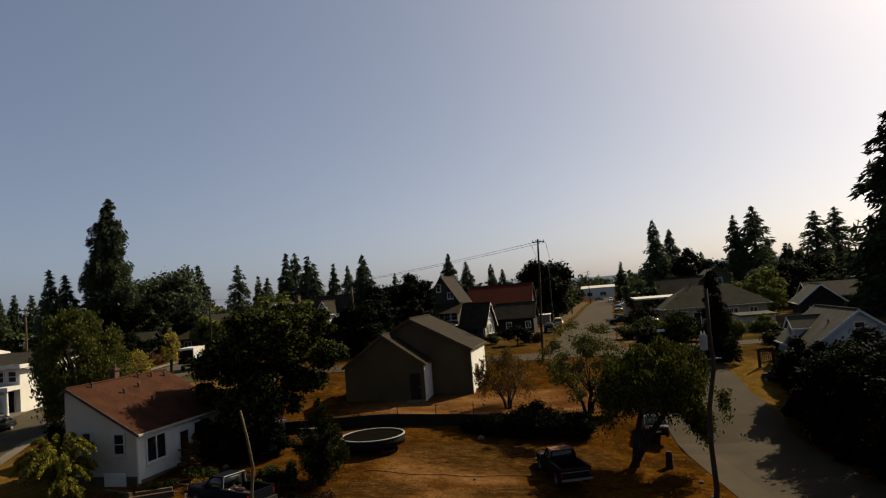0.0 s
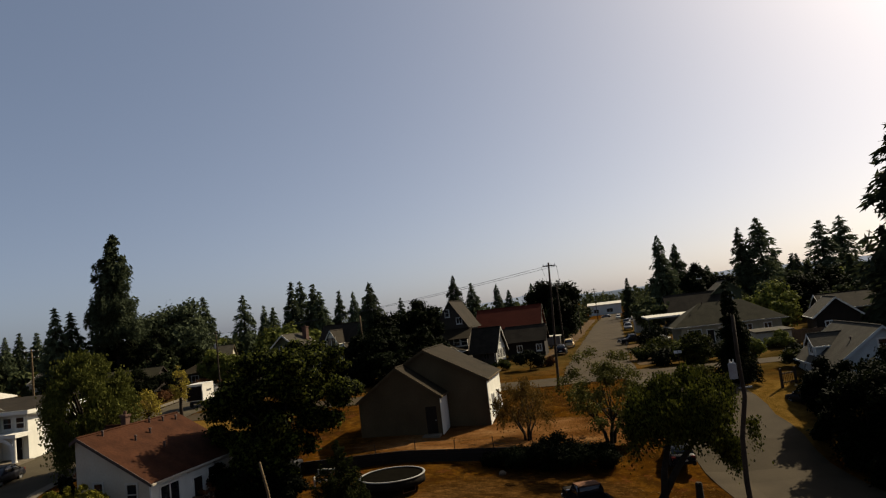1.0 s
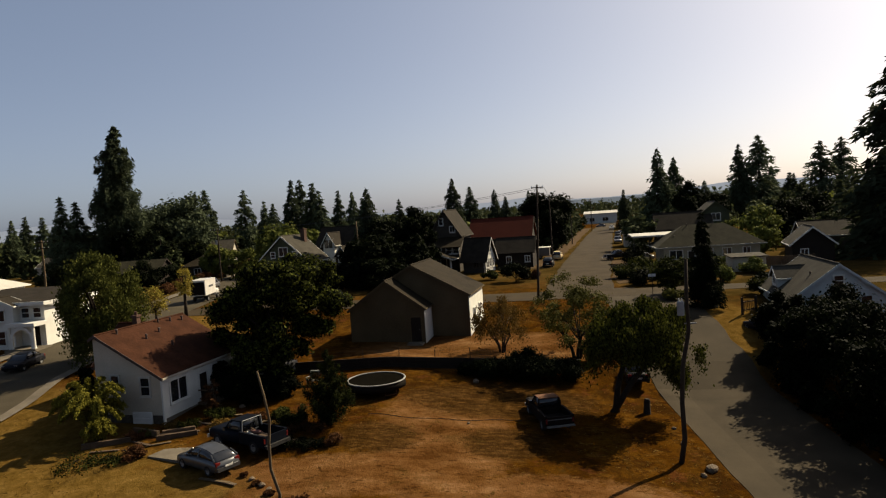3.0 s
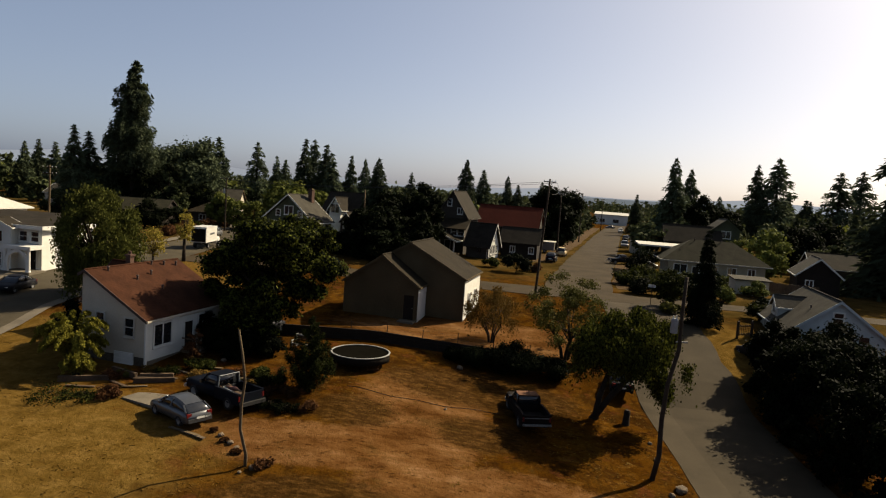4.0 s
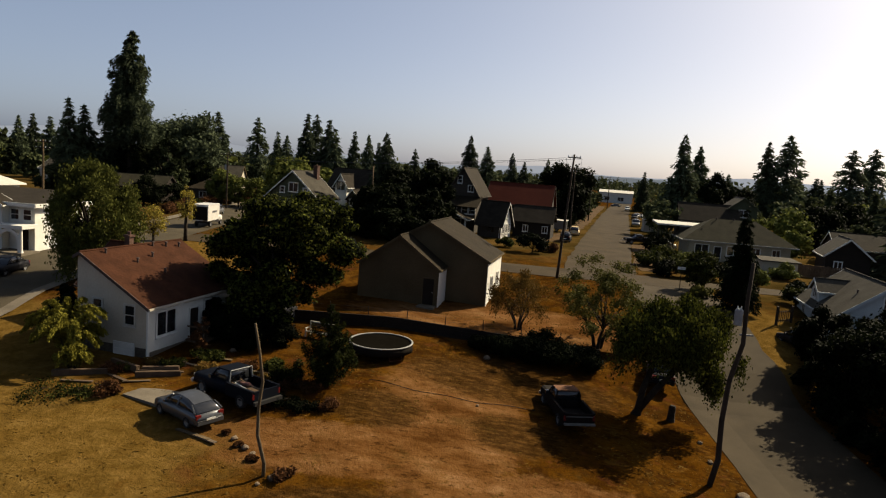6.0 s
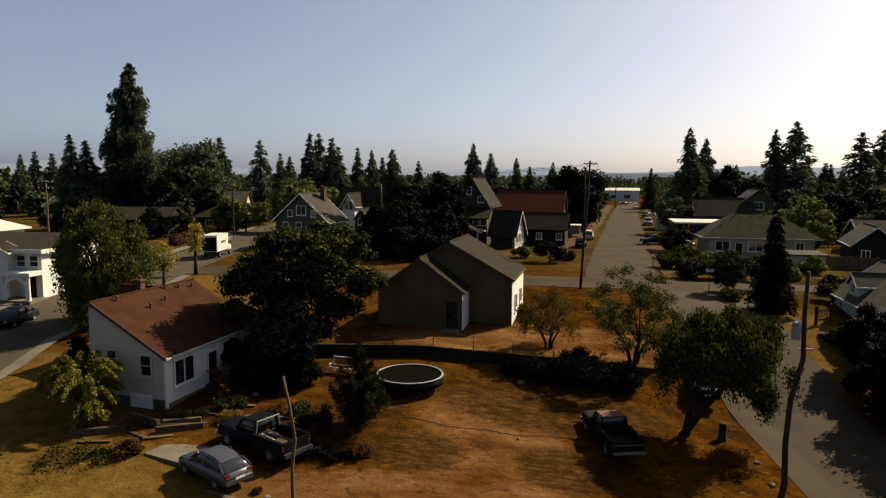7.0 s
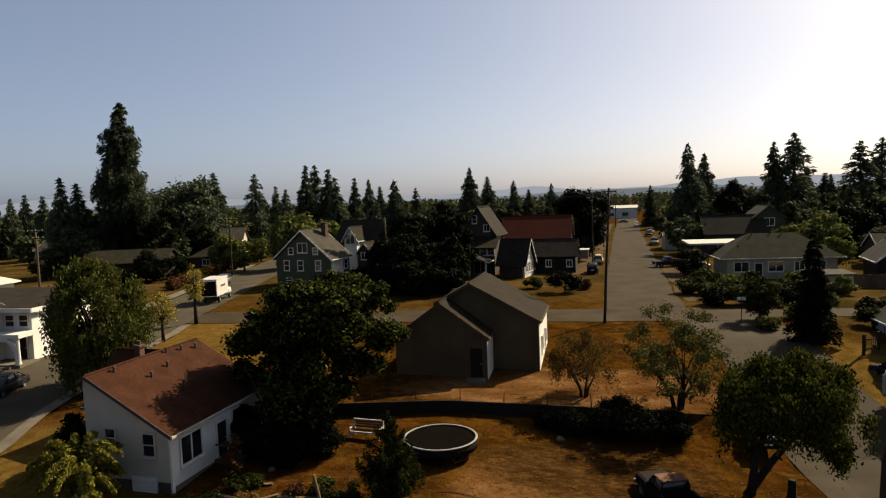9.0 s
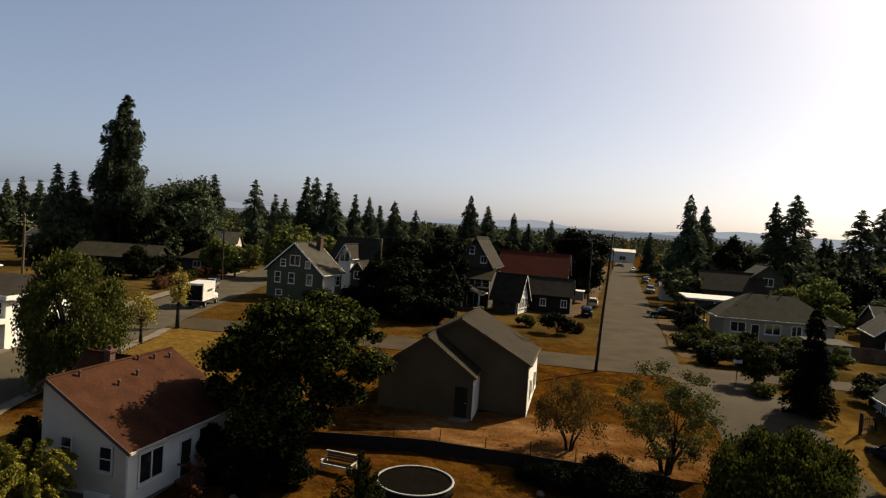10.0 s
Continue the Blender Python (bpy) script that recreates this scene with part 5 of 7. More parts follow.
def arching_shrub(x, y, height, radius, count, label):
    """A feathery shrub: long arching stems, each fringed with small leaves that hang to its tip."""
    t = thing("feathery_shrub", x, y, land(x, y) - 0.05, 0, label, "shrub")
    pts, ways, m = [], [], Mesh()
    stems = 46
    for i in range(stems):
        a, k = float(rng.uniform(0, 2 * math.pi)), float(rng.uniform(0.25, 1.0)) ** 0.6
        reach, top = radius * k, height * float(rng.uniform(0.6, 1.05)) * (1.1 - 0.35 * k)
        s = rng.uniform(0.25, 1.0, count // stems)
        rise = top * (1.9 * s - 0.95 * s ** 2) - 0.35 * height * k * np.maximum(0, s - 0.65) * 2
        wide = 0.05 + 0.12 * (1 - s)
        p = np.stack([math.cos(a) * reach * s ** 1.3, math.sin(a) * reach * s ** 1.3, rise], 1) + rng.normal(size=(len(s), 3)) * wide[:, None]
        p[:, 2] = np.maximum(p[:, 2], 0.1)
        pts.append(p)
        ways.append(np.stack([np.full(len(s), math.cos(a) * 0.5), np.full(len(s), math.sin(a) * 0.5), 0.9 - 1.9 * s], 1))
        if i % 3 == 0:
            m.tube([(0.15 * math.cos(a), 0.15 * math.sin(a), 0), (math.cos(a) * reach * 0.4, math.sin(a) * reach * 0.4, top * 0.72), (math.cos(a) * reach * 0.8, math.sin(a) * reach * 0.8, top * 0.92)], [0.04, 0.025, 0.008], 4)
    part("crown", quads_mesh("crown", leaves(np.concatenate(pts), 0.095, 0.0, np.concatenate(ways), slim=0.4), L_FEATHER), L_FEATHER, t)
    part("stems", m, M_BARK, t)
    return t


arching_shrub(-24.9, 40.2, 4.6, 2.7, 36000, "feathery yellow-green shrub beside the grey house")
arching_shrub(-28.6, 45.0, 2.4, 1.4, 7000, "low feathery yellow-green shrub by the roadside grass")
arching_shrub(-24.0, 38.9, 2.0, 1.2, 6000, "low feathery yellow-green shrub in dry grass")
for x, y, h, r, mt in ((-23.4, 35.4, 0.3, 1.9, L_SHRUB), (-21.7, 35.7, 0.3, 1.2, L_SHRUB), (-20.1, 36.2, 0.9, 0.55, L_RUSSET), (-18.6, 40.6, 0.8, 0.8, L_SHRUB), (-16.4, 40.3, 0.6, 0.9, L_DRY), (-14.2, 39.6, 0.7, 0.9, L_SHRUB), (-12.6, 39.2, 0.6, 0.8, L_DRY),
                       (-19.9, 40.9, 0.5, 0.7, L_DRY), (-17.3, 41.9, 0.9, 0.9, L_SHRUB), (-11.6, 37.2, 0.5, 0.9, L_LANE), (-21.2, 39.9, 0.4, 0.6, L_OLIVE), (-10.4, 36.4, 0.6, 0.9, L_LANE), (-9.2, 36.0, 0.5, 0.9, L_LANE), (-8.1, 36.3, 0.7, 0.7, L_RUSSET)):
    broadleaf("weed_patch", x, y, h, r, 0.01, 1500, 0.06, mt, M_BARK, "low ragged weeds in the littered yard", blobs=16)
broadleaf("russet_shrub", -17.9, 43.3, 2.6, 0.8, 0.2, 2600, 0.07, L_RUSSET, M_BARK, "tall russet dry shrub beside the porch", blobs=22, ball=0.3)
# shrubs added in near-black leaves for the black shade below the crown
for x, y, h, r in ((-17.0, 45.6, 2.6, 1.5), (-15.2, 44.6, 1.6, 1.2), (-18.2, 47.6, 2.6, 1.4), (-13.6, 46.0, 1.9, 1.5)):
    broadleaf("shade_shrub", x, y, h, r, 0.05, 8000, 0.09, L_LANE, M_BARK, "dark shrub added for the shade under the maple", blobs=26, ball=0.3)
# the dense trees on the far side of the lane
for x, y, h, r in ((27.2, 27.5, 7.5, 3.6), (28.2, 33.0, 8.2, 3.9), (27.0, 38.2, 7.4, 3.5), (28.6, 43.0, 8.0, 3.8), (26.9, 47.0, 6.6, 3.0), (29.9, 48.9, 7.2, 3.3), (28.4, 53.2, 5.2, 2.5), (33.0, 50.5, 6.8, 3.4), (26.2, 22.0, 7.0, 3.6)):
    broadleaf("lane_tree", x, y, h, r, 0.3, 11000, 0.145, L_LANE, M_BARK, "dense dark tree beside the lane", blobs=44, ball=0.27)
for x, y, h, r in ((25.0, 24, 2.2, 1.6), (25.1, 27.5, 2.0, 1.6), (24.9, 31, 2.0, 1.6), (25.1, 34, 2.1, 1.6), (25.1, 37, 2.0, 1.6), (24.9, 40, 2.1, 1.6), (25.2, 43, 2.0, 1.6), (25.3, 46, 2.1, 1.6), (25.8, 50, 2.2, 1.6)):
    broadleaf("lane_shrub", x, y, h, r, 0.02, 1800, 0.15, L_LANE, M_BARK, "dark shrub at the edge of the lane", blobs=10)
conifer("garden_fir", 25.9, 64.2, 10.2, 2.3, 12000, 0.17, L_DARK, "dark garden fir near the side street", foot=0.03, ragged=0.2)
broadleaf("garden_tree", 25.0, 72.0, 4.6, 1.9, 0.3, 5500, 0.13, L_SHRUB, M_BARK, "leafy green garden tree by the street corner", blobs=18)
broadleaf("garden_tree", 30.2, 70.5, 3.4, 1.6, 0.2, 2500, 0.16, L_LIGHT, M_BARK, "light green garden shrub", blobs=12)
for x, y, h, r, mt in ((24.6, 81.6, 2.1, 1.7, L_DARK), (27.0, 81.0, 2.3, 1.8, L_SHRUB), (29.4, 80.6, 2.4, 1.8, L_DARK), (31.8, 80.1, 2.2, 1.7, L_DARK), (34.2, 79.8, 2.0, 1.7, L_SHRUB), (29.0, 72.2, 1.4, 1.3, L_OLIVE), (24.2, 68.6, 1.2, 1.1, L_OLIVE), (36.5, 72.0, 2.2, 1.6, L_DARK),
                       (34.0, 68.0, 1.8, 1.5, L_SHRUB), (26.2, 85.2, 1.5, 1.5, L_OLIVE), (24.8, 90.2, 2.2, 1.9, L_SHRUB), (27.2, 88.4, 2.0, 1.9, L_SHRUB), (29.8, 86.6, 1.9, 1.8, L_DARK), (32.2, 85.0, 1.8, 1.7, L_SHRUB), (28.5, 95.5, 2.6, 1.9, L_SHRUB), (31.0, 93.0, 2.2, 1.6, L_LIGHT),
                       (9.6, 94.6, 2.9, 2.0, L_DARK), (12.4, 97.5, 1.6, 1.3, L_RUSSET), (6.0, 99.5, 1.6, 1.2, L_SHRUB), (31.0, 107, 3.0, 2.0, L_DARK), (36.5, 122, 3.2, 2.2, L_DARK),
                       (36.0, 98.0, 1.6, 1.2, L_SHRUB), (41.5, 97.5, 1.8, 1.3, L_LIGHT), (45.0, 96.5, 1.6, 1.2, L_SHRUB), (36.5, 88.0, 2.4, 1.8, L_SHRUB), (41.0, 86.0, 2.2, 1.7, L_LIGHT), (-24, 107, 2.4, 2.0, L_SHRUB), (-20.5, 103, 2.0, 1.8, L_DARK)):
    broadleaf("garden_shrub", x, y, h, r * 1.2, 0.02, 2400, 0.17, mt, M_BARK, "rounded green garden shrub", blobs=12)
for x, y, h, r, mt in ((-50.4, 112, 1.5, 1.8, L_RUSSET), (-51.2, 116, 1.8, 2.0, L_RUSSET), (-51.4, 120, 1.6, 2.0, L_DRY), (-52.0, 124, 2.0, 2.1, L_RUSSET), (-52.6, 128, 1.7, 2.0, L_SHRUB), (-51.5, 133, 1.9, 2.1, L_RUSSET), (-51.9, 141, 2.0, 2.2, L_RUSSET), (-52.0, 147, 2.0, 2.2, L_DRY), (-52.2, 154, 2.2, 2.4, L_RUSSET), (-52.5, 162, 2.2, 2.4, L_RUSSET), (-52.9, 171, 2.3, 2.6, L_DRY), (-53.4, 182, 2.4, 2.8, L_RUSSET)):
    broadleaf("bank_shrub", x, y, h, r, 0.02, 2200, 0.16, mt, M_BARK, "low russet shrub on the bank above the road", blobs=14)
for x, y, h, r in ((-61.5, 126.5, 6.6, 3.2), (-88, 119, 4.0, 3.8), (-96, 126, 5.0, 4.2), (-104, 140, 5.0, 4.5), (-58.6, 123.5, 3.6, 2.8), (-62.5, 119.5, 2.6, 2.6), (-68.0, 119.0, 2.4, 2.6), (-57.0, 128.5, 4.4, 2.8)):
    broadleaf("yard_shrub", x, y, h, r, 0.02, 3000, 0.2, L_DARK, M_BARK, "dark spreading shrub before the low house", blobs=18)
broadleaf("dark_tree", 23.2, 150, 15.0, 6.6, 0.8, 16000, 0.36, L_DARK, M_BARK, "large dark round tree beside the street", blobs=40, ball=0.32)
broadleaf("oak_tree", -70.3, 167, 20.9, 11.6, 0.8, 28000, 0.42, L_FIR, M_BARK, "large round dark green tree beyond the road", blobs=70, ball=0.27)
broadleaf("light_tree", -51.0, 139, 8.2, 2.9, 0.6, 4500, 0.28, L_LIGHT, M_BARK, "light green leafy tree by the road", blobs=18)
broadleaf("light_tree", -37.0, 140, 11.4, 5.2, 0.6, 5500, 0.42, L_LIGHT, M_BARK, "light green leafy tree behind the green house", blobs=26)
broadleaf("light_tree", -31.0, 144, 10.0, 4.2, 0.6, 4000, 0.42, L_LIGHT, M_BARK, "light green leafy tree behind the green house", blobs=22)
broadleaf("light_tree", 60.5, 124, 8.2, 4.0, 0.4, 3500, 0.36, L_LIGHT, M_BARK, "light green garden tree", blobs=20)
broadleaf("light_tree", 53.0, 108, 5.6, 2.8, 0.3, 2500, 0.3, L_LIGHT, M_BARK, "light green garden tree", blobs=16)
for x, y, h, r in ((-65.0, 144.0, 13.0, 4.6), (-73.5, 148.0, 14.5, 5.6), (-58.5, 147.5, 10.0, 3.6), (-8.6, 110, 11.6, 4.6), (-12.9, 118, 11.4, 4.8), (-6.0, 126, 13.0, 5.2), (-11.5, 101, 8.6, 4.2), (-14.6, 104, 8.6, 3.4), (-6.5, 102, 8.0, 3.4), (-4.6, 109, 11.5, 3.4), (69, 130, 9.0, 5.5), (78, 138, 10.5, 6.0), (63, 168, 15.0, 5.2), (74.5, 181, 13.5, 5.6), (88, 150, 10, 6)):
    broadleaf("shade_tree", x, y, h, r, 0.2, 8500, 0.30, L_DARK, M_BARK, "dense dark broadleaf tree among the houses", blobs=48, ball=0.27)

# the upright shrub beside the trampoline
conifer("cone_shrub", -8.7, 39.6, 5.2, 1.75, 22000, 0.075, L_CONE, "dense dark green upright shrub beside the trampoline", foot=0.02, ragged=0.4, droop=-0.45, power=0.75, bulge=0.25)

# dark crowns added to cover yard ground that should lie in shade
for x, y, h, r in ((-14.2, 97.5, 5.0, 2.8), (-10.2, 96.0, 5.6, 3.0), (-6.2, 97.2, 5.0, 2.6), (-17.6, 101.0, 4.4, 2.6)):
    broadleaf("shade_tree", x, y, h, r, 0.05, 6000, 0.24, L_DARK, M_BARK, "dark bushy tree added over the shaded yard among the houses", blobs=34, ball=0.3)

# firs: a few built, then repeated at other sizes
conifer("tall_fir", -73.8, 145.5, 35.6, 8.6, 34000, 0.38, L_FIR, "very tall ragged fir standing above the other trees", foot=0.34, ragged=0.55, droop=0.22, power=0.66, tops=2)
FIR_LABEL = "dark fir tree on the skyline"
firs = [conifer("fir_tree", -84.1, 140, 20.0, 5.4, 4600, 0.54, L_FIR, FIR_LABEL, foot=0.03, ragged=0.24, group="skyline firs"),
        conifer("fir_tree", 81.9, 251, 30.1, 10.0, 6600, 0.74, L_FIR, FIR_LABEL, foot=0.03, ragged=0.25, group="skyline firs"),
        conifer("fir_tree", 111.8, 248, 29.7, 7.2, 4600, 0.66, L_FIR, "thin ragged fir tree on the skyline", foot=0.06, ragged=0.6, group="skyline firs", power=0.7)]
for kind, x, y, h, wide in ((0, -139, 206, 17.9, 1.1), (0, -138.4, 212, 19.1, 1.1), (0, -129, 206, 18.3, 1.2), (0, -82.5, 143, 18.9, 1.2), (0, -79, 146, 17.2, 1.1), (2, -65.4, 210, 22.9, 1.2), (0, -60.4, 215, 19, 1.0),
                            (2, -53.5, 200, 17.6, 1.1), (0, -45.2, 190, 23.7, 0.9), (2, -43.7, 195, 24.1, 1.1), (0, -39, 190, 22.4, 1.1), (0, -36.3, 185, 19.8, 1.2), (0, -33.2, 200, 20.2, 0.9), (1, -30.3, 210, 19.9, 0.8), (0, -25.8, 200, 17.4, 1.0),
                            (1, -14.6, 118, 16.3, 0.95), (2, -18.1, 250, 17.8, 1.0), (1, 3.2, 297, 26.5, 1.0), (0, 11.3, 303, 22.6, 1.3), (1, 21.3, 286, 19.9, 1.0), (0, 21, 230, 15.4, 1.2), (1, 31.7, 250, 17.4, 1.0), (0, 70.8, 260, 15.6, 1.0),
                            (1, 90.2, 257, 26.7, 0.95), (2, 122.2, 254, 33.1, 1.5), (0, 129.8, 260, 20.5, 1.3), (0, 117, 258, 24, 1.3), (1, 104, 262, 17, 1.3), (0, 138, 262, 18, 1.5), (0, 132.9, 249, 17.2, 1.1), (2, 140.4, 244, 28.5, 1.6), (2, 152.5, 251, 30.0, 1.5), (0, -76.9, 207, 23.5, 1.2), (2, 67.0, 95, 30.0, 1.3), (1, 72, 103, 24.0, 0.9),
                            (0, 76, 104, 22.0, 1.0), (1, -20.0, 138, 13.0, 1.0), (0, -118, 193, 14.3, 1.2), (1, -66, 146, 13, 1.1)):
    src = firs[kind]
    ref = (20.0, 30.1, 29.7)[kind]
    copy_at(src, x, y, h / ref, h / ref * wide)

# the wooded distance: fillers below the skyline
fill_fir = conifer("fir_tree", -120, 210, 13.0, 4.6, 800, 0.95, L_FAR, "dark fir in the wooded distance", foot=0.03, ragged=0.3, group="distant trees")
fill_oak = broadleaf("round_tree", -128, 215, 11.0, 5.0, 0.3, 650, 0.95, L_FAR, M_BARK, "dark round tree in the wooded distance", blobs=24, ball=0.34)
fill_oak["group"] = "distant trees"
fill_green = broadleaf("round_tree", -135, 222, 10.0, 4.6, 0.3, 650, 0.9, L_LIGHT, M_BARK, "green round tree in the wooded distance", blobs=24, ball=0.34)
fill_green["group"] = "distant trees"

near_oak = broadleaf("round_tree", -80, 139, 9.0, 4.3, 0.3, 2600, 0.38, L_FAR, M_BARK, "dark round tree among the houses", blobs=34, ball=0.27)
near_oak["group"] = "trees among the houses"
near_green = broadleaf("round_tree", -59.5, 150, 8.2, 3.9, 0.3, 2600, 0.36, L_LIGHT, M_BARK, "green round tree among the houses", blobs=34, ball=0.27)
near_green["group"] = "trees among the houses"


def street_x(y):
    return 16.5 + (y - 83) * 0.254


taken = []
made = 0
while made < 270:
    y = float(rng.uniform(140, 420))
    x = float(rng.uniform(-0.95, 0.95)) * (y + 10)
    if abs(x - street_x(y)) < 13 or abs(x + 43.5 + (y - 150) * 0.045) < 10:
        continue
    if y < 185 and -32 < x < 62 and not (-30 < x < 0):
        continue
    if 60 < x < 115 and 330 < y < 400:
        continue
    if any((x - a) ** 2 + (y - b) ** 2 < 20 for a, b in taken):
        continue
    taken.append((x, y))
    made += 1
    k = float(rng.uniform(0.65, 1.05))
    tree = copy_at((fill_fir, fill_oak, fill_green, fill_oak)[made % 4], x, y, k, k * float(rng.uniform(0.9, 1.35)))
    if -140 < x < -84 and y < 182:               # open ground before the far pale house
        tree.location.x, tree.location.y = x * 1.35, y * 1.35
for x, y in ((-84, 134), (-63, 142), (-68, 150), (-76, 155), (-50, 160), (-52, 140), (-47, 138), (-30, 155), (-22, 150), (-14, 140), (-10, 150),
             (66, 118), (72, 122), (80, 128), (70, 145), (82, 150), (60, 150), (66, 158), (52, 158), (46, 160), (90, 120), (95, 135), (58, 132), (84, 112), (92, 108), (0, 150), (8, 152), (-3, 160), (52, 148), (42, 142)):
    k = float(rng.uniform(0.6, 0.95))
    copy_at((near_oak, near_green, near_oak)[int(x) % 3], x, y, k, k * float(rng.uniform(0.9, 1.3)))


for y, d, k in ((146, -9.5, 0.5), (158, -10.5, 0.6), (172, -9.0, 0.5), (188, -10.0, 0.65), (206, -9.5, 0.6), (228, -10.5, 0.7), (252, -10, 0.7), (280, -10, 0.75), (196, 10.5, 0.5), (232, 11.0, 0.6), (268, 11, 0.65)):
    copy_at(fill_oak, street_x(y) + d, y, k * 0.8, k)


def far_woods():
    """The woods that close the distance: thousands of crowns too far to be told apart, in one mesh."""
    pts, size, way = [], [], []
    for _ in range(2600):
        y = float(rng.uniform(300, 900))
        x = float(rng.uniform(-1.0, 1.0)) * y
        if y < 395 and abs(x - street_x(y)) < 16:
            continue
        h = float(rng.uniform(10.0, 15.0)) + (3.0 if rng.random() < 0.15 else 0)
        n = 26
        f = rng.uniform(0, 0.88, n)
        tall = rng.random() < 0.55
        r = (2.9 * (1 - f) ** 0.8 if tall else 4.3 * np.sqrt(np.maximum(0.05, 1 - (2 * f - 1) ** 2))) * rng.uniform(0.5, 1, n)
        a = rng.uniform(0, 2 * math.pi, n)
        pts.append(np.stack([x + r * np.cos(a), y + r * np.sin(a), 4.0 + f * h], 1))
    pts = np.concatenate(pts)
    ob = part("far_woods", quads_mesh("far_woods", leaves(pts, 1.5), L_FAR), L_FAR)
    return tagged(ob, "dark mixed woods closing the distance", "woods", kind="stuff")


far_woods()


def dry_tufts():
    """Dry grass tufts and weeds over the yard: blades nobody could count, in one mesh."""
    n = 9000
    x, y = rng.uniform(-34, 15.0, n), rng.uniform(22, 71, n)
    keep = np.array([noise.noise((a * 0.16, b * 0.16, 4.0)) + 0.35 * noise.noise((a * 0.7, b * 0.7, 1.0)) > 0.02 for a, b in zip(x, y)])
    keep &= ~((x > -31.5) & (x < -18.5) & (y > 41) & (y < 55)) & ~((x > -11) & (x < 4) & (y > 56) & (y < 69)) & (np.abs(y - WALL_Y) > 0.4)
    x, y = x[keep], y[keep]
    base = np.array([(a, b, land(a, b)) for a, b in zip(x, y)])
    quads = []
    for k in range(3):
        d = rng.normal(size=(len(base), 3)) * (0.10, 0.10, 0)
        h = rng.uniform(0.015, 0.05, (len(base), 1))
        w = rng.normal(size=(len(base), 3)) * (0.035, 0.035, 0)
        p = base + d
        tip = p + h * np.array([0, 0, 1.0]) + rng.normal(size=(len(base), 3)) * (0.06, 0.06, 0)
        quads.append(np.stack([p - w, p + w, tip + w * 0.3, tip - w * 0.3], 1))
    ob = part("dry_grass", quads_mesh("dry_grass", np.concatenate(quads), L_STRAW), L_STRAW)
    return tagged(ob, "straw-coloured dry grass tufts over the yard", "grass", kind="stuff")


dry_tufts()

# ---- vehicles ----


def loft(stations, sides=None):
    """A closed smooth body through cross-sections: (x, low, high, half width, half width at the top)."""
    m = Mesh()
    ring = []
    for x, lo, hi, w, wt in stations:
        d = hi - lo
        right = [(w * 0.90, lo), (w, lo + 0.22 * d), (w, lo + 0.62 * d), (w * 0.35 + wt * 0.65, lo + 0.90 * d), (wt * 0.86, hi)]
        ring.append([(x, a, b) for a, b in right] + [(x, -a, b) for a, b in reversed(right)])
    n = len(ring[0])
    faces = [tuple(range(n)), tuple(reversed(range((len(ring) - 1) * n, len(ring) * n)))]
    for i in range(len(ring) - 1):
        for k in range(n):
            j = (k + 1) % n
            faces.append((i * n + k, (i + 1) * n + k, (i + 1) * n + j, i * n + j))
    return m.add([p for r in ring for p in r], faces)


def wheel(parent, x, y, r=0.33, w=0.22):
    s = 1 if y > 0 else -1
    t = Mesh()
    n = 20
    prof = [(r * 0.62, -w / 2), (r * 0.93, -w / 2), (r, -w / 4), (r, w / 4), (r * 0.93, w / 2), (r * 0.62, w / 2)]
    vs = [(a * math.cos(2 * math.pi * i / n), b, a * math.sin(2 * math.pi * i / n)) for i in range(n) for a, b in prof]
    fs = [(i * 6 + k, i * 6 + (k + 1) % 6, ((i + 1) % n) * 6 + (k + 1) % 6, ((i + 1) % n) * 6 + k) for i in range(n) for k in range(6)]
    t.add(vs, fs)
    wh = part("wheel", t, M_TYRE, parent, smooth=True, at=pose(x, y, r))
    d = Mesh()
    vs = [(0, s * w * 0.30, 0)] + [(r * 0.64 * math.cos(2 * math.pi * i / 14), s * w * 0.42, r * 0.64 * math.sin(2 * math.pi * i / 14)) for i in range(14)]
    d.add(vs, [(0, 1 + i, 1 + (i + 1) % 14) for i in range(14)])
    part("rim", d, M_RIM, wh)
    return wh


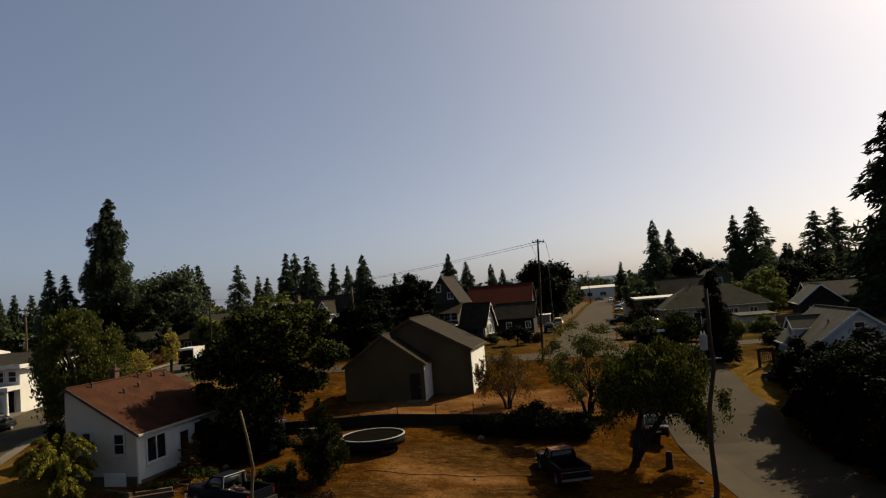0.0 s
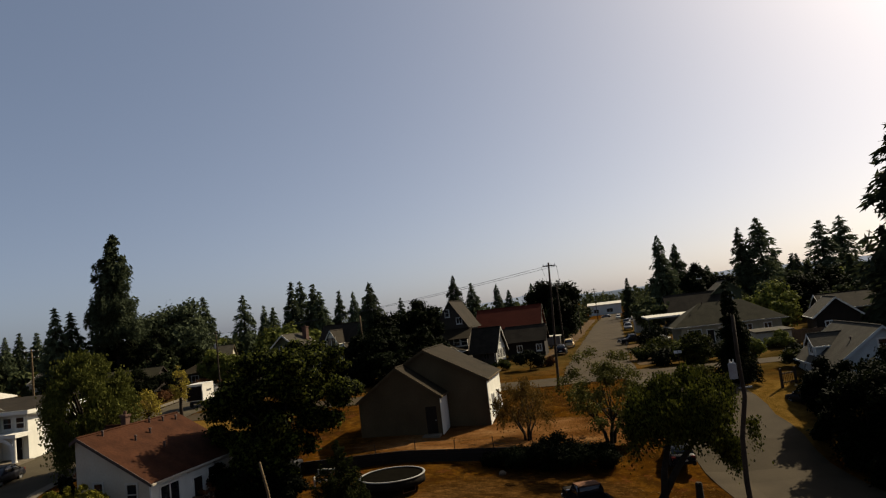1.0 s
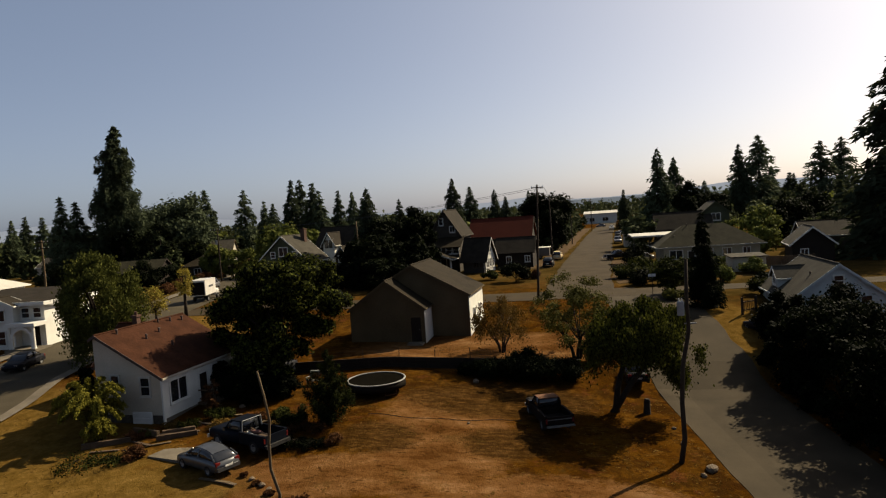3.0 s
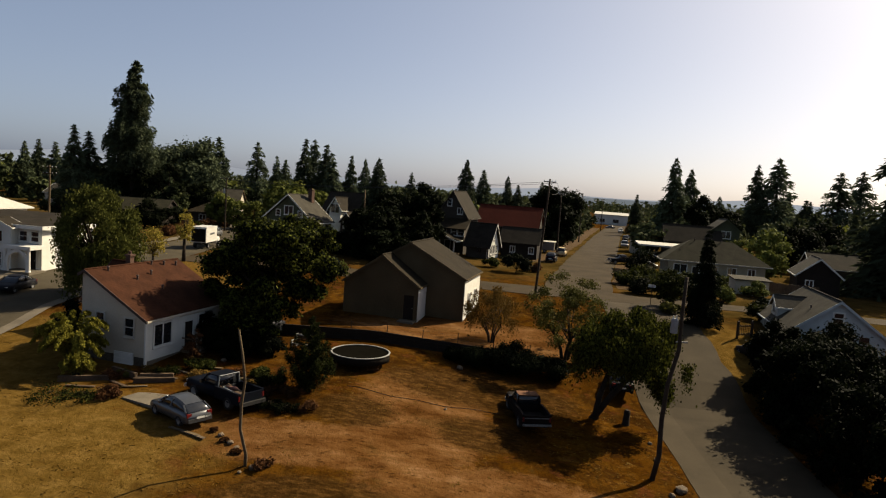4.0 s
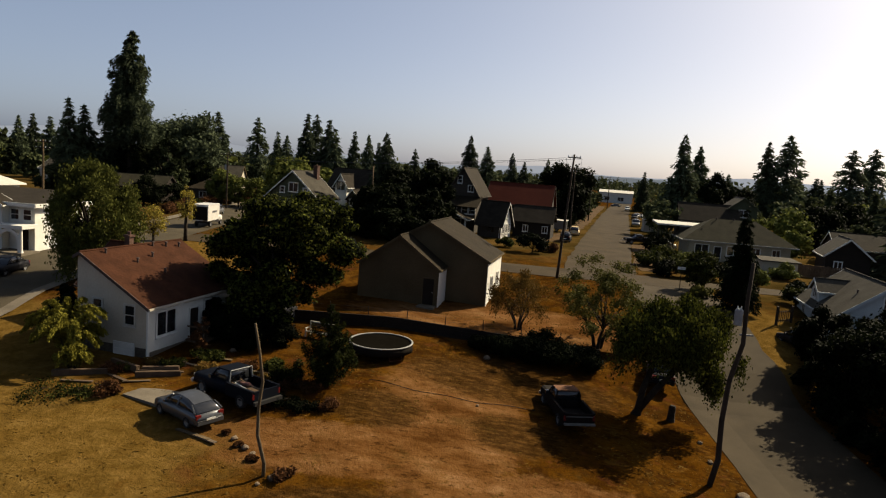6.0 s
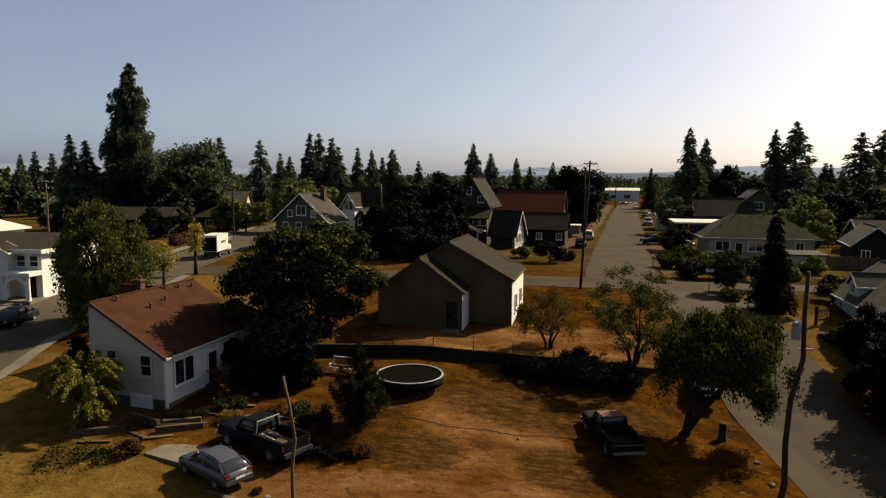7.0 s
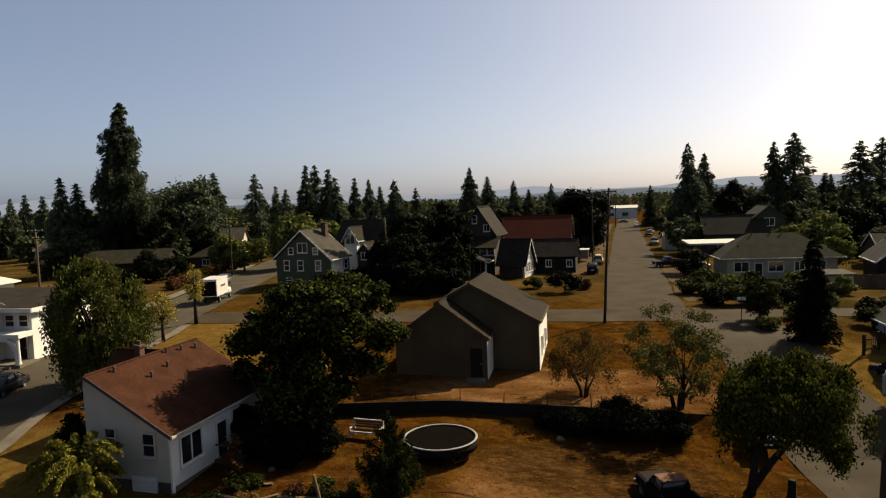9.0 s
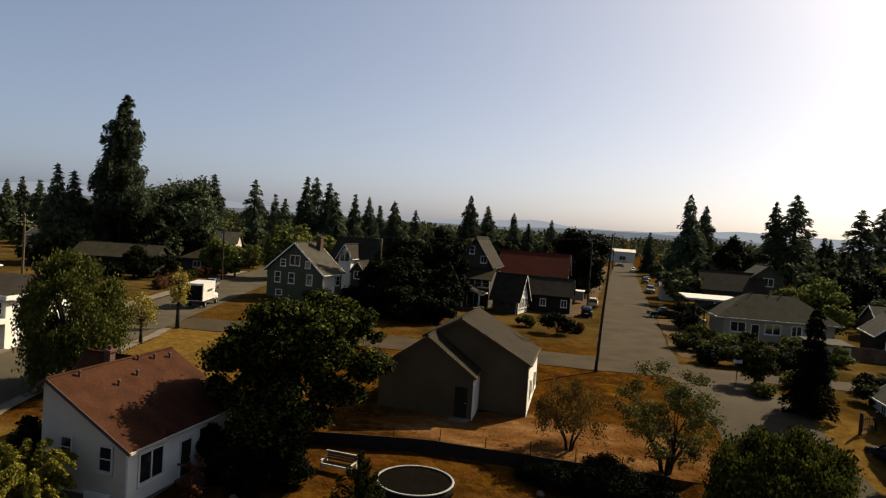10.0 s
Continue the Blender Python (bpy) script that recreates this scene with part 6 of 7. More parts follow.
def car(x, y, turn, paint_mat, label, kind="hatch", z=None, k=1.0, category="car"):
    """A parked car, nose towards its own +x."""
    c = thing("car", x, y, land(x, y) + 0.03 if z is None else z, turn, label, category)
    c.scale = (k, k, k)
    w = 0.89
    hi = {"hatch": 1.47, "sedan": 1.43, "suv": 1.72}[kind]
    belt = 0.93 if kind != "suv" else 1.08
    low = 0.24 if kind != "suv" else 0.34
    hood = belt - 0.10
    b = loft([(2.20, low + 0.16, hood - 0.28, w * 0.72, w * 0.66), (2.10, low + 0.02, hood - 0.12, w * 0.88, w * 0.80), (1.6, low, hood - 0.03, w * 0.98, w * 0.88), (1.0, low, belt - 0.02, w, w * 0.92),
              (-0.5, low, belt, w, w * 0.95), (-1.5, low, belt, w, w * 0.94), (-2.0, low + 0.03, belt - (0.02 if kind != "sedan" else 0.0), w * 0.95, w * 0.88), (-2.16, low + 0.12, belt - 0.2, w * 0.86, w * 0.80)])
    part("body", b, paint_mat, c, smooth=True)
    if kind == "sedan":
        cab = [(1.05, belt - 0.05, belt - 0.02, w * 0.86, w * 0.80), (0.35, belt - 0.05, hi - 0.08, w * 0.88, w * 0.68), (-0.1, belt - 0.05, hi, w * 0.88, w * 0.68), (-0.8, belt - 0.05, hi - 0.04, w * 0.88, w * 0.68), (-1.55, belt - 0.05, belt, w * 0.84, w * 0.74)]
    else:
        cab = [(1.05, belt - 0.05, belt - 0.02, w * 0.86, w * 0.80), (0.35, belt - 0.05, hi - 0.08, w * 0.88, w * 0.68), (-0.2, belt - 0.05, hi, w * 0.88, w * 0.69), (-0.9, belt - 0.05, hi - 0.05, w * 0.88, w * 0.68), (-1.45, belt - 0.05, hi - (0.22 if kind == "hatch" else 0.10), w * 0.86, w * 0.67), (-2.02, belt - 0.05, belt + (0.02 if kind == "hatch" else 0.25), w * 0.82, w * 0.70)]
    part("glasshouse", loft(cab), M_GLASS, c, smooth=True)
    top = cab[1:-1]
    r = Mesh()
    vs = []
    for a, _, h2, _, wt in top:
        vs += [(a, -wt * 0.9, h2 + 0.005), (a, -wt * 0.5, h2 + 0.025), (a, wt * 0.5, h2 + 0.025), (a, wt * 0.9, h2 + 0.005)]
    n = len(top)
    r.add(vs + [(p[0], p[1], p[2] - 0.05) for p in vs],
          [(4 * i + q, 4 * i + 4 + q, 4 * i + 5 + q, 4 * i + 1 + q) for i in range(n - 1) for q in range(3)] +
          [(4 * n + 4 * i + q, 4 * n + 4 * i + 1 + q, 4 * n + 4 * i + 5 + q, 4 * n + 4 * i + 4 + q) for i in range(n - 1) for q in range(3)])
    part("roof", r, paint_mat, c, smooth=True)
    for s in (1, -1):
        for j, (a0, z0, w0, a1, z1, w1) in enumerate(((1.02, belt, 0.83, 0.36, hi - 0.07, 0.66), (-0.35, belt, 0.885, -0.42, hi - 0.02, 0.69), (cab[-1][0] + 0.03, belt, 0.80, cab[-2][0] - 0.02, cab[-2][2], 0.67))):
            m = Mesh()
            m.tube([(a0, s * w0 * w / 0.89, z0), (a1, s * w1 * w / 0.89, z1)], [0.05, 0.045], 5)
            part("pillar", m, paint_mat, c)
        for px_ in (1.38, -1.32):
            wheel(c, px_, s * (w - 0.10), 0.325 if kind != "suv" else 0.37)
        m = Mesh()
        m.box(0.62, 0.80, min(s * 0.86, s * 1.02), max(s * 0.86, s * 1.02), belt, belt + 0.13)
        part("wing_mirror", m, paint_mat, c)
        m = Mesh()
        m.box(-2.15, -2.0, min(s * 0.52, s * 0.80), max(s * 0.52, s * 0.80), belt - 0.30, belt - 0.06)
        part("tail_lamp", m, M_TAIL, c)
        m = Mesh()
        m.box(2.06, 2.15, min(s * 0.45, s * 0.70), max(s * 0.45, s * 0.70), hood - 0.30, hood - 0.17)
        part("headlamp", m, M_CHROME, c)
    m = Mesh()
    m.box(-2.24, -2.02, -w * 0.86, w * 0.86, low + 0.10, low + 0.32)
    part("rear_bumper", m, paint_mat, c)
    m = Mesh()
    m.box(-2.255, -2.24, -0.26, 0.26, low + 0.30, low + 0.42)
    part("plate", m, M_WHITE_WALL, c)
    return c


def pickup(x, y, turn, paint_mat, label, z=None, old=False, load=False):
    """A pickup truck with an open bed, nose towards its own +x."""
    c = thing("pickup_truck", x, y, land(x, y) + 0.03 if z is None else z, turn, label, "truck")
    w = 0.95
    hood = 1.12 if old else 1.08
    part("body", loft([(2.70, 0.52, 0.98, w * 0.80, w * 0.74), (2.58, 0.42, hood - 0.05, w * 0.94, w * 0.86), (1.4, 0.40, hood, w, w * 0.90), (0.9, 0.40, hood + 0.05, w, w * 0.93), (-0.35, 0.40, hood + 0.05, w, w * 0.93)]), paint_mat, c, smooth=not old)
    cab = [(1.15, hood, hood + 0.06, w * 0.84, w * 0.80), (0.62, hood, 1.70, w * 0.88, w * 0.74), (-0.18, hood, 1.74, w * 0.88, w * 0.75), (-0.36, hood, 1.66, w * 0.88, w * 0.75)]
    part("glasshouse", loft(cab), M_GLASS, c, smooth=True)
    m = Mesh()
    m.slab([(0.72, -0.68, 1.73), (-0.38, -0.70, 1.77), (-0.38, 0.70, 1.77), (0.72, 0.68, 1.73)], 0.06)
    part("cab_roof", m, M_RUST if old else paint_mat, c, "rust-brown cab roof" if old else "")
    for s in (1, -1):
        for a0, z0, a1, z1 in ((1.12, hood + 0.03, 0.64, 1.70), (-0.34, hood, -0.34, 1.70)):
            q = Mesh()
            q.tube([(a0, s * 0.80, z0), (a1, s * 0.69, z1)], [0.06, 0.05], 5)
            part("pillar", q, paint_mat, c)
        q = Mesh()
        q.box(-2.62, -0.36, min(s * w, s * (w - 0.10)), max(s * w, s * (w - 0.10)), 0.45, 1.12)
        q.box(-2.62, -0.36, min(s * (w + 0.02), s * (w - 0.14)), max(s * (w + 0.02), s * (w - 0.14)), 1.12, 1.18)
        part("bed_side", q, paint_mat, c)
        for px_ in (1.75, -1.65):
            wheel(c, px_, s * (w - 0.10), 0.38, 0.26)
        q = Mesh()
        q.box(-2.66, -2.60, min(s * 0.80, s * 0.93), max(s * 0.80, s * 0.93), 0.72, 1.02)
        part("tail_lamp", q, M_TAIL, c)
        q = Mesh()
        q.box(0.75, 0.95, min(s * 0.9, s * 1.10), max(s * 0.9, s * 1.10), 1.15, 1.34)
        part("wing_mirror", q, M_GLASS, c)
        q = Mesh()
        q.box(2.62, 2.72, min(s * 0.55, s * 0.80), max(s * 0.55, s * 0.80), 0.75, 0.93)
        part("headlamp", q, M_CHROME, c)
    q = Mesh()
    q.box(-2.6, -0.36, -w + 0.1, w - 0.1, 0.55, 0.62)
    part("bed_floor", q, M_DARK_WALL, c)
    q = Mesh()
    q.box(-2.66, -2.56, -w + 0.10, w - 0.10, 0.52, 1.13)
    part("tailgate", q, paint_mat, c)
    q = Mesh()
    q.box(-2.88, -2.70, -w * 0.98, w * 0.98, *((0.50, 0.60) if old else (0.42, 0.62)))
    q.box(-2.80, -2.66, -w * 0.5, w * 0.5, 0.51, 0.56)
    part("rear_bumper", q, M_RIM_DARK if old else M_RIM if not load else M_TYRE, c, "dull rear bumper")
    if old:
        q = Mesh()
        q.box(-2.675, -2.66, -w * 0.86, w * 0.86, 0.93, 0.99)
        part("tailgate_strip", q, M_RIM_DARK, c, "pale strip across the tailgate")
    if load:
        for j, (a, b2, ln, tilt, mt) in enumerate(((-1.2, 0.3, 1.3, 0.25, M_TRIM), (-1.0, -0.1, 1.1, 0.4, M_WOOD), (-1.6, -0.35, 0.9, 0.15, M_STONE), (-0.9, 0.5, 0.8, 0.5, M_WOOD))):
            q = Mesh()
            q.tube([(a - ln * 0.5, b2 - 0.2, 0.66), (a + ln * 0.5, b2 + 0.15, 0.72 + ln * tilt)], [0.06, 0.05], 5)
            part("loose_pole", q, mt, c)
        q = Mesh()
        q.box(-2.2, -1.5, 0.15, 0.75, 0.62, 0.98)
        part("crate", q, M_WOOD, c)
        for y in (-0.78, 0.78):
            part("rack_post", Mesh().tube([(-0.5, y, 1.12), (-0.5, y * 0.92, 1.78)], [0.03, 0.03], 6), M_CAN, c)
        part("rack_bar", Mesh().tube([(-0.5, -0.72, 1.78), (-0.5, 0.72, 1.78)], [0.03, 0.03], 6), M_CAN, c)
        part("bundled_cloth", Mesh().tube([(-1.1, -0.35, 0.75), (-0.95, -0.1, 0.95), (-0.85, 0.2, 1.02), (-0.7, 0.35, 1.2)], [0.08, 0.14, 0.13, 0.05], 8), M_CLOTH, c, "faded pinkish cloth", smooth=True)
    q = Mesh()
    q.box(2.68, 2.84, -w * 0.96, w * 0.96, 0.42, 0.62)
    part("front_bumper", q, M_RIM if old else M_CHROME, c)
    return c


def box_truck(x, y, turn):
    c = thing("box_truck", x, y, land(x, y) + 0.08, turn, "white box truck with a brown rear door on the road", "truck")
    w = 1.15
    b = Mesh()
    b.box(-3.6, 1.3, -w, w, 0.95, 3.15)
    part("cargo_box", b, P_WHITE, c)
    b = Mesh()
    b.box(-3.62, 1.32, -w - 0.02, w + 0.02, 3.15, 3.27)
    part("roof_edge", b, P_WHITE, c)
    b = Mesh()
    b.box(-1.9, 0.1, -w - 0.012, -w - 0.002, 2.05, 2.35)
    part("side_mark", b, P_GREY, c, "dark plain bar on the side")
    b = Mesh()
    b.box(-3.66, -3.605, -w * 0.9, w * 0.9, 1.05, 3.0)
    rd = part("roller_door", b, P_BROWN, c, "brown roller door")
    for i in range(6):
        part("door_slat", Mesh().box(-3.69, -3.66, -w * 0.86, w * 0.86, 1.1 + i * 0.31, 1.36 + i * 0.31), P_BROWN, rd)
    part("cab", loft([(3.2, 0.55, 1.25, w * 0.80, w * 0.76), (3.05, 0.5, 1.45, w * 0.90, w * 0.84), (2.45, 0.5, 1.55, w * 0.92, w * 0.86), (1.4, 0.5, 1.6, w * 0.92, w * 0.88)]), P_WHITE, c, smooth=True)
    part("glasshouse", loft([(2.5, 1.5, 1.56, w * 0.84, w * 0.8), (2.05, 1.5, 2.25, w * 0.86, w * 0.74), (1.4, 1.5, 2.32, w * 0.86, w * 0.76)]), M_GLASS, c, smooth=True)
    r = Mesh()
    r.slab([(2.1, -0.82, 2.28), (1.38, -0.84, 2.36), (1.38, 0.84, 2.36), (2.1, 0.82, 2.28)], 0.06)
    part("cab_roof", r, P_WHITE, c)
    f = Mesh()
    f.box(-3.6, 2.6, -0.5, 0.5, 0.6, 0.95)
    part("chassis", f, M_TYRE, c)
    for s in (1, -1):
        for a in (2.35, -2.2):
            wheel(c, a, s * (w - 0.18), 0.42, 0.3)
    return c


car(-15.0, 34.1, 143, P_SILVER, "silver-grey hatchback car parked on the dry yard", "hatch", k=0.95)
pickup(-13.5, 37.0, 146, P_NAVY, "dark blue pickup truck with clutter in its open bed", load=True)
pickup(5.9, 40.9, 98, P_BROWN, "old dark brown pickup truck under the tree shade", old=True)
car(-15.2, 50.9, 72, P_BLACK, "black car parked in shade behind the maple", "suv")
car(14.4, 49.6, 80, P_BLACK, "black car half hidden under the leaning tree", "sedan")
car(28.4, 56.8, 100, P_BLACK, "dark car in the shade beside the lane", "sedan")
car(-40.4, 57.0, 272, P_BLACK, "black car parked at the kerb of the road", "sedan")
box_truck(-38.2, 98.0, 92)
car(-43.6, 116, 275, P_GREY, "dark grey car driving on the road", "suv")
car(21.6, 128.5, 76, P_CREAM, "cream-coloured car parked by the street edge", "suv")
car(17.6, 114.5, 76, P_BLACK, "black car parked on the verge", "suv")
car(44.0, 168.0, 256, P_GREY, "dark grey van parked along the street", "suv", k=1.1)
car(52.5, 201.0, 256, P_BLACK, "black car parked along the street", "suv")
car(56.5, 213.0, 240, P_GREY, "dark car parked along the street", "sedan")
car(66.0, 262.0, 256, P_WHITE, "white car parked far down the street", "suv")
car(69.5, 296.0, 170, P_GREY, "dark car before the far shop", "sedan")
pickup(31.5, 119.5, 190, P_BLACK, "black pickup truck parked by the carport")
car(34.0, 113.5, 185, P_GREY, "dark car parked under the carport edge", "sedan")
car(46.5, 93.0, 10, P_NAVY, "dark blue car by the grey-roofed garage", "sedan")


def camper(x, y, turn):
    c = thing("camper_shell", x, y, land(x, y) + 0.05, turn, "white-roofed camper trailer parked by the outbuilding", "trailer")
    b = Mesh()
    b.box(-1.9, 1.9, -1.0, 1.0, 0.55, 2.2)
    part("body", b, P_GREY, c)
    b = Mesh()
    b.slab([(-2.1, -1.15, 2.3), (2.1, -1.15, 2.3), (2.1, 1.15, 2.42), (-2.1, 1.15, 2.42)], 0.12)
    part("roof", b, M_ROOF_WHITE, c, "bright white roof")
    for s in (1, -1):
        wheel(c, 0.0, s * 0.9, 0.34)
    return c


camper(19.0, 134.0, -14)

# ---- poles and wires ----


def utility_pole(x, y, height, lean, label, arms=1, transformer=False, mat=None, r=0.16, turn=0, lamp=False, crook=0.02, reach=0.95):
    p = thing("utility_pole", x, y, land(x, y), turn, label, "pole")
    m = Mesh()
    n = 6
    m.tube([(lean[0] * (i / n) + crook * math.sin(i * 1.9), lean[1] * (i / n) + crook * math.cos(i * 2.3), -0.6 + (height + 0.6) * i / n) for i in range(n + 1)], [r * (1.15 - 0.45 * i / n) for i in range(n + 1)], 9)
    part("pole", m, mat or M_POLE, p, smooth=True)
    for k in range(arms):
        z = height - 0.35 - 0.9 * k
        a = Mesh()
        a.box(lean[0] - reach, lean[0] + reach, lean[1] - 0.20, lean[1] - 0.08, z - 0.06, z + 0.06)
        arm = part("crossarm", a, M_POLE, p)
        for s in (-reach * 0.9, -reach * 0.35, reach * 0.35, reach * 0.9):
            i = Mesh()
            i.tube([(lean[0] + s, lean[1] - 0.14, z + 0.06), (lean[0] + s, lean[1] - 0.14, z + 0.22)], [0.05, 0.035], 6)
            part("insulator", i, M_METAL, arm)
    if transformer:
        tz = height - 3.3
        f = tz / height
        b = Mesh()
        b.tube([(lean[0] * f - 0.34, lean[1] * f - 0.1, tz), (lean[0] * f - 0.34, lean[1] * f - 0.1, tz + 0.78), (lean[0] * f - 0.34, lean[1] * f - 0.1, tz + 0.86)], [0.21, 0.21, 0.14], 14)
        tr = part("transformer", b, M_CAN, p, "pale grey can transformer", smooth=False)
        for s in (-0.09, 0.09):
            i = Mesh()
            i.tube([(lean[0] * f - 0.34 + s, lean[1] * f - 0.1, tz + 0.86), (lean[0] * f - 0.34 + s, lean[1] * f - 0.1, tz + 1.02)], [0.045, 0.03], 6)
            part("bushing", i, M_TRIM, tr)
        b = Mesh()
        b.box(lean[0] * f - 0.16, lean[0] * f + 0.55, lean[1] * f - 0.12, lean[1] * f - 0.04, tz - 0.55, tz - 0.47)
        part("bracket", b, M_RIM, p)
    if lamp:
        b = Mesh()
        b.tube([(lean[0], lean[1], height - 1.5), (lean[0] - 1.6, lean[1], height - 1.0)], [0.04, 0.04], 6)
        b.box(lean[0] - 2.1, lean[0] - 1.5, lean[1] - 0.14, lean[1] + 0.14, height - 1.06, height - 0.92)
        part("lamp_arm", b, M_METAL, p)
    return p


def wires(a, b, sag, offs, label):
    """Cables from pole head a to pole head b."""
    t = thing("power_line", 0, 0, 0, 0, label, "cable")
    for dx, dz in offs:
        m = Mesh()
        pts = []
        for i in range(13):
            f = i / 12
            p = Vector(a).lerp(Vector(b), f)
            pts.append((p.x + dx, p.y, p.z + dz - sag * 4 * f * (1 - f)))
        m.tube(pts, [0.018] * 13, 4)
        part("cable", m, M_WIRE, t)
    return t


utility_pole(12.85, 35.2, 12.2, (1.1, 0.2), "dark leaning utility pole with a pale transformer", arms=0, transformer=True, r=0.14, crook=0.13)
utility_pole(-9.6, 29.1, 6.9, (-0.45, 0.2), "thin bleached wooden pole with peeling bark", arms=0, mat=M_POLE_PALE, r=0.08, crook=0.2)
utility_pole(9.9, 73.3, 13.6, (0.7, 0), "tall dark utility pole at the street corner", arms=1, r=0.14, turn=-10, reach=0.7)
utility_pole(-46.8, 130, 10.9, (0, 0), "utility pole with crossarm and transformer beside the road", arms=1, turn=10, transformer=True, reach=1.4)
utility_pole(-60.5, 94, 11.0, (0, 0), "pale utility pole behind the white house", arms=2, turn=20, mat=M_POLE_PALE)
utility_pole(20.5, 128, 12.5, (0, 0), "utility pole along the street", arms=1, turn=-14)
utility_pole(34.0, 178, 13.0, (0, 0), "utility pole along the street", arms=2, turn=-14)
utility_pole(58.0, 262, 13.0, (0, 0), "utility pole far along the street", arms=2, turn=-14)
utility_pole(-15.2, 106, 10.5, (0, 0), "bare grey pole among dark trees", arms=0, mat=M_POLE_PALE)
wires((10.6, 73.3, 16.9), (-46.8, 130, 14.5), 1.0, ((-0.85, 0.0), (0.85, 0.0)), "overhead cables crossing above the houses")
wires((10.6, 73.3, 16.9), (20.5, 128, 16.3), 0.7, ((-0.85, 0), (0.85, 0)), "overhead cables along the street")
wires((20.5, 128, 16.3), (34.0, 178, 16.8), 0.7, ((-0.85, 0), (0.85, 0)), "overhead cables along the street")
wires((34.0, 178, 16.8), (58.0, 262, 16.8), 1.0, ((-0.85, 0), (0.85, 0)), "overhead cables along the street")

# ---- things in the yards ----


def trampoline(x, y):
    t = thing("trampoline", x, y, land(x, y), 8, "round trampoline with a white padded rim and black mat", "trampoline")
    m = Mesh()
    m.disc((0, 0, 0.80), 2.12, 0.02, 44)
    part("mat", m, M_MESH, t)
    m = Mesh()
    n = 44
    vs, fs = [], []
    for i in range(n):
        a = 2 * math.pi * i / n
        for r, h in ((2.10, 0.88), (2.13, 0.91), (2.23, 0.91), (2.26, 0.88), (2.23, 0.84), (2.13, 0.84)):
            vs.append((r * math.cos(a), r * math.sin(a), h))
    for i in range(n):
        for k in range(6):
            fs.append((i * 6 + k, ((i + 1) % n) * 6 + k, ((i + 1) % n) * 6 + (k + 1) % 6, i * 6 + (k + 1) % 6))
    m.add(vs, fs)
    part("rim_pad", m, M_PAD, t, "white padded rim", smooth=True)
    # made-up band: a solid ring in place of the shade under the rim
    vs, fs = [], []
    for i in range(n):
        a, w = 2 * math.pi * i / n, 0.03 * math.sin(i * 2.3)
        vs += [((r + w * (1 - h)) * math.cos(a), (r + w * (1 - h)) * math.sin(a), h) for r, h in ((2.20, 0.84), (2.24, 0.34), (2.22, 0.34), (2.18, 0.84))]
    for i in range(n):
        for k in range(4):
            fs.append((i * 4 + k, ((i + 1) % n) * 4 + k, ((i + 1) % n) * 4 + (k + 1) % 4, i * 4 + (k + 1) % 4))
    part("rim_shade_band", Mesh().add(vs, fs), M_RIM_SHADE, t, "dark band added for the shade below the rim", smooth=True)
    for i in range(4):
        a = 2 * math.pi * (i + 0.3) / 4
        leg = Mesh()
        p = [Vector((2.16 * math.cos(a + d), 2.16 * math.sin(a + d), h)) for d, h in ((-0.22, 0.84), (-0.22, 0.05), (0.22, 0.05), (0.22, 0.84))]
        leg.tube(p, [0.028] * 4, 6)
        part("leg", leg, M_RUST, t)
    return t


def bench(x, y, turn):
    t = thing("bench", x, y, land(x, y), turn, "wooden garden bench with white rails and dark slats", "bench")
    for k in range(3):
        m = Mesh()
        m.box(-0.95, 0.95, -0.42 + k * 0.17, -0.28 + k * 0.17, 0.42, 0.46)
        part("seat_slat", m, M_WOOD, t)
    for k in range(3):
        m = Mesh()
        m.box(-0.95, 0.95, 0.16 + k * 0.03, 0.19 + k * 0.03, 0.55 + k * 0.15, 0.67 + k * 0.15)
        part("back_slat", m, M_WOOD, t)
    m = Mesh()
    m.box(-1.05, 1.05, 0.22, 0.30, 0.98, 1.06)
    part("top_rail", m, M_TRIM_DULL, t)
    m = Mesh()
    m.box(-1.05, 1.05, -0.50, -0.43, 0.36, 0.47)
    part("front_rail", m, M_TRIM_DULL, t)
    for x_ in (-1.0, 1.0):
        for y_, h in ((-0.45, 0.62), (0.24, 1.02)):
            m = Mesh()
            m.box(x_ - 0.04, x_ + 0.04, y_ - 0.04, y_ + 0.04, 0, h)
            part("leg", m, M_TRIM_DULL, t)
        m = Mesh()
        m.box(x_ - 0.05, x_ + 0.05, -0.5, 0.28, 0.62, 0.67)
        part("armrest", m, M_TRIM_DULL, t)
    return t


def stump(x, y):
    t = thing("tree_stump", x, y, land(x, y), 0, "upright dark cut log standing in dry grass", "stump")
    m = Mesh()
    m.tube([(0, 0, -0.2), (0.02, 0, 0.4), (0.05, 0.02, 0.95), (0.06, 0.02, 1.06)], [0.29, 0.23, 0.22, 0.17], 10)
    part("log", m, M_BARK, t)
    return t


def stone(x, y, s, sink=0.3):
    m = Mesh()
    bm = bmesh.new()
    bmesh.ops.create_icosphere(bm, subdivisions=2, radius=1)
    for v in bm.verts:
        v.co *= 1 + 0.35 * noise.noise(v.co * 1.3 + Vector((x, y, 0)))
    me = bpy.data.meshes.new("stone")
    bm.to_mesh(me)
    bm.free()
    me.materials.append(M_STONE)
    ob = new("stone", me)
    ob.matrix_basis = pose(x, y, land(x, y) + s * (0.6 - sink), 0, 0, float(rng.uniform(0, 360))) @ Matrix.Diagonal((s, s * 0.8, s * 0.6, 1))
    return tagged(ob, "pale rough stone lying in dry grass", "stone", "stones")


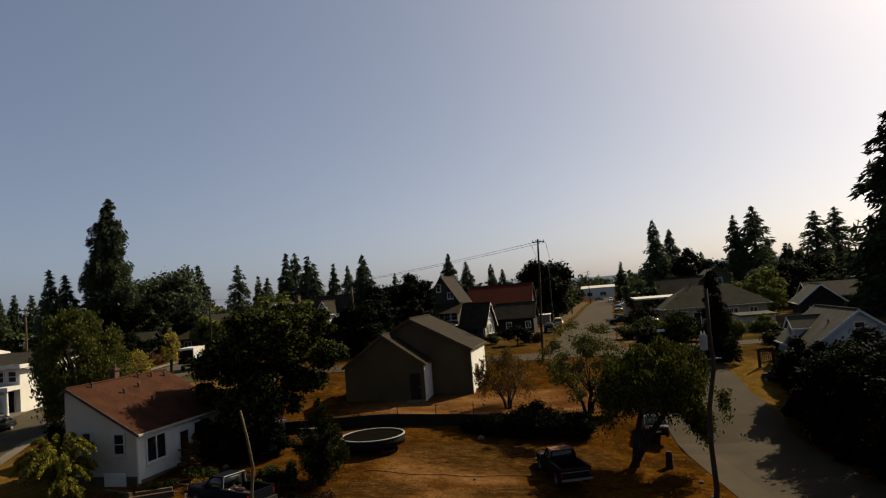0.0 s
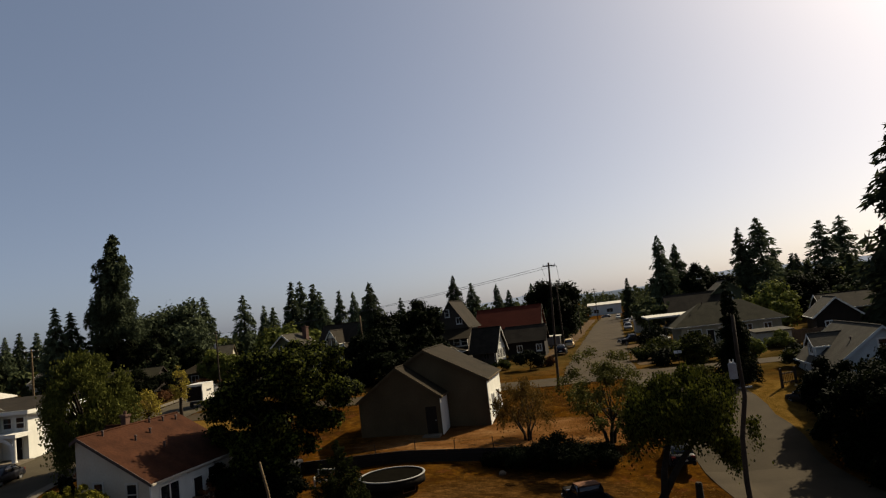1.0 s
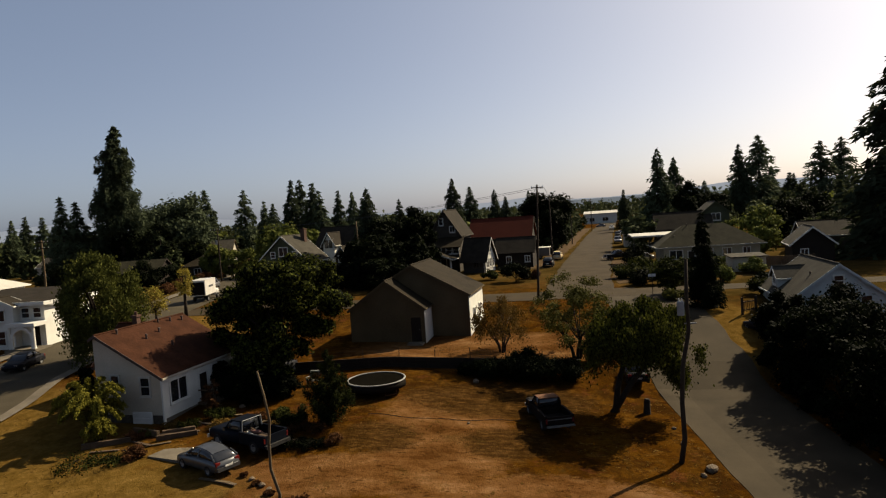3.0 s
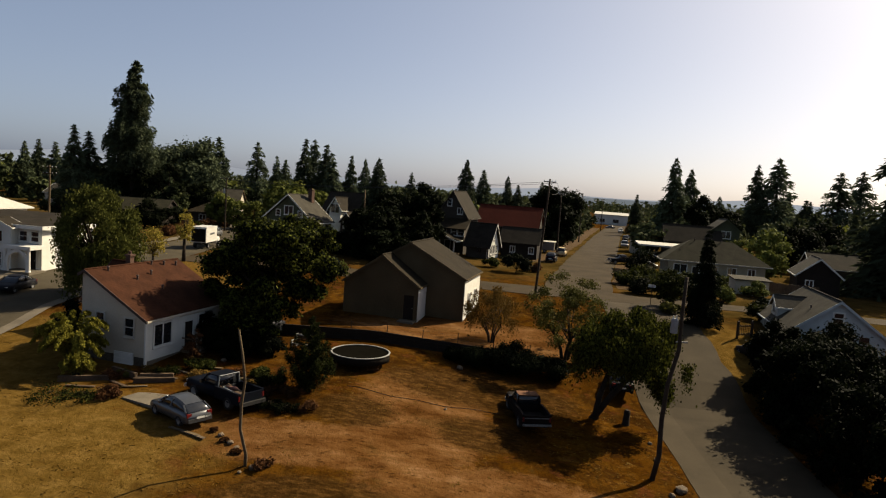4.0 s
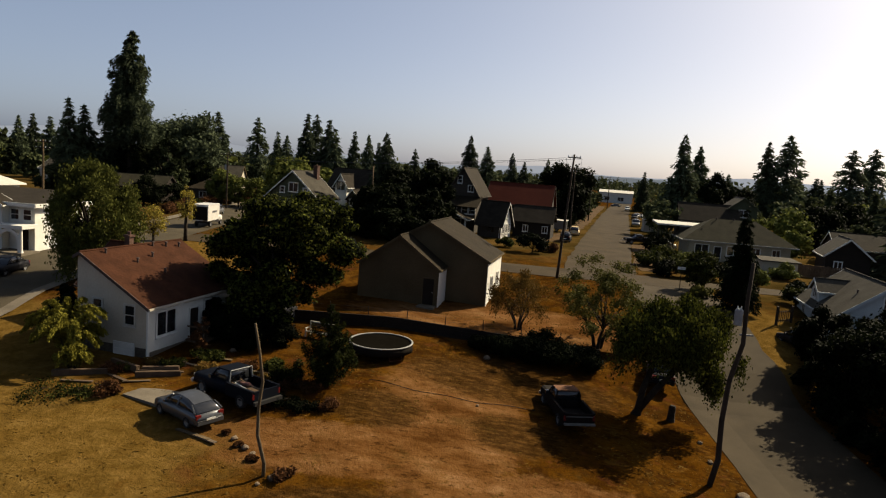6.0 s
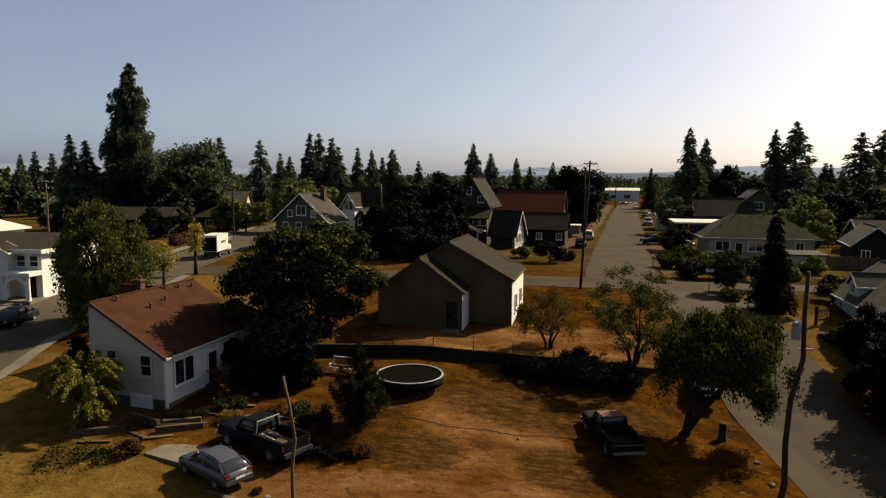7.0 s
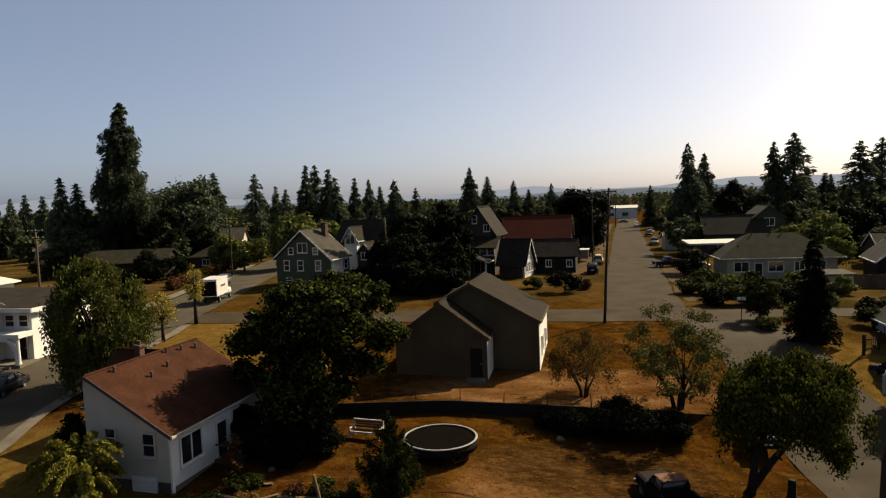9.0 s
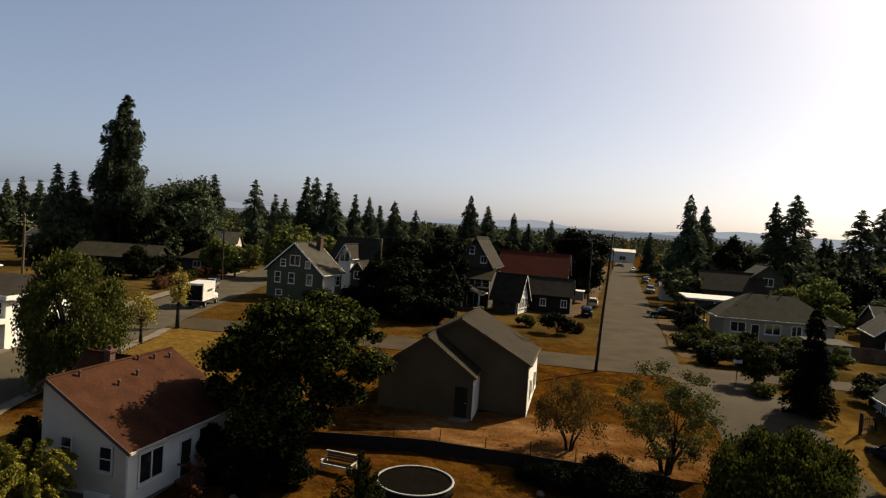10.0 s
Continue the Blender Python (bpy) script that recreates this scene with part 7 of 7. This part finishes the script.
def timber_edge(x0, y0, x1, y1, h=0.28):
    m = Mesh()
    d = math.hypot(x1 - x0, y1 - y0)
    m.box(0, d, -0.12, 0.12, -0.25, h)
    m.box(0.02, d - 0.02, -0.10, 0.10, h, h + 0.015)
    ob = part("landscape_timber", m, M_WOOD, at=pose(x0, y0, max(land(x0, y0), land(x1, y1)), 0, 0, math.degrees(math.atan2(y1 - y0, x1 - x0))))
    return tagged(ob, "weathered landscape timber edging the yard", "timber", "yard timbers")


def slab(x, y, turn, w, d):
    m = Mesh()
    m.box(-w / 2, w / 2, -d / 2, d / 2, -0.15, 0.02)
    ob = part("paving_slab", m, M_CONCRETE, at=pose(x, y, land(x, y) + 0.03, 0, 0, turn))
    return tagged(ob, "pale concrete slab set in the dry yard", "slab")


def street_sign(x, y):
    t = thing("street_sign", x, y, land(x, y), -10, "small dark street sign on a thin post", "sign")
    m = Mesh()
    m.tube([(0, 0, -0.3), (0, 0, 2.6)], [0.04, 0.04], 6)
    part("post", m, M_POLE, t)
    m = Mesh()
    m.box(-0.4, 0.4, -0.03, 0.0, 2.3, 2.6)
    part("plate", m, M_METAL, t)
    return t


def board_fence(x0, y0, x1, y1, h, label, mat=M_WOOD):
    t = thing("board_fence", x0, y0, land((x0 + x1) / 2, (y0 + y1) / 2), math.degrees(math.atan2(y1 - y0, x1 - x0)), label, "fence")
    d = math.hypot(x1 - x0, y1 - y0)
    n = int(d / 0.3)
    for i in range(n):
        m = Mesh()
        m.box(i * d / n + 0.01, (i + 1) * d / n - 0.01, -0.02, 0.02, -0.3, h + random.uniform(-0.03, 0.03))
        part("board", m, mat, t)
    for i in range(int(d / 2.4) + 1):
        m = Mesh()
        m.box(i * 2.4 - 0.06, i * 2.4 + 0.06, 0.02, 0.14, -0.4, h + 0.05)
        part("post", m, mat, t)
    return t


trampoline(-6.3, 45.9)
bench(-11.0, 48.3, -18)
stump(13.3, 43.2)
for x, y, s in ((-9.1, 28.9, 0.24), (-8.6, 29.3, 0.18), (-9.6, 28.4, 0.14), (14.4, 34.4, 0.4), (13.6, 33.6, 0.22), (1.3, 48.6, 0.3), (-9.4, 41.7, 0.36), (-8.2, 37.0, 0.2), (-12.6, 42.6, 0.3), (-11.9, 32.2, 0.2), (-11.1, 31.4, 0.22), (-10.6, 30.9, 0.18),
                (14.0, 38.0, 0.2), (14.3, 40.5, 0.18), (0.4, 40.0, 0.12), (-16.0, 44.0, 0.25)):
    stone(x, y, s)
for e in ((-22.4, 40.6, -20.2, 39.4), (-20.0, 39.5, -18.0, 40.1), (-20.0, 38.6, -17.6, 39.4), (-19.4, 40.4, -17.9, 40.9), (-24.6, 38.0, -21.8, 38.9)):
    timber_edge(*e)


def plank(x, y, turn, ln, mat, tilt=0.0):
    ob = part("plank", Mesh().box(-ln / 2, ln / 2, -0.11, 0.11, 0.0, 0.05).box(-ln / 2 + 0.1, -ln / 2 + 0.16, -0.10, 0.10, 0.05, 0.054), mat, at=pose(x, y, land(x, y) + 0.04 + abs(tilt) * ln * 0.008, 0, tilt, turn))
    return tagged(ob, "loose weathered plank lying in the littered yard", "plank", "yard planks")


for x, y, turn, ln, mt, tilt in ((-18.9, 39.6, 12, 2.6, M_WOOD, 2), (-17.2, 40.9, -24, 2.2, M_STONE, 0), (-15.6, 40.7, 40, 1.8, M_WOOD, 3), (-13.7, 40.8, -8, 2.4, M_POLE_PALE, 0), (-20.9, 38.3, -32, 2.0, M_WOOD, 0),
                                 (-12.0, 40.3, 65, 1.7, M_WOOD, 4), (-19.6, 38.0, 20, 1.5, M_POLE_PALE, 0), (-22.8, 37.4, 5, 1.8, M_WOOD, 0), (-16.6, 42.2, 8, 2.2, M_POLE_PALE, 2), (-13.1, 38.6, -50, 1.3, M_WOOD, 0)):
    plank(x, y, turn, ln, mt, tilt)
slab(-17.4, 36.4, -25, 3.6, 2.2)
plank(-14.0, 32.3, -25, 2.2, M_POLE_PALE)
plank(-13.4, 32.0, -28, 1.8, M_STONE)
street_sign(22.6, 70.8)
board_fence(44.0, 91.0, 51.0, 88.6, 1.7, "brown board fence beside the garage")


def garden_gate(x, y, turn):
    """Two dark posts joined by rails, with a barred leaf between them."""
    t = thing("garden_gate", x, y, land(x, y), turn, "dark timber garden gate between two posts", "gate")
    for px_ in (0.0, 1.9):
        part("post", Mesh().box(px_ - 0.09, px_ + 0.09, -0.09, 0.09, -0.4, 1.7), M_POLE, t)
    for z in (0.35, 1.15):
        part("rail", Mesh().box(0.09, 1.81, -0.03, 0.03, z, z + 0.1), M_WOOD, t)
    for i in range(7):
        part("bar", Mesh().box(0.2 + i * 0.24, 0.28 + i * 0.24, -0.045, -0.03, 0.2, 1.35), M_WOOD, t)
    return t


garden_gate(28.3, 61.0, 25)


def brush_heap(x, y, label, s=0.5, n=7):
    t = thing("brush_heap", x, y, land(x, y), 0, label, "brush")
    bl = [(float(rng.normal()) * s * 0.5, float(rng.normal()) * s * 0.4, s * 0.35, s * 0.5) for _ in range(6)]
    part("dead_leaves", quads_mesh("dead_leaves", leaves(blob_points(bl, 900), 0.08), L_RUSSET), L_RUSSET, t)
    for i in range(n):
        m = Mesh()
        a = float(rng.uniform(0, 6.3))
        k = float(rng.uniform(0.6, 1.1)) * s
        m.tube([(math.cos(a) * k, math.sin(a) * k, 0.03), (0.1 * math.cos(a + 1), 0.1 * math.sin(a + 1), s * 0.35), (-math.cos(a) * k * 0.7, -math.sin(a) * k * 0.7, s * float(rng.uniform(0.2, 0.8)))], [0.03, 0.025, 0.012], 5)
        part("branch", m, M_BARK, t)
    return t


brush_heap(-20.6, 36.3, "small heap of brown brushwood in dry grass", 0.8, 10)
brush_heap(-8.9, 29.1, "brown dead leaves heaped at the pole's foot", 0.5, 6)
for x, y in ((-12.5, 32.7), (-11.4, 31.6), (-10.5, 30.4), (-13.3, 37.7), (-16.2, 39.1)):
    brush_heap(x, y, "small clump of brown dead brush on the yard", 0.24, 4)
brush_heap(-22.0, 39.4, "brown brushwood beside the timbers", 0.6, 6)
brush_heap(-10.3, 39.0, "brown brushwood below the shrubs", 0.8, 8)
brush_heap(-14.2, 41.2, "brown brushwood beside the pickup", 0.7, 8)


def garden_hose(points):
    m = Mesh()
    m.tube([(x, y, land(x, y) + 0.03) for x, y in points], [0.018] * len(points), 6)
    ob = part("garden_hose", m, M_TYRE)
    return tagged(ob, "dark garden hose lying across the yard", "hose")


garden_hose([(-6.4 + i * 0.55, 41.0 - 0.5 * math.sin(i * 0.16) + 0.12 * math.sin(i * 0.9)) for i in range(20)])
